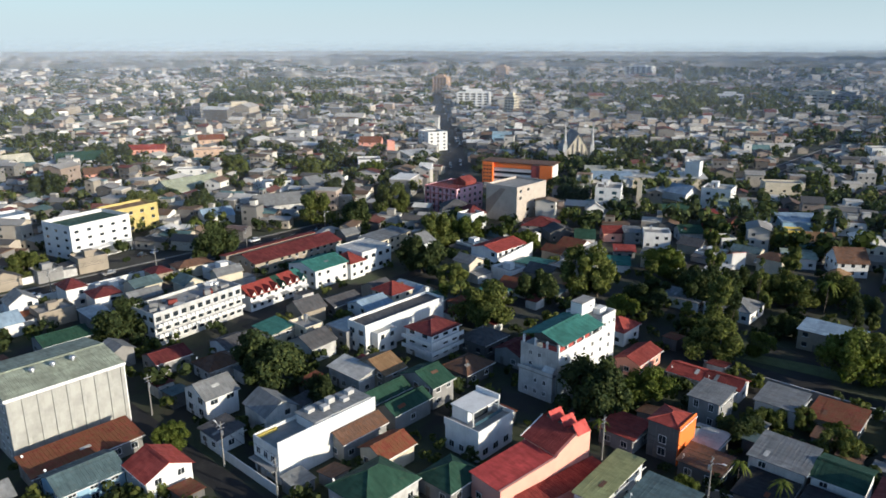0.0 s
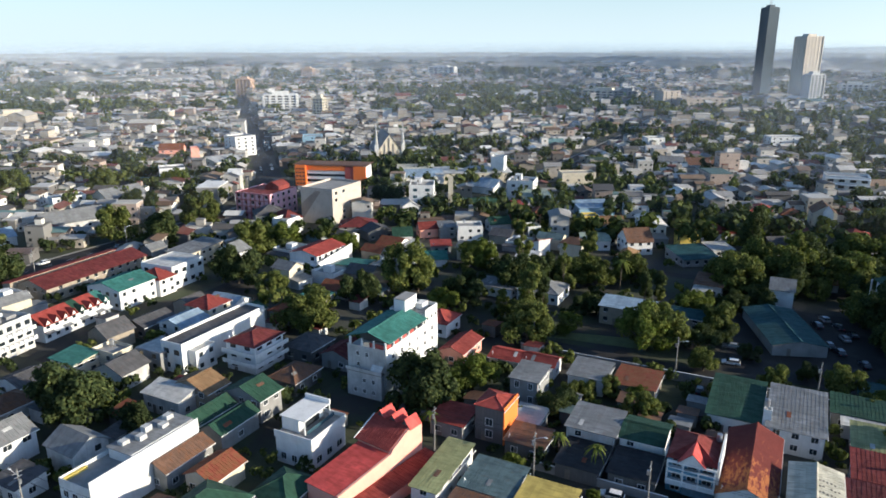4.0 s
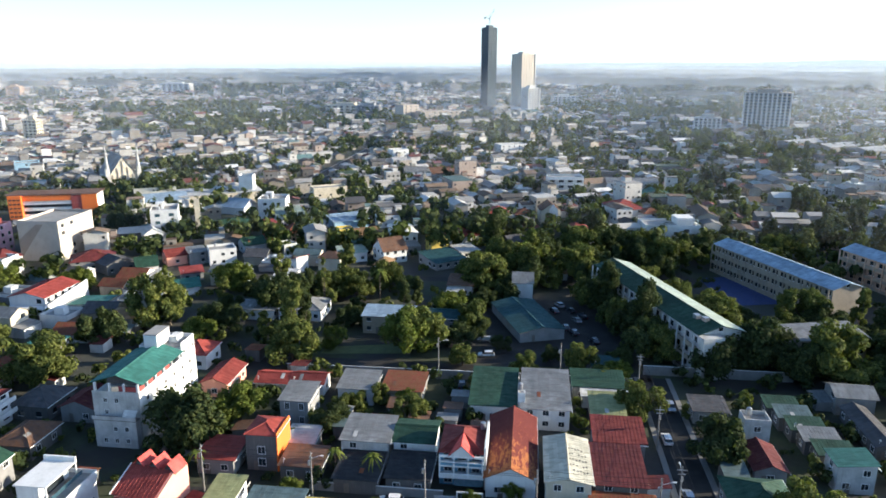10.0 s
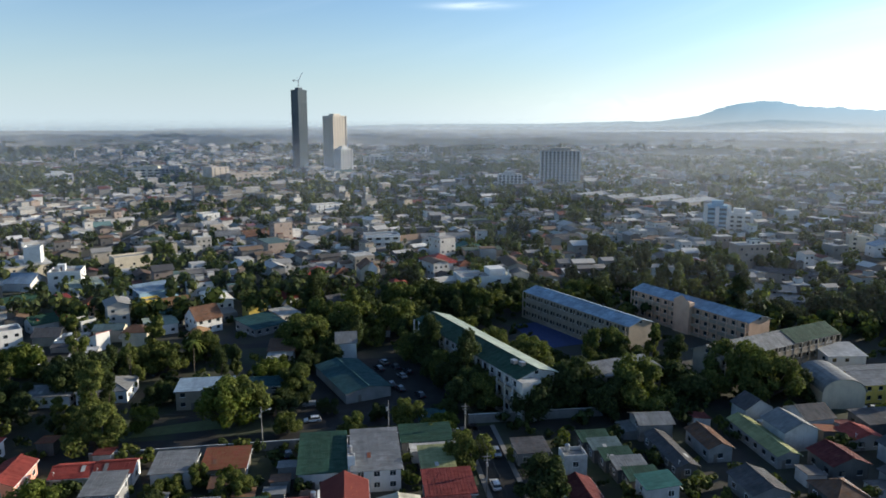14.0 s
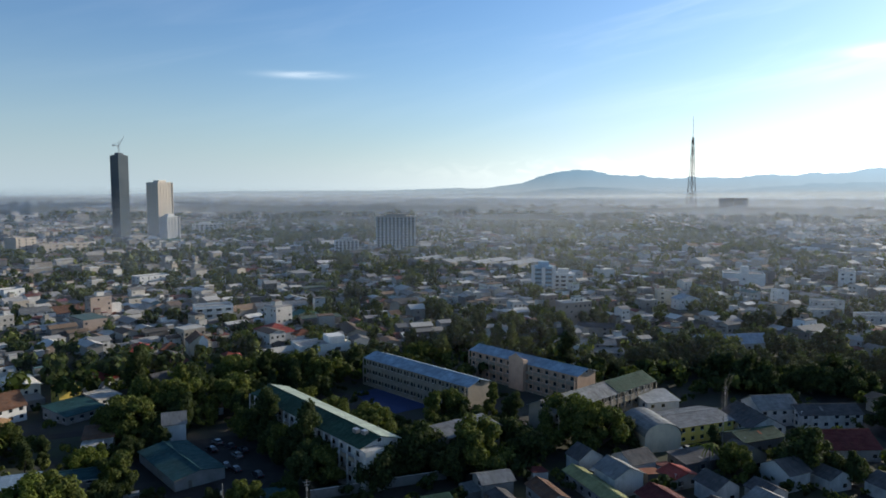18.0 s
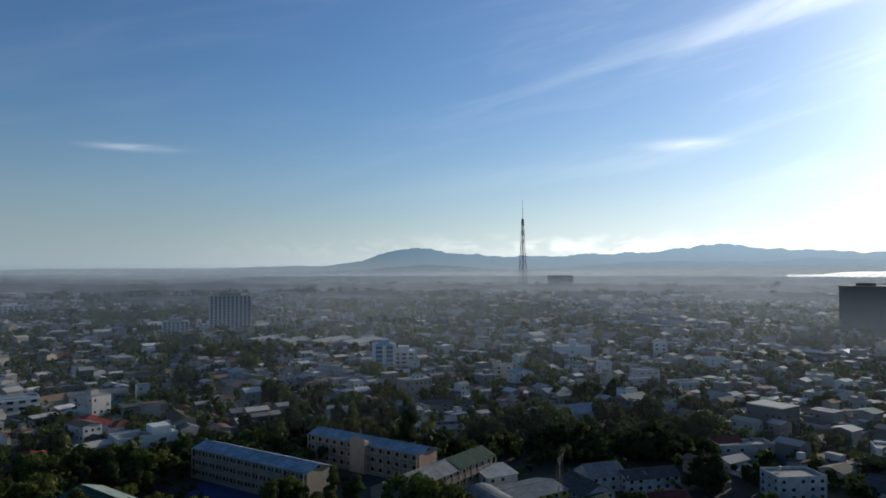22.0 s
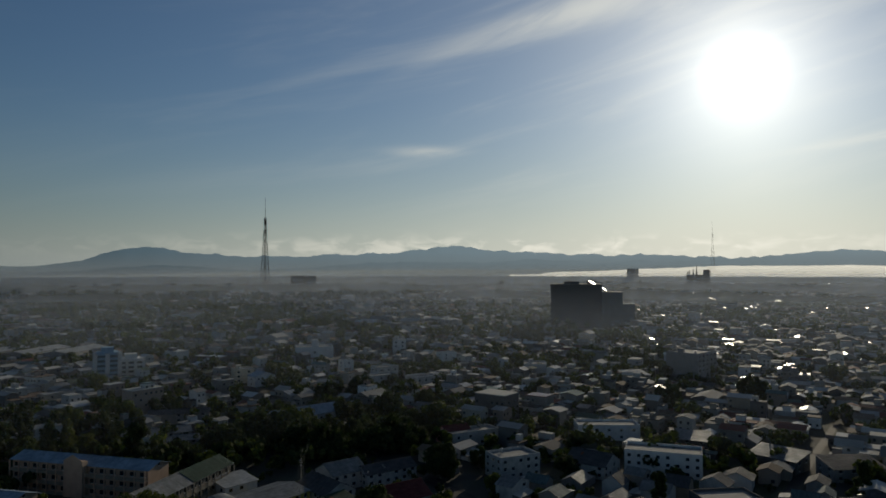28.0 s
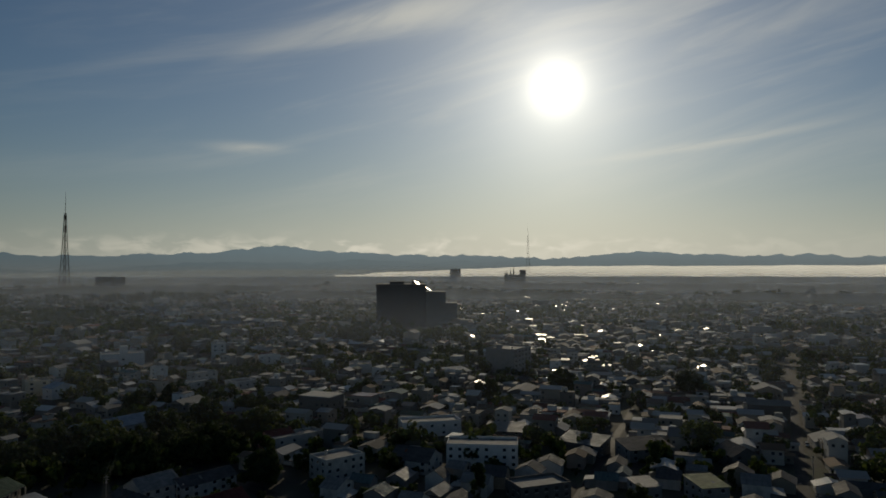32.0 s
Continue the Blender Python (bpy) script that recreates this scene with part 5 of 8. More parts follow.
def gable_row():
    """A row of narrow shop houses with steep little red gables."""
    for i in range(8):
        x = 113.4 + 2.95 * i
        col = "r_green" if i in (4,) else ("r_teal" if i == 7 else "r_bright")
        ob = thing("shop_house", x, 187.6 + 0.35 * i, 0, 6, "narrow white shop house with a steep %s gable" % {"r_green": "green", "r_teal": "teal"}.get(col, "red"), "house", "row of gabled shop houses")
        part("wall", Geo().box(-1.45, -5, 0, 1.45, 5, 4.9), "white", ob)
        part("front_gable", Geo().face((-0.95, -5.05, 4.9), (0.95, -5.05, 4.9), (0, -5.05, 6.5)), "white", ob)
        g = Geo()
        g.slab((-1.48, -5.3, 4.8), (2.96, 0, 0), (0, 5.3, 2.6), 0.1).slab((-1.48, 5.3, 4.8), (2.96, 0, 0), (0, -5.3, 2.6), 0.1)
        g.slab((-1.3, -5.6, 4.75), (0, 3.4, 0), (1.3, 0, 2.1), 0.1).slab((1.3, -5.6, 4.75), (0, 3.4, 0), (-1.3, 0, 2.1), 0.1)
        part("roof", g, col, ob)
        for z in (1.0, 3.8):
            put_window(ob, 0, -5, z, 0, 1.2, 1.3)
        part("awning", Geo().slab((-1.4, -6.4, 2.6), (2.8, 0, 0), (0, 1.4, 0.5), 0.08), "white" if i % 2 else "r_grey", ob)
    taken(123.5, 188.8, 25, 14)


gable_row()
house(146.5, 192.0, 15.0, 14.0, 6.6, "gable", "r_teal", "white", "white two-storey house with a pale teal roof", rise=1.8, rot=3)
house(157.5, 189.0, 7.0, 10.0, 6.0, "hip", "r_red", "white", "white house with a small red hipped roof", rot=3)
block(168.5, 193.0, 15.0, 14.0, 8.0, "white", "white office block with a pale ribbed roof", rot=3, roof="r_white", parapet=0.2, hut=False)
house(190.0, 204.0, 22.0, 10.0, 6.0, "shedS", "r_grey", "cream", "long pale building with a grey roof", rise=0.6, rot=8)
house(153.5, 219.5, 42.0, 14.0, 5.0, "gable", "r_maroon", "tan", "long shed with a dark red roof", rise=2.2, rot=4)
house(151.0, 227.6, 43.0, 3.6, 5.6, "shedN", "r_bright", "tan", "bright red lean-to roof along the shed", rise=0.6, rot=4, sides="")
block(131.0, 136.2, 31.0, 7.2, 7.6, "white", "long white building with a blank sunlit wall", storeys=2, sides="W", hut=False, roof="r_dgrey", parapet=0.7)
house(121.0, 134.0, 7.0, 8.0, 6.0, "flat", "r_white", "white", "white annexe with a flat sheet roof", parapet=0.15)
house(134.5, 152.0, 10.0, 9.0, 5.0, "gable", "r_blue", "white", "house with a blue sheet roof", rise=1.5)
house(146.0, 154.0, 9.0, 9.0, 6.0, "hip", "r_red", "cream", "house with a red hipped roof")
# Shade is put into the dark wall and roof colours.
house(132.0, 163.0, 11.0, 8.0, 4.0, "gable", "r_dgrey", "dark", "low house painted dark for the shade it stands in", rise=1.4)
house(150.0, 143.0, 9.0, 8.0, 4.0, "gable", "r_green", "grey", "low house with a green roof", rise=1.5)
house(158.0, 133.0, 9.0, 8.0, 4.0, "hip", "r_rust", "grey", "low house with a rusty hipped roof")
ob = block(108.0, 291.0, 26.0, 18.0, 12.4, "white", "four-storey white office building with a dark green roof", rot=12, roof="r_green", step=3.2, win=(1.7, 1.1), hut=False, parapet=1.4)
part("porch", Geo().box(-10, -13, 0, 10, -9, 0.3).box(-10, -13, 3.6, 10, -9, 3.9).box(-9.8, -12.8, 0.3, -9.4, -12.4, 3.6).box(9.4, -12.8, 0.3, 9.8, -12.4, 3.6), "white", ob, "white entrance porch")
block(134.0, 312.0, 22.0, 12.0, 10.5, "ochre", "ochre three-storey building behind the white offices", rot=10, roof="r_orange", hut=False)
block(88.0, 338.0, 24.0, 12.0, 9.0, "white", "white building with a blue roof band", rot=8, roof="r_blue", hut=False)
ob = house(208.5, 160.0, 18.0, 12.6, 6.2, "gable", "r_bright", "white", "white two-storey villa with a red hipped roof", rise=1.5, over=0.4, rot=0, win=(1.6, 1.5))
part("porch_roof", Geo().box(-12.0, -7.4, 3.1, -9.05, 6.0, 3.3), "white", ob)
for k in range(4):
    part("porch_column", Geo().box(-11.9, -0.15, 0, -11.6, 0.15, 3.1), "white", ob, at=pose(0, -7.0 + 4.2 * k, 0))
part("terrace_wall", Geo().hexa([(-12, -8.2, 0), (11, -8.2, 0), (11, -7.8, 0), (-12, -7.8, 0), (-12, -8.2, 4.2), (11, -8.2, 6.6), (11, -7.8, 6.6), (-12, -7.8, 4.2)]), "white", ob, "bright white terrace wall")
block(238.0, 199.0, 9.0, 8.0, 7.0, "white", "small white cube-shaped building", hut=False, skip=0.5)
ob = block(264.0, 232.0, 22.0, 20.0, 12.6, "rose", "rose-pink building with a dark red roof and red window bands", rot=4, roof="r_red", step=2.6, win=(1.5, 1.5), hut=False, parapet=0.3)
for k in range(8):
    part("red_band", Geo().box(-11.12, -0.2, 0, -11.0, 0.2, 12.6), "red_wall", ob, at=pose(0, -9.2 + 2.6 * k, 0))
for k in range(4):
    part("red_course", Geo().box(-11.1, -9.9, 2.9 + 3.15 * k, -11.0, 9.9, 3.2 + 3.15 * k), "red_wall", ob)
part("roof_gable", wall_geo("gable", 9, 8, 2.0, 2.0), "r_red", ob, at=pose(5, -3, 12.6))
ob = block(272.5, 199.2, 25.0, 17.6, 16.0, "sand", "blank tan and brown concrete building", rot=2, sides="S", hut=False, skip=0.75)
part("brown_panel", Geo().face((-12.55, 8.7, 1.0), (-12.55, 8.7, 9.0), (-12.55, 0.5, 15.6), (-12.55, -2.5, 15.6)), "brownpanel", ob)


def orange_building():
    ob = thing("orange_building", 335.5, 242.5, 0, 18, "wide shop building with a bright orange frame and a grey roof", "building")
    w, d, h = 13.0, 41.0, 13.6
    part("wall", Geo().box(-w / 2, -d / 2, 0, w / 2, d / 2, h), "white", ob)
    part("stair_bay", Geo().box(-w / 2 - 2.2, d / 2 - 6.0, 2.6, -w / 2, d / 2 + 0.3, h + 0.8), "orange", ob, "bright orange stair bay with slots")
    part("fascia", Geo().box(-w / 2 - 0.6, -d / 2 + 12, h - 2.2, -w / 2, d / 2 - 6.0, h + 0.6), "orange", ob, "orange fascia")
    part("end_bay", Geo().box(-w / 2 - 0.9, -d / 2 - 0.3, 2.0, -w / 2, -d / 2 + 7, h + 0.6), "orange", ob, "orange end bay")
    part("dark_panel", Geo().box(-w / 2 - 0.7, -d / 2 + 7, 4, -w / 2, -d / 2 + 12, h + 0.3), "red_wall", ob)
    part("roof", Geo().box(-w / 2 - 1, -d / 2 - 1, h + 0.82, w / 2 + 1, d / 2 + 2, h + 1.2), "r_brown", ob)
    for k in range(3):
        part("window_band", Geo().box(-w / 2 - 0.12, -d / 2 + 12.2, 1.6 + 3.2 * k, -w / 2 - 0.02, d / 2 - 6.2, 3.0 + 3.2 * k), "glass", ob)
        part("ledge", Geo().box(-w / 2 - 0.7, -d / 2 + 12.2, 3.1 + 3.2 * k, -w / 2 - 0.02, d / 2 - 6.2, 3.6 + 3.2 * k), "white", ob)
    for k in range(5):
        for j in range(3):
            part("slot", Geo().box(-0.1, -0.6, 0, 0, 0.6, 0.7), "glass", ob, at=pose(-w / 2 - 2.2, d / 2 - 4.7 + 1.9 * j, 3.6 + 2.1 * k))
    taken(343, 241.5, 27, 50)


orange_building()


def church():
    """A steep gabled church front between two spires."""
    ob = thing("church", 424.0, 262.0, 0, 43, "pale stone church with a steep gable and two slender spires", "church")
    part("nave", wall_geo("gable", 30, 17, 11.0, 12.0), "cream", ob)
    g, cap = roof_geo("gable", 30, 17, 11.0, 12.0, 0.6)
    part("roof", g, "r_grey", ob), part("ridge_cap", cap, "r_grey", ob)
    for k in range(5):
        part("buttress", Geo().box(-15.6, -6.3 + 3 * k, 0, -15, -5.6 + 3 * k, 20.5 - abs(k - 2) * 4.4), "sand", ob)
    for s in (-1, 1):
        sp = part("spire_tower", Geo().box(-16.4, s * 9.2 - 1.3, 0, -13.8, s * 9.2 + 1.3, 16), "old", ob)
        part("spire", Geo().tube((-15.1, s * 9.2, 16), (-15.1, s * 9.2, 31), 1.2, 0.1, k=8), "old", sp)
    part("rose_window", Geo().tube((-15.7, 0, 10), (-15.5, 0, 10), 1.4, k=16), "glass", ob)
    taken(428, 262, 34, 32)


church()
block(306.0, 168.0, 15.0, 12.0, 13.6, "white", "white apartment block with balconies", rot=25, win=(2.2, 1.5), pane="bluepane")
block(318.0, 158.0, 2.4, 2.4, 16.0, "cream", "slender cream stair tower beside flats", rot=25, hut=False, sides="", parapet=0.3)
block(352.0, 132.0, 14.0, 14.0, 11.0, "white", "white three-storey building with open galleries", rot=10)
block(398.0, 165.0, 8.0, 8.0, 15.0, "white", "white water tower block", rot=10, hut=False, sides="")
house(202.0, 41.0, 8.0, 15.0, 5.6, "shedW", "r_blue", "tan", "long pale house with a light blue roof among trees", rise=0.9)
house(206.0, 26.0, 8.0, 13.0, 4.6, "gable", "r_court", "grey", "low hall with a dark blue roof", rise=1.2, axis="y")
house(211.5, -1.0, 28.0, 14.0, 3.2, "gable", "r_court", "grey", "open shelter with a deep teal roof beside the car park", rise=1.2, sides="", rot=20)
house(212.0, 71.0, 12.0, 14.0, 3.8, "hip", "r_grey", "white", "pavilion with a pale hipped roof among trees", rise=2.2)
house(209.0, 86.0, 8.0, 13.0, 3.4, "shedW", "r_grey", "white", "long pale sheet roof among trees", rise=0.5)
house(178.0, -22.0, 6.0, 7.0, 3.0, "shedW", "r_court", "grey", "guard house with a dark teal roof", rise=0.5)

# ---- houses beyond the wooded garden ----
house(361.0, 15.0, 14.0, 11.0, 5.4, "hip", "r_bright", "white", "white house with a broad red hipped roof", rise=2.6, rot=8)
house(358.0, 1.5, 11.0, 10.0, 5.4, "hip", "r_rust", "white", "white house with a faded red hipped roof", rise=2.4, rot=8)
ob = house(364.0, -11.5, 13.0, 10.0, 7.0, "gable", "r_brown", "cream", "cream two-storey house with steep brown gables", rise=3.4, rot=8)
part("front_bay", wall_geo("gable", 4.0, 4.0, 8.0, 2.4), "white", ob, "white gabled front bay", at=pose(-7.2, -1.0, 0))
house(332.0, -26.0, 10.0, 12.0, 4.0, "hip", "r_bright", "grey", "low house with a bright red hipped roof", rise=2.0, rot=5)
house(381.0, -51.0, 19.0, 17.0, 6.0, "hip", "r_bright", "white", "large house with a wide red hipped roof", rise=3.6, rot=12)
house(372.0, -64.0, 9.0, 10.0, 5.0, "hip", "r_rust", "white", "house with a faded red hipped roof", rise=2.2, rot=12)
ob = block(333.0, -66.0, 15.0, 25.0, 7.4, "white", "white modern villa with a railed roof terrace", rot=6, storeys=2, step=6.0, win=(2.4, 1.5), hut=False, parapet=0.9)
part("roof_room", Geo().box(-3.0, -11.0, 7.4, 6.0, -3.0, 10.6), "white", ob)
for k in range(4):
    part("pergola_post", Geo().box(-6.6, -11.6 + 2.8 * k, 7.4, -6.2, -11.2 + 2.8 * k, 10.4), "white", ob)
part("pergola_beam", Geo().box(-6.7, -11.7, 10.4, -6.1, -2.5, 10.7), "white", ob)
ob = block(447.0, -23.0, 13.0, 22.0, 10.6, "white", "white three-storey building with open galleries", rot=4, storeys=3, step=3.6, win=(3.0, 1.8), hut=False)
for k in range(3):
    part("gallery_slab", Geo().box(-8.2, -11.0, 3.2 + 3.4 * k, -6.55, 11.0, 3.6 + 3.4 * k), "white", ob)
house(466.0, -66.0, 18.0, 32.0, 6.0, "gable", "r_grey", "white", "long pale hall with a grey roof", axis="y", rise=2.0, rot=4)

# ---- houses, halls and shops of the middle distance ----
house(254.1, 171.9, 12.0, 16.0, 4.5, "hip", "r_maroon", "grey", "low grey house with a maroon hipped roof", rot=31, sides="W", rise=3.0)
house(251.2, 160.9, 10.0, 11.1, 4.0, "gable", "r_dgrey", "dark", "dark house with a grey gabled roof", rot=56, sides="WN", rise=2.0)
house(249.9, 147.1, 10.0, 7.8, 4.0, "gable", "r_green", "white", "white house with a green sheet roof", rot=34, sides="W", axis="y")
house(294.4, 168.9, 8.0, 7.9, 5.5, "gable", "r_white", "white", "small white house with a white gabled roof", rot=39, sides="WN", rise=2.4)
house(264.6, 143.0, 8.0, 7.9, 4.0, "gable", "r_red", "pink", "pink house with a red sheet roof", rot=42, sides="WN", axis="y")
house(244.7, 126.0, 7.0, 7.8, 3.2, "shedW", "r_bright", "grey", "lean-to with a bright red sheet roof", rot=32, sides="WN")
house(228.6, 120.7, 8.0, 9.3, 3.0, "gable", "r_teal", "white", "low white house with a teal roof under trees", rot=34, sides="WN", axis="y")
house(267.7, 124.0, 9.0, 10.6, 6.0, "flat", None, "white", "white two-storey house with a roof deck", rot=31, sides="WN", tank=True)
house(267.2, 134.8, 8.0, 6.9, 5.0, "shedW", "r_grey", "grey", "grey house with a zinc lean-to roof", rot=37, sides="WN")
house(249.8, 109.2, 6.0, 8.3, 3.0, "shedW", "r_white", "grey", "shed with a pale sheet roof", rot=38, sides="WN")
house(317.0, 141.7, 12.0, 17.6, 4.0, "gable", "r_green", "grey", "long house with a dull green roof", rot=42, sides="WN", axis="y")
house(287.1, 118.7, 9.0, 9.5, 4.0, "gable", "r_green", "old", "house with a dark green sheet roof", rot=40, sides="WN", axis="y")
house(311.2, 119.3, 9.0, 5.0, 7.5, "shedW", "r_bright", "red_wall", "narrow red-walled house with a red roof", rot=35, sides="WN")
house(338.7, 119.7, 14.0, 14.4, 6.0, "shedW", "r_sun", "white", "white hall with a pale green sheet roof", rot=32, sides="WN", rise=2.2)
house(308.6, 106.8, 9.0, 10.7, 5.0, "hip", "r_rust", "peach", "peach house with a terracotta hipped roof", rot=46, sides="WN", rise=3.0)
house(328.0, 101.3, 8.0, 11.4, 5.0, "flat", None, "white", "white terrace house with a flat roof", rot=40, sides="WN", tank=True)
house(277.8, 99.8, 7.0, 6.1, 6.0, "flat", None, "old", "stained white house with stepped terraces", rot=49, sides="WN")
house(260.5, 89.2, 6.0, 5.4, 4.0, "shedE", "r_coral", "white", "small house with a coral-red awning roof", rot=51, sides="WN", rise=2.6)
house(330.7, 87.3, 11.0, 17.7, 6.0, "shedW", "r_blue", "blue", "pale blue house with a bright blue sheet roof", rot=37, sides="WN", rise=1.8)
house(308.1, 82.7, 7.0, 6.6, 6.0, "flat", None, "yellow", "ochre-yellow house front with a flat roof", rot=30, sides="WN")
house(309.7, 74.0, 8.0, 11.5, 4.5, "gable", "r_orange", "tan", "tan house with an orange-brown roof", rot=31, sides="WN", axis="y")
house(290.5, 69.2, 12.0, 7.4, 3.5, "shedW", "r_court", "grey", "low building with a dark teal roof", rot=45, sides="WN", rise=1.4)
house(278.3, 72.0, 8.0, 11.3, 4.0, "shedW", "r_sun", "white", "white house with a pale green sheet roof", rot=25, sides="WN")
house(280.6, 56.2, 11.0, 10.4, 5.5, "gable", "r_brown", "white", "white house with a steep brown gabled roof", rot=35, sides="WN", axis="y", rise=4.2)
house(294.6, 38.2, 8.0, 7.8, 6.0, "flat", None, "yellow", "cream and yellow two-storey house with a balcony", rot=27, sides="WN", tank=True)
house(314.4, 29.4, 10.0, 12.8, 4.0, "hip", "r_red", "white", "white house with a deep red hipped roof", rot=34, sides="WN", rise=2.8)
house(291.2, 25.6, 9.0, 8.9, 3.0, "shedW", "r_white", "old", "yard roofed with white sheets", rot=37, sides="WN")
house(276.7, 33.5, 14.0, 14.6, 3.0, "shedW", "r_court", "grey", "low hall with a dark blue sheet roof", rot=39, sides="WN")
house(306.6, 0.1, 13.0, 20.5, 3.5, "gable", "r_dgrey", "dark", "long dark house with a grey roof", rot=32, sides="WN", axis="y")
house(332.2, -23.2, 10.0, 9.4, 4.5, "hip", "r_red", "grey", "house with a small red hipped roof", rot=28, sides="WN", rise=2.4)
house(247.2, 216.3, 12.0, 13.5, 6.5, "hip", "r_dgrey", "cream", "cream house with a wide dark hipped roof", rot=48, sides="WN", rise=3.4)
house(244.2, 204.0, 12.0, 9.1, 6.5, "hip", "r_maroon", "white", "white house wing with a dark brown hipped roof", rot=72, sides="WN", rise=3.0)
house(377.7, 211.9, 16.0, 22.1, 8.0, "shedW", "r_cream", "cream", "cream hall with a pale flat-pitched roof", rot=31, sides="W", rise=1.0)
house(388.7, 178.9, 18.0, 45.9, 7.0, "shedW", "r_white", "cream", "long cream hall with a white low roof", rot=35, sides="WN", rise=1.4)
house(366.1, 200.9, 10.0, 24.6, 6.0, "shedW", "r_blue", "white", "long building with a pale blue roof", rot=38, sides="WN")
house(366.5, 159.1, 14.0, 17.6, 4.0, "gable", "r_blue", "white", "market hall with a pale blue sheet roof", rot=-9, sides="WS", axis="y")
house(405.4, 117.9, 10.0, 20.2, 8.0, "flat", None, "cream", "cream two-storey building with an open upper gallery", rot=32, sides="WN")
house(305.1, 341.4, 14.0, 14.4, 9.0, "flat", None, "white", "white three-storey house among trees", rot=51, sides="W", tank=True)
house(357.9, 376.1, 8.0, 5.4, 12.0, "flat", None, "pink", "slim pink and white town house", rot=49, sides="W")
house(382.4, 424.8, 14.0, 17.3, 6.0, "gable", "r_rust", "pink", "pink house with a pale rusty roof", rot=39, sides="WS", axis="y")
house(250.0, 320.7, 18.0, 22.6, 4.0, "gable", "r_grey", "cream", "long hall with a weathered grey roof", rot=84, sides="WN", axis="y")
house(412.8, 385.3, 18.0, 16.8, 14.0, "flat", None, "white", "tall white building beside the avenue", rot=70, sides="WN", win=(1.8, 1.4))
house(357.6, 349.0, 14.0, 20.2, 6.0, "shedW", "r_white", "cream", "cream shop building beside the avenue", rot=76, sides="WN")
house(479.8, 367.6, 14.0, 15.7, 8.0, "flat", None, "blue", "pale blue low office building", rot=34, sides="W")
house(758.2, 69.5, 24.0, 39.2, 9.0, "flat", None, "tan", "tan low building far off", rot=37, sides="WN")
house(238.5, 510.8, 14.0, 26.2, 7.0, "gable", "r_bright", "pink", "pink hall with a bright red roof", rot=55, sides="WS", axis="y", rise=2.6)
house(191.2, 510.6, 24.0, 30.4, 5.0, "gable", "r_green", "old", "covered court with a broad green roof", rot=76, sides="WN", axis="y", rise=4.5)
house(193.2, 367.4, 20.0, 33.3, 4.0, "gable", "r_sage", "old", "long hall with an olive sheet roof", rot=94, sides="WN", axis="y")
house(220.4, 412.8, 10.0, 20.1, 5.0, "flat", None, "white", "white flat-roofed house among low roofs", rot=54, sides="WS")
house(265.7, 470.9, 12.0, 20.5, 7.0, "flat", None, "peach", "peach two-storey building with a flat roof", rot=58, sides="W")
house(300.5, 526.5, 12.0, 20.0, 7.0, "gable", "r_rust", "peach", "peach house with a terracotta roof", rot=63, sides="W", axis="y")
house(279.1, 433.8, 10.0, 15.9, 6.0, "flat", None, "tan", "tan flat-roofed house among low roofs", rot=72, sides="WN")
house(204.0, 296.3, 16.0, 26.9, 4.0, "gable", "r_grey", "old", "long hall with a grey patched roof", rot=71, sides="WN", axis="y")
house(167.6, 295.7, 11.0, 13.9, 4.0, "gable", "r_blue", "white", "white house with a pale blue roof", rot=77, sides="WN", axis="y")
house(175.6, 444.5, 12.0, 15.6, 5.0, "gable", "r_brown", "pink", "pink house with a brown roof", rot=73, sides="WN", axis="y")
house(232.9, 650.9, 10.0, 8.6, 8.0, "flat", None, "white", "white town house above low roofs", rot=71, sides="W")
house(232.2, 338.2, 10.0, 16.0, 5.0, "flat", None, "white", "small white house set among trees", rot=68, sides="WN")
house(155.3, 528.8, 18.0, 20.0, 5.0, "gable", "r_cream", "white", "pale hall with a cream roof", rot=87, sides="WN", axis="y")
house(649.8, 16.3, 14.0, 26.4, 8.0, "flat", None, "white", "long white building with a blank sunlit wall", rot=28, sides="WN")
house(578.2, 107.4, 12.0, 13.9, 10.0, "flat", None, "white", "white row of narrow town houses", rot=34, sides="WN", win=(1.0, 1.6))
house(493.6, 79.8, 10.0, 15.6, 6.0, "gable", "r_grey", "white", "white house with a grey roof", rot=19, sides="WN", axis="y")
house(502.9, 61.3, 14.0, 21.3, 4.0, "gable", "r_brown", "old", "long low house with a brown roof", rot=31, sides="WN", axis="y")
house(498.8, -51.0, 11.0, 20.3, 7.0, "flat", None, "dark", "dark unfinished concrete house", rot=1, sides="WN")
house(431.7, -75.2, 10.0, 17.1, 5.0, "gable", "r_teal", "white", "white house with a pale teal gable", rot=14, sides="WN", rise=2.2)
house(278.5, -265.6, 14.0, 39.8, 4.0, "gable", "r_blue", "white", "long hall with a pale blue roof", rot=-12, sides="WN", axis="y", rise=3.4)
house(324.9, -304.7, 9.0, 16.3, 4.0, "shedW", "r_white", "grey", "house with a white sheet roof that catches the sun", rot=-11, sides="WN")
house(387.4, -328.2, 10.0, 15.8, 7.0, "gable", "r_blue", "white", "white house with a pale blue gable", rot=-8, sides="WN", rise=2.6)
house(370.0, -394.4, 8.0, 8.7, 11.0, "flat", None, "white", "narrow white three-storey house", rot=-15, sides="WN")
house(330.5, -392.5, 11.0, 16.8, 10.0, "flat", None, "old", "three-storey concrete house with open floors", rot=-18, sides="WN")
house(298.9, -391.9, 12.0, 15.2, 6.0, "flat", None, "white", "white flat-roofed house among low roofs", rot=-21, sides="WN")
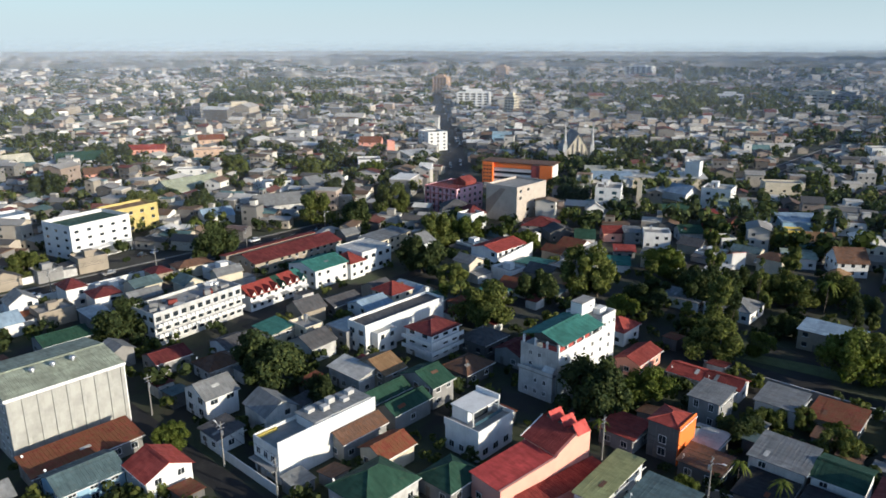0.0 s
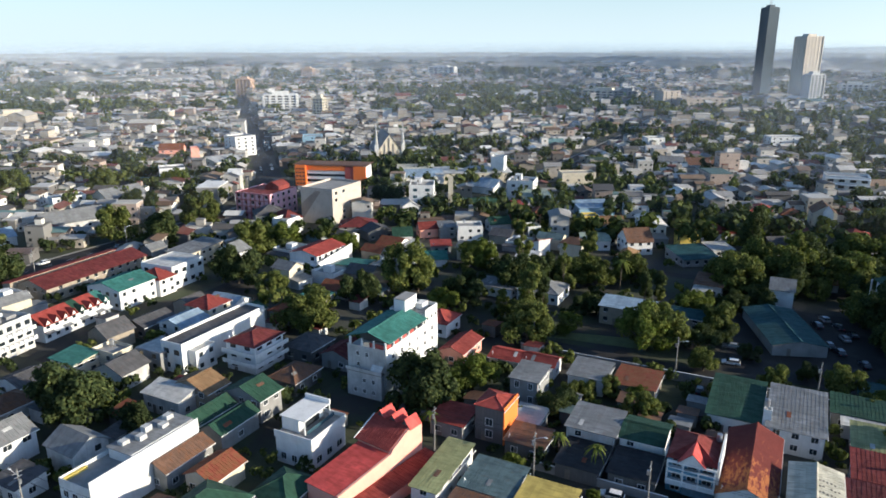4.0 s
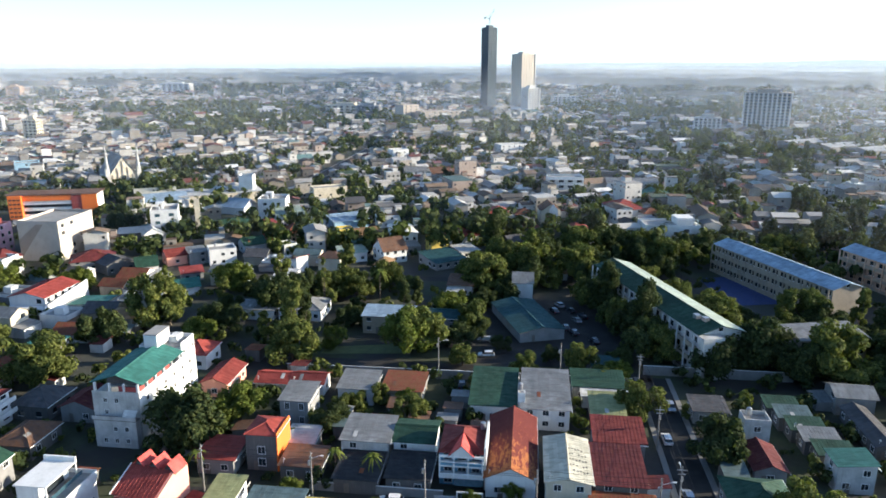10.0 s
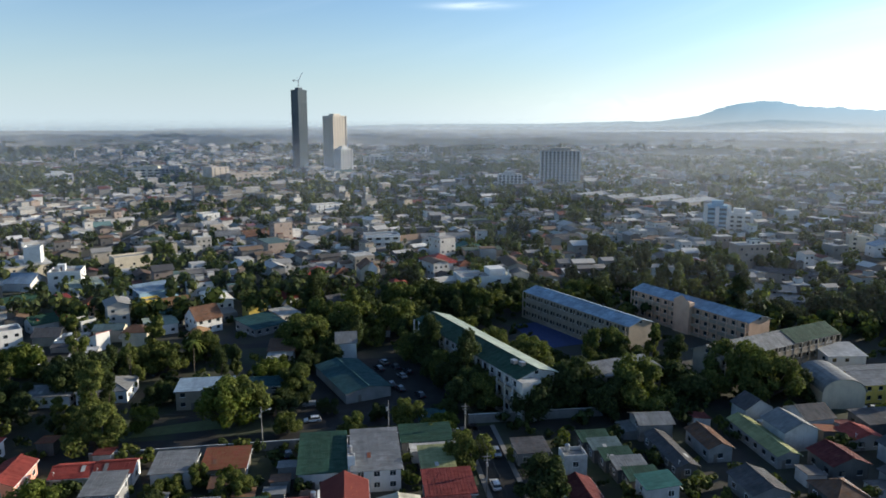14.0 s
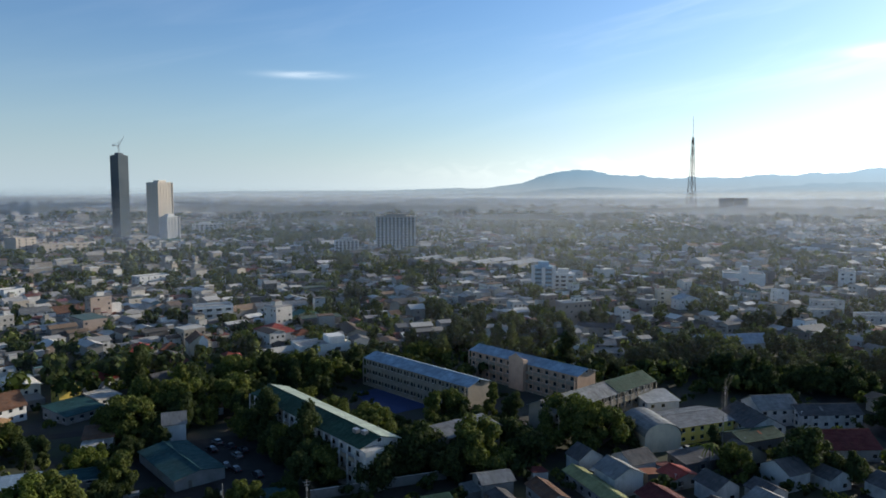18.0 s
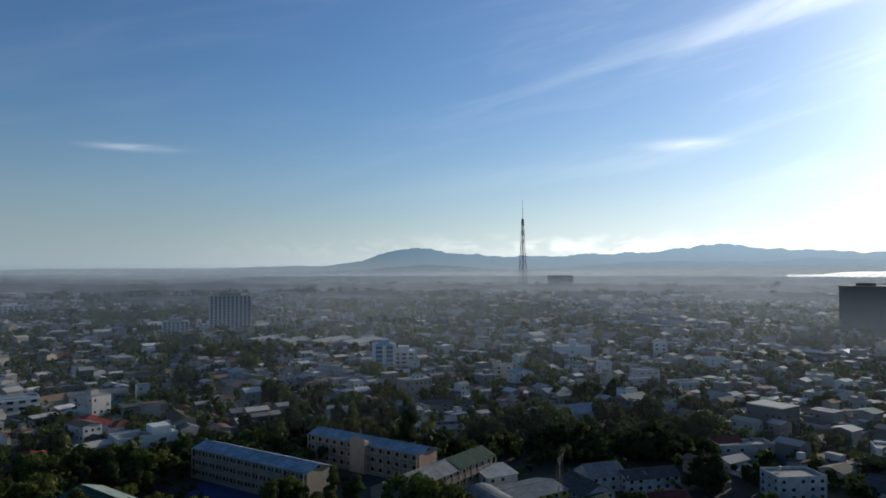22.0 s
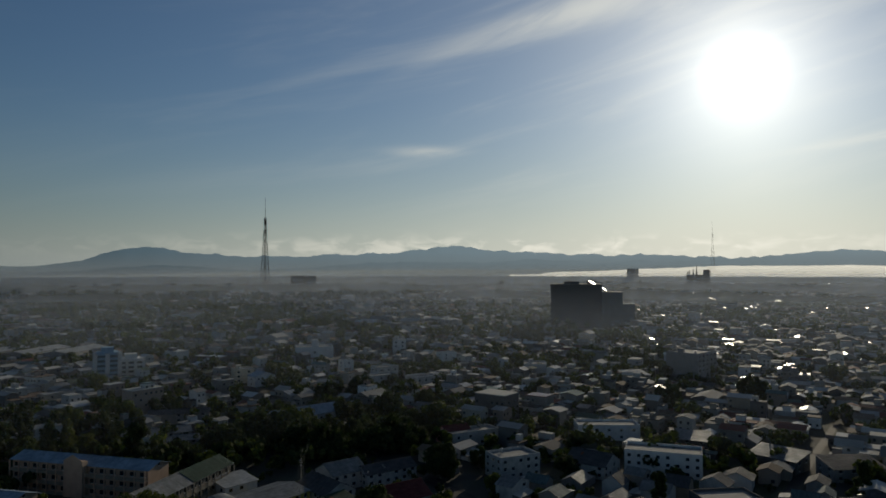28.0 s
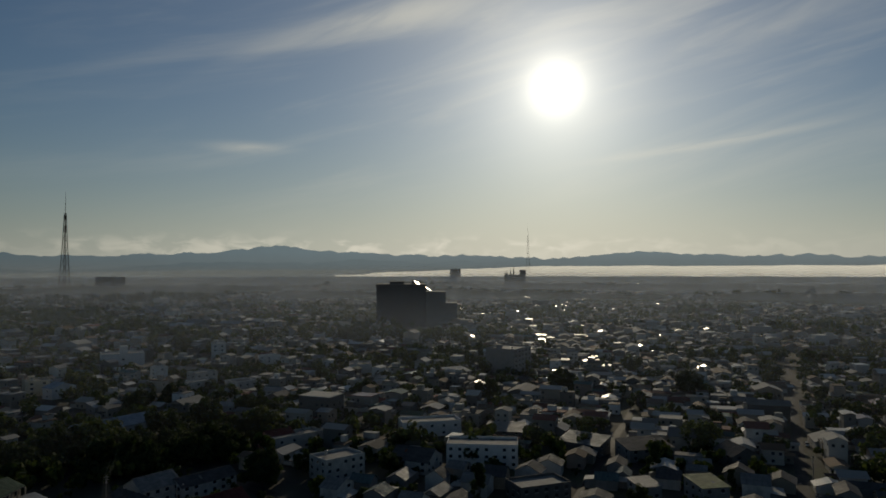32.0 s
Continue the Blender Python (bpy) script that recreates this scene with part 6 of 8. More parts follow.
house(174.0, -207.6, 9.0, 21.7, 5.0, "gable", "r_dgrey", "old", "long white row house with a dark roof", rot=-18, sides="WN", axis="y")
house(176.2, -177.8, 18.0, 12.6, 5.0, "gable", "r_dgrey", "old", "white gabled house with a dark grey roof", rot=-13, sides="WN")
house(184.1, -193.7, 12.0, 14.4, 6.0, "gable", "r_grey", "old", "weathered house with a zinc roof", rot=-14, sides="WN", axis="y")
house(204.4, -161.1, 10.0, 12.6, 6.0, "shedW", "r_white", "white", "small building with a white sheet roof", rot=-6, sides="WN")
house(186.7, -271.9, 12.0, 12.8, 5.0, "gable", "r_maroon", "pink", "pink house with a maroon roof", rot=-24, sides="WN", axis="y")
house(152.1, -189.8, 14.0, 15.1, 4.0, "gable", "r_maroon", "grey", "low house with a dull maroon roof", rot=-19, sides="WN", axis="y")
house(91.9, -279.8, 14.0, 28.8, 8.6, "flat", None, "white", "white two-storey flat-roofed house with a roof hut", rot=-74, sides="W", parapet=1.0)
house(132.9, -321.5, 13.0, 28.8, 6.4, "flat", None, "white", "white flat-roofed house whose parapet catches the sun", rot=-56, sides="WN")
house(337.6, -480.4, 10.0, 13.7, 11.0, "flat", None, "white", "white box-shaped building among low houses", rot=-23, sides="WN")
house(294.0, -392.0, 12.0, 20.4, 6.0, "flat", None, "old", "white flat-roofed workshop beside low houses", rot=-21, sides="WN")
house(179.0, -274.0, 10.0, 24.6, 6.0, "flat", None, "old", "long stained house with a flat roof", rot=-26, sides="WN")
house(138.8, -242.2, 12.0, 17.5, 8.0, "flat", None, "old", "white house with balconies and a cluttered roof", rot=-28, sides="WN", tank=True)
house(114.5, -262.9, 14.0, 16.7, 5.0, "gable", "r_dgrey", "old", "white house with a dark gabled roof", rot=-93, sides="WS", axis="y")
house(310.8, -365.4, 10.0, 21.3, 9.0, "flat", None, "old", "weathered three-storey house with balconies", rot=-18, sides="WN")
house(180.3, -487.4, 14.0, 17.6, 6.0, "shedW", "r_white", "grey", "low workshop with a pale roof", rot=-38, sides="WN")
house(95.4, -325.3, 12.0, 17.4, 4.5, "shedW", "r_grey", "dark", "long low house with a zinc roof", rot=-80, sides="WS")
house(56.1, -312.8, 12.0, 19.4, 5.0, "shedW", "r_grey", "dark", "house with a zinc roof that glints", rot=-106, sides="WS")
house(30.7, -313.0, 12.0, 20.6, 5.0, "shedW", "r_dgrey", "grey", "low house with a dark sheet roof", rot=-52, sides="WN")
house(5.1, -263.7, 12.0, 10.1, 6.0, "shedW", "r_lime", "grey", "house with a pale yellow sheet roof", rot=-57, sides="WN")
house(-5.7, -316.3, 14.0, 12.3, 5.0, "gable", "r_dgrey", "dark", "dark gabled house beside the street", rot=-59, sides="WN")
house(60.4, -246.2, 12.0, 19.6, 5.0, "flat", None, "dark", "low dark house with a railed roof deck", rot=-47, sides="WN")
house(25.4, -258.8, 9.0, 8.1, 5.0, "shedW", "r_grey", "grey", "small house with a zinc roof", rot=-52, sides="WN")

# ---- the school ----
def school_wing(x, y, length, depth, h, rot, roof, wall, label, storeys=3, gallery="S", roof2=None, rise=2.6):
    """A long school wing with open galleries on one side and a gabled sheet roof."""
    ob = thing("school_wing", x, y, 0, rot, label, "school", "school wings")
    part("wall", wall_geo("gable", length, depth, h, rise), wall, ob)
    g, cap = roof_geo("gable", length, depth, h, rise, 0.8)
    part("roof", g, roof, ob)
    part("ridge_cap", cap, roof, ob)
    if roof2:
        g = Geo()
        slope(g, (length * 0.1, -depth / 2 - 0.85, h - 0.05), (length * 0.42, 0, 0), (0, depth / 2 + 0.85, rise + 0.25))
        slope(g, (length * 0.1, depth / 2 + 0.85, h - 0.05), (length * 0.42, 0, 0), (0, -depth / 2 - 0.85, rise + 0.25))
        part("newer_roof", g, roof2, ob)
    fh = h / storeys
    for side in gallery:
        k = -1 if side == "S" else 1
        for s in range(storeys):
            z = s * fh
            b = part("gallery", Geo().box(-length / 2, min(k * depth / 2, k * (depth / 2 + 1.6)), z - 0.15, length / 2, max(k * depth / 2, k * (depth / 2 + 1.6)), z + 0.05).box(-length / 2, min(k * (depth / 2 + 1.5), k * (depth / 2 + 1.6)), z + 0.05, length / 2, max(k * (depth / 2 + 1.5), k * (depth / 2 + 1.6)), z + 1.0), "tan", ob)
        col = Geo().box(-0.2, -0.2, 0, 0.2, 0.2, h).mesh("column", wall)
        for i in range(int(length / 4) + 1):
            part("column", col, "", ob, at=pose(-length / 2 + 0.2 + i * (length - 0.4) / int(length / 4), k * (depth / 2 + 1.55), 0))
    windows_on(ob, length, depth, 0.1, storeys, 4.0, "SN", (2.4, 1.5), floor_h=fh)
    put_window(ob, -length / 2, 0, h + 0.2, -90, 1.2, 1.0)
    taken(x, y, length, depth + 3, rot)
    return ob


# Stained plaster dulls these white walls to put their shade in the colour.
ob = school_wing(212.0, -41.0, 66.0, 12.0, 12.0, 18.4, "r_green", "old", "long white school wing dulled for shade, with a dark green roof", gallery="N", rise=1.8)
part("end_block", Geo().box(-36.2, 0.6, 0, -33.05, 6.6, 11.6), "old", ob, "white stair block dulled for shade at the end of the wing")
# Pale sheet over the dark green slope paints sunlight on it.
part("white_verge", Geo().slab((-33.9, -6.9, 11.86), (67.6, 0, 0), (0, 6.95, 2.08), 0.12), "r_sun", ob, "roof slope painted pale for the sun on it")
for k in range(2):
    part("air_unit", Geo().box(-0.9, -0.7, 0, 0.9, 0.7, 1.1), "steel", ob, "grey rooftop air unit", at=pose(-28 + 2.6 * k, 1.5 + k, 13.3))
school_wing(256.0, -91.0, 60.0, 11.0, 11.0, 22.0, "r_blue", "tan", "long tan school wing with a pale blue roof", gallery="N", rise=1.7)
ob = school_wing(254.0, -136.5, 58.0, 11.0, 11.0, 20.0, "r_blue", "peach", "peach school wing with galleries and a blue-grey roof", gallery="N", rise=1.7)
part("stair_bay", Geo().box(-4, 5.5, 0, 4, 8.2, 12.5).face((-4.4, 8.21, 12.5), (0, 8.21, 15.0), (4.4, 8.21, 12.5)), "peach", ob, "peach stair bay with a gable")
school_wing(207.0, -137.0, 56.0, 11.0, 10.0, -70.0, "r_grey", "tan", "tan school wing with a half grey, half green roof", gallery="S", roof2="r_green")
house(192.0, -80.0, 9.0, 24.0, 8.6, "shedW", "r_grey", "tan", "school hall with a pale roof behind trees", rise=1.2, rot=15)
house(279.0, -173.0, 4.0, 4.0, 9.0, "flat", None, "white", "white water tower beside the school", parapet=0.3, sides="", tank=True)


def arched_hall(x, y, w, d, h, rot, label):
    ob = thing("arched_hall", x, y, 0, rot, label, "hall")
    part("wall", Geo().box(-w / 2, -d / 2, 0, w / 2, d / 2, h), "cream", ob)
    n = 12
    for s in (-1, 1):
        g = Geo().face(*[(s * w / 2, d / 2 * math.cos(math.pi * i / n), h + d * 0.32 * math.sin(math.pi * i / n)) for i in range(n + 1)][::s])
        part("arch_wall", g, "cream", ob)
    g = Geo()
    for i in range(n):
        a, b = math.pi * i / n, math.pi * (i + 1) / n
        p, q = (d / 2 * 1.04 * math.cos(a), h + d * 0.34 * math.sin(a)), (d / 2 * 1.04 * math.cos(b), h + d * 0.34 * math.sin(b))
        g.face((-w / 2 - 0.4, *p), (w / 2 + 0.4, *p), (w / 2 + 0.4, *q), (-w / 2 - 0.4, *q))
    part("roof", g, "r_grey", ob, "curved zinc roof")
    taken(x, y, w, d, rot)


arched_hall(181.0, -141.0, 16.0, 12.0, 5.0, -10, "hall with a curved zinc roof")
house(184.0, -159.0, 16.0, 22.0, 5.6, "gable", "r_grey", "yellow", "yellow workshop with a pale grey roof", axis="y", rise=1.4, rot=0)
# Dark wall colour holds the shade of this spot.
house(166.0, -168.0, 10.0, 16.0, 4.4, "gable", "r_green", "dark", "low building with walls painted dark for shade", axis="y", rise=1.6)
house(160.0, -140.0, 8.0, 12.0, 3.2, "shedW", "r_dgrey", "dark", "low building with a dark roof", rise=0.8)
house(152.0, -128.0, 7.0, 8.0, 3.2, "gable", "r_bright", "grey", "small house with a patched red roof", rise=1.2)
house(276.0, -233.0, 12.0, 18.0, 6.0, "gable", "r_grey", "white", "white hall with a pale roof", axis="y", rise=1.5, rot=6)
house(300.0, -192.0, 14.0, 30.0, 5.0, "gable", "r_grey", "grey", "long shed with a grey roof", axis="y", rise=1.6, rot=-28)
house(283.0, -187.0, 10.0, 26.0, 4.5, "gable", "r_grey", "grey", "long shed with a pale grey roof", axis="y", rise=1.4, rot=-28)
house(330.0, -225.0, 10.0, 30.0, 5.0, "gable", "r_dgrey", "grey", "long grey shed behind the school", axis="y", rise=1.6, rot=-40)

# ---- landmarks farther off ----
strips(1239, 72, 17, 18, 136, 45, "tower_dark", "bluepane", 40, "dark unfinished high-rise tower with a crane on top", "high_rise", (5, 5))
strips(1295, 14, 30, 28, 94, 36, "tower_pale", "tower_tan", 30, "tan residential high-rise tower", "high_rise", (5, 5))
strips(1126, 0, 20, 20, 42, 32, "white", "glass", 14, "white residential tower beside taller ones", "high_rise", (4, 4))


def crane(x, y, z):
    ob = thing("tower_crane", x, y, z, 20, "slender tower crane on the roof of the high-rise", "crane")
    g = Geo()
    for sx in (-0.8, 0.8):
        for sy in (-0.8, 0.8):
            g.tube((sx, sy, 0), (sx, sy, 14), 0.22, k=4)
    part("mast", g, "steel", ob)
    part("jib", Geo().tube((0, 0, 14), (0, -9, 30), 0.6, 0.3, k=4), "steel", ob)
    part("counter_jib", Geo().tube((0, 0, 14), (0, 9, 16), 0.8, k=4).box(-1, 7, 13.5, 1, 9.5, 16), "steel", ob)
    part("tie", Geo().tube((0, 0, 20), (0, -9, 30), 0.15, k=4).tube((0, 0, 20), (0, 9, 16), 0.15, k=4).tube((0, 0, 14), (0, 0, 20), 0.4, k=4), "steel", ob)


crane(1239, 72, 137.2)
block(990, 171, 26, 24, 23.0, "sand", "tan hotel block seen far off", rot=38, storeys=6, step=4.2, win=(2.4, 1.6))
block(985, 127, 22, 56, 15.0, "sand", "long tan building beside the hotel", rot=28, storeys=4, step=5.0, win=(3.0, 1.6))
strips(894, -279, 22, 50, 46, -17, "sand", "bluepane", 13, "grey slab of flats with upright pale piers", "apartment_slab", (3, 10), "white")
strips(842, -200, 16, 28, 20, -12, "old", "glass", 6, "small pale block of flats", "apartment_slab", (3, 6), "white")
strips(492, -276, 16, 16, 20, -28, "blue", "bluepane", 6, "office block with blue glass bands", "office_block", (2, 2), "white")
strips(497, -297, 16, 17, 13, -28, "white", "glass", 4, "lower white office wing", "office_block", (3, 3))
ob = block(459, -448, 22, 32, 11.5, "white", "white windowless cube-shaped hall", rot=-40, hut=False, sides="W", skip=0.7, storeys=2, step=7)
part("roof_tower", Geo().box(-3, -4, 11.5, 3, 2, 17.5), "white", ob)


def mall():
    """A huge block on the plain: a dark main hall, a paler lower wing and a slanting glazed edge that mirrors the sun."""
    ob = thing("mall", 405, -880, 0, -65.5, "huge dark shopping block with a slanting edge that glares", "building")
    part("wall", Geo().box(-28, -33, 0, 34, 33, 58), "dark", ob)
    part("parapet", Geo().box(-28.4, -33.4, 58, 34.4, 33.4, 60.5), "dark", ob)
    part("roof_house", Geo().box(-10, -4, 60.5, 14, 16, 64).box(4, -26, 60.5, 12, -14, 65), "dark", ob)
    part("side_wing", Geo().box(-10, -60, 0, 30, -33.5, 50), "grey", ob, "paler side wing")
    part("annexe", Geo().box(0, -76, 0, 30, -60, 34), "grey", ob)
    n = (SUN_DIR + Vector((-0.418, 0.908, 0.02)).normalized()).normalized()
    right, view = Vector((-0.908, -0.418, 0)), Vector((0.418, -0.908, 0))
    d = right * 22 - Vector((0, 0, 12))
    d -= view * (d.dot(n) / view.dot(n))
    lean = n.cross(d).normalized() * 6
    turn = Matrix.Rotation(radians(65.5), 3, "Z")
    part("glazed_edge", Geo().slab(turn @ (Vector((380, -872, 62)) - Vector((405, -880, 0))), turn @ d, turn @ lean, 0.4), "chrome", ob, "mirror-bright slanting edge")
    taken(405, -880, 120, 120)

mall()
strips(1020, 382, 18, 34, 13, 20, "white", "glass", 3, "white building with a red roof band", "office_block", (3, 6))
strips(680, 508, 12, 12, 22, 10, "cream", "glass", 7, "slim cream block above low roofs", "office_block", (3, 3))
strips(926, 843, 18, 24, 27, 20, "peach", "glass", 8, "pink office block beside the avenue", "office_block", (3, 4))
strips(708, 589, 18, 40, 22, 35, "white", "glass", 7, "white hospital block beside the avenue", "office_block", (3, 5))
strips(428, 687, 26, 34, 17, 66, "cream", "glass", 5, "cream office building above low houses", "office_block", (3, 5))
strips(400, 718, 20, 24, 15, 10, "grey", "glass", 5, "grey office building above low houses", "office_block", (5, 5))
strips(1380, 1060, 24, 24, 30, 20, "peach", "glass", 9, "salmon block far up the avenue", "office_block", (4, 4))
strips(240, 1700, 50, 60, 30, 20, "white", "glass", 6, "wide white building far off", "office_block", (5, 6))
strips(1760, 900, 30, 70, 26, 10, "white", "glass", 5, "wide white building far off", "office_block", (3, 5))
strips(1080, 280, 18, 60, 16, -8, "cream", "glass", 4, "long cream building above low houses", "office_block", (3, 6))
strips(1040, 235, 16, 34, 18, -8, "grey", "glass", 6, "dark grey office building", "office_block", (3, 5))
strips(1350, -60, 18, 40, 20, 10, "white", "glass", 5, "pale building beside the towers", "office_block", (3, 5))
block(151, -524, 24, 30, 20, "grey", "grey block in the haze", rot=-10)
block(410, -330, 14, 14, 9, "cream", "cream flat-roofed house among trees", rot=-30)
block(520, -420, 22, 18, 9, "tan", "tan flat-roofed building among houses", rot=-35)
block(420, -520, 20, 12, 14, "white", "white building with galleries", rot=-50)
block(250, -470, 20, 16, 10, "old", "pale box-shaped hall among low houses", rot=-60, skip=0.6)
for k in range(4):
    house(640 + 26 * k, -330 + 22 * k, 60, 24, 8, "gable", "r_white", "grey", "wide market hall with a white roof", rise=2.0, rot=-60, sides="", group="market halls")


def lattice_mast(x, y, h, base, label):
    """A guyed-looking lattice mast that tapers, with platforms and a needle."""
    ob = thing("lattice_mast", x, y, 0, 15, label, "mast")
    levels = [0, 0.1, 0.2, 0.3, 0.4, 0.5, 0.6, 0.7, 0.8]
    width = lambda k: base * (1 - k) ** 1.5 / 2 + 0.9
    legs = [(-1, -1), (1, -1), (1, 1), (-1, 1)]
    for a, b in zip(levels, levels[1:]):
        g, wa, wb = Geo(), width(a), width(b)
        for i, (sx, sy) in enumerate(legs):
            tx, ty = legs[(i + 1) % 4]
            g.tube((sx * wa, sy * wa, a * h), (sx * wb, sy * wb, b * h), 0.75, k=4)
            g.tube((sx * wa, sy * wa, a * h), (tx * wb, ty * wb, b * h), 0.24, k=4)
            g.tube((tx * wa, ty * wa, a * h), (sx * wb, sy * wb, b * h), 0.24, k=4)
            g.tube((sx * wb, sy * wb, b * h), (tx * wb, ty * wb, b * h), 0.35, k=4)
        part("lattice_stage", g, "black", ob)
    part("needle", Geo().tube((0, 0, h * 0.78), (0, 0, h), 0.7, 0.3, k=6), "black", ob)
    for k in (0.5,):
        part("platform", Geo().box(-width(k) - 0.8, -width(k) - 0.8, k * h, width(k) + 0.8, width(k) + 0.8, k * h + 0.8), "dark", ob)


lattice_mast(1612, -1376, 288, 22, "tall dark lattice radio mast on the hazy plain")
lattice_mast(1080, -4180, 352, 30, "very far lattice mast in the haze under the sun")


def far_castle():
    ob = thing("cathedral", 640, -2300, 0, 15, "far dark building with pointed towers in silhouette", "cathedral")
    part("hall", Geo().box(-30, -20, 0, 34, 20, 62), "dark", ob)
    part("block", Geo().box(-36, -15, 0, -16, 15, 79), "dark", ob)
    for x, h in ((4, 92), (14, 84), (26, 80), (32, 74)):
        part("spire", Geo().tube((x, 0, 55), (x, 0, h), 4, 0.3, k=6), "dark", ob)


far_castle()
block(1900, -1800, 70, 60, 56, "dark", "far dark block in the haze", storeys=6, step=12, win=(6, 3))
block(1150, -3100, 40, 40, 82, "dark", "far dark tower on the plain", storeys=8, step=10, win=(5, 4), hut=False)

# ---- trees ----
def leaf_card(g, p, n, size, rnd):
    """One folded leaf clump: a diamond with a crease."""
    n = n.normalized()
    u = n.orthogonal().normalized()
    u = (Matrix.Rotation(rnd.uniform(0, 6.283), 3, n) @ u).normalized()
    w = n.cross(u)
    a, b = size * rnd.uniform(0.7, 1.3), size * rnd.uniform(0.45, 0.8)
    g.face(tuple(p - u * a), tuple(p + w * b - n * b * 0.3), tuple(p + u * a), tuple(p - w * b - n * b * 0.3))


def crown_geo(kind, rnd, count, size):
    """A crown of radius about 1 whose foot is at z = 0: lobes of leaf clumps with gaps between."""
    g = Geo()
    lobes = []
    if kind == "broad":
        for k in range(30):
            a, r = rnd.uniform(0, 6.283), 0.86 * rnd.random() ** 0.6
            lobes.append((Vector((r * math.cos(a), r * math.sin(a), rnd.uniform(0.2, 1.25) * (1.05 - 0.5 * r * r))), rnd.uniform(0.18, 0.4)))
    elif kind == "tall":
        for k in range(28):
            a, z = rnd.uniform(0, 6.283), rnd.uniform(0.3, 2.5)
            r = rnd.uniform(0.1, 0.62) * (1.1 - 0.22 * z)
            lobes.append((Vector((r * math.cos(a), r * math.sin(a), z)), rnd.uniform(0.17, 0.36)))
    elif kind == "cone":
        for k in range(22):
            z = rnd.uniform(0.1, 3.0)
            a, r = rnd.uniform(0, 6.283), 0.75 * (1 - z / 3.3) * rnd.uniform(0.5, 1.1)
            lobes.append((Vector((r * math.cos(a), r * math.sin(a), z)), rnd.uniform(0.16, 0.34) * (1.15 - 0.25 * z)))
    for k in range(count):
        c, r = rnd.choice(lobes)
        d = Vector((rnd.gauss(0, 1), rnd.gauss(0, 1), rnd.gauss(0.15, 0.9))).normalized()
        p = c + d * r * (rnd.random() ** 0.5)
        out = (d + Vector((rnd.gauss(0, 0.5), rnd.gauss(0, 0.5), rnd.gauss(0.25, 0.5))))
        leaf_card(g, p, out, size, rnd)
    return g, lobes


def tree_template(kind, leaf, rnd, count, size, trunk_h, label):
    ob = thing("tree", 0, 0, -500, 0, label, "tree")
    g, lobes = crown_geo(kind, rnd, count, size)
    g.v = [(x, y, z + trunk_h) for x, y, z in g.v]
    part("crown", g, leaf, ob)
    t = Geo().tube((0, 0, -0.05), (0.02, 0.01, trunk_h * 0.6), 0.075, 0.055, k=8).tube((0.02, 0.01, trunk_h * 0.6), (0, 0.02, trunk_h + 0.5), 0.055, 0.025, k=8)
    for c, r in lobes[:9]:
        t.tube((0.01, 0.01, trunk_h * rnd.uniform(0.6, 1.0)), (c.x * 0.85, c.y * 0.85, c.z * 0.9 + trunk_h), 0.03, 0.01, k=5)
    part("trunk", t, "bark", ob)
    return ob


def palm_template(rnd):
    ob = thing("palm", 0, 0, -500, 0, "slender palm with drooping fronds", "palm")
    part("trunk", Geo().tube((0, 0, -0.02), (0.06, 0.02, 1.0), 0.035, 0.028, k=7).tube((0.06, 0.02, 1.0), (0.1, 0.0, 1.9), 0.028, 0.022, k=7), "bark", ob)
    for k in range(13):
        a, lift = 6.283 * k / 13 + rnd.uniform(-0.2, 0.2), rnd.uniform(0.1, 0.7)
        g, last = Geo(), None
        for i in range(5):
            s = i / 4
            r, z = 0.75 * s, 1.9 + lift * s * 0.6 - 0.75 * s * s
            c = Vector((0.1 + r * math.cos(a), r * math.sin(a), z))
            w = Vector((-math.sin(a), math.cos(a), -0.25)) * (0.11 * (1 - s) + 0.015)
            w2 = Vector((math.sin(a), -math.cos(a), -0.25)) * (0.11 * (1 - s) + 0.015)
            if last:
                g.face(tuple(last[0]), tuple(c), tuple(c + w), tuple(last[1])).face(tuple(last[0]), tuple(last[2]), tuple(c + w2), tuple(c))
            last = (c, c + w, c + w2)
        part("frond", g, "leaf_lime", ob)
    return ob


rnd = random.Random(11)
NEAR_TREES = [tree_template("broad", "leaf", rnd, 8200, 0.066, 0.25, "broad green tree with a dense uneven crown"),
              tree_template("broad", "leaf_dark", rnd, 8200, 0.066, 0.22, "broad dark green tree with a dense uneven crown"),
              tree_template("tall", "leaf", rnd, 8200, 0.066, 0.3, "tall green tree with a ragged crown"),
              tree_template("broad", "leaf_lime", rnd, 8000, 0.066, 0.25, "bright yellow-green tree in the sun"),
              tree_template("tall", "leaf_dark", rnd, 8200, 0.066, 0.25, "tall dark tree with a ragged crown"),
              tree_template("cone", "leaf", rnd, 8200, 0.066, 0.2, "tall conical tree with layered boughs")]
MID_TREES = [tree_template("broad", "leaf", rnd, 3000, 0.095, 0.25, "green street tree among the houses"),
             tree_template("broad", "leaf_dark", rnd, 3000, 0.095, 0.25, "dark green tree among the houses"),
             tree_template("tall", "leaf_dark", rnd, 3000, 0.095, 0.25, "tall dark tree among the houses"),
             tree_template("broad", "leaf_lime", rnd, 3000, 0.095, 0.25, "yellow-green tree among the houses")]
PALM = palm_template(rnd)
TREE_SPOTS = []


LOOSE = []


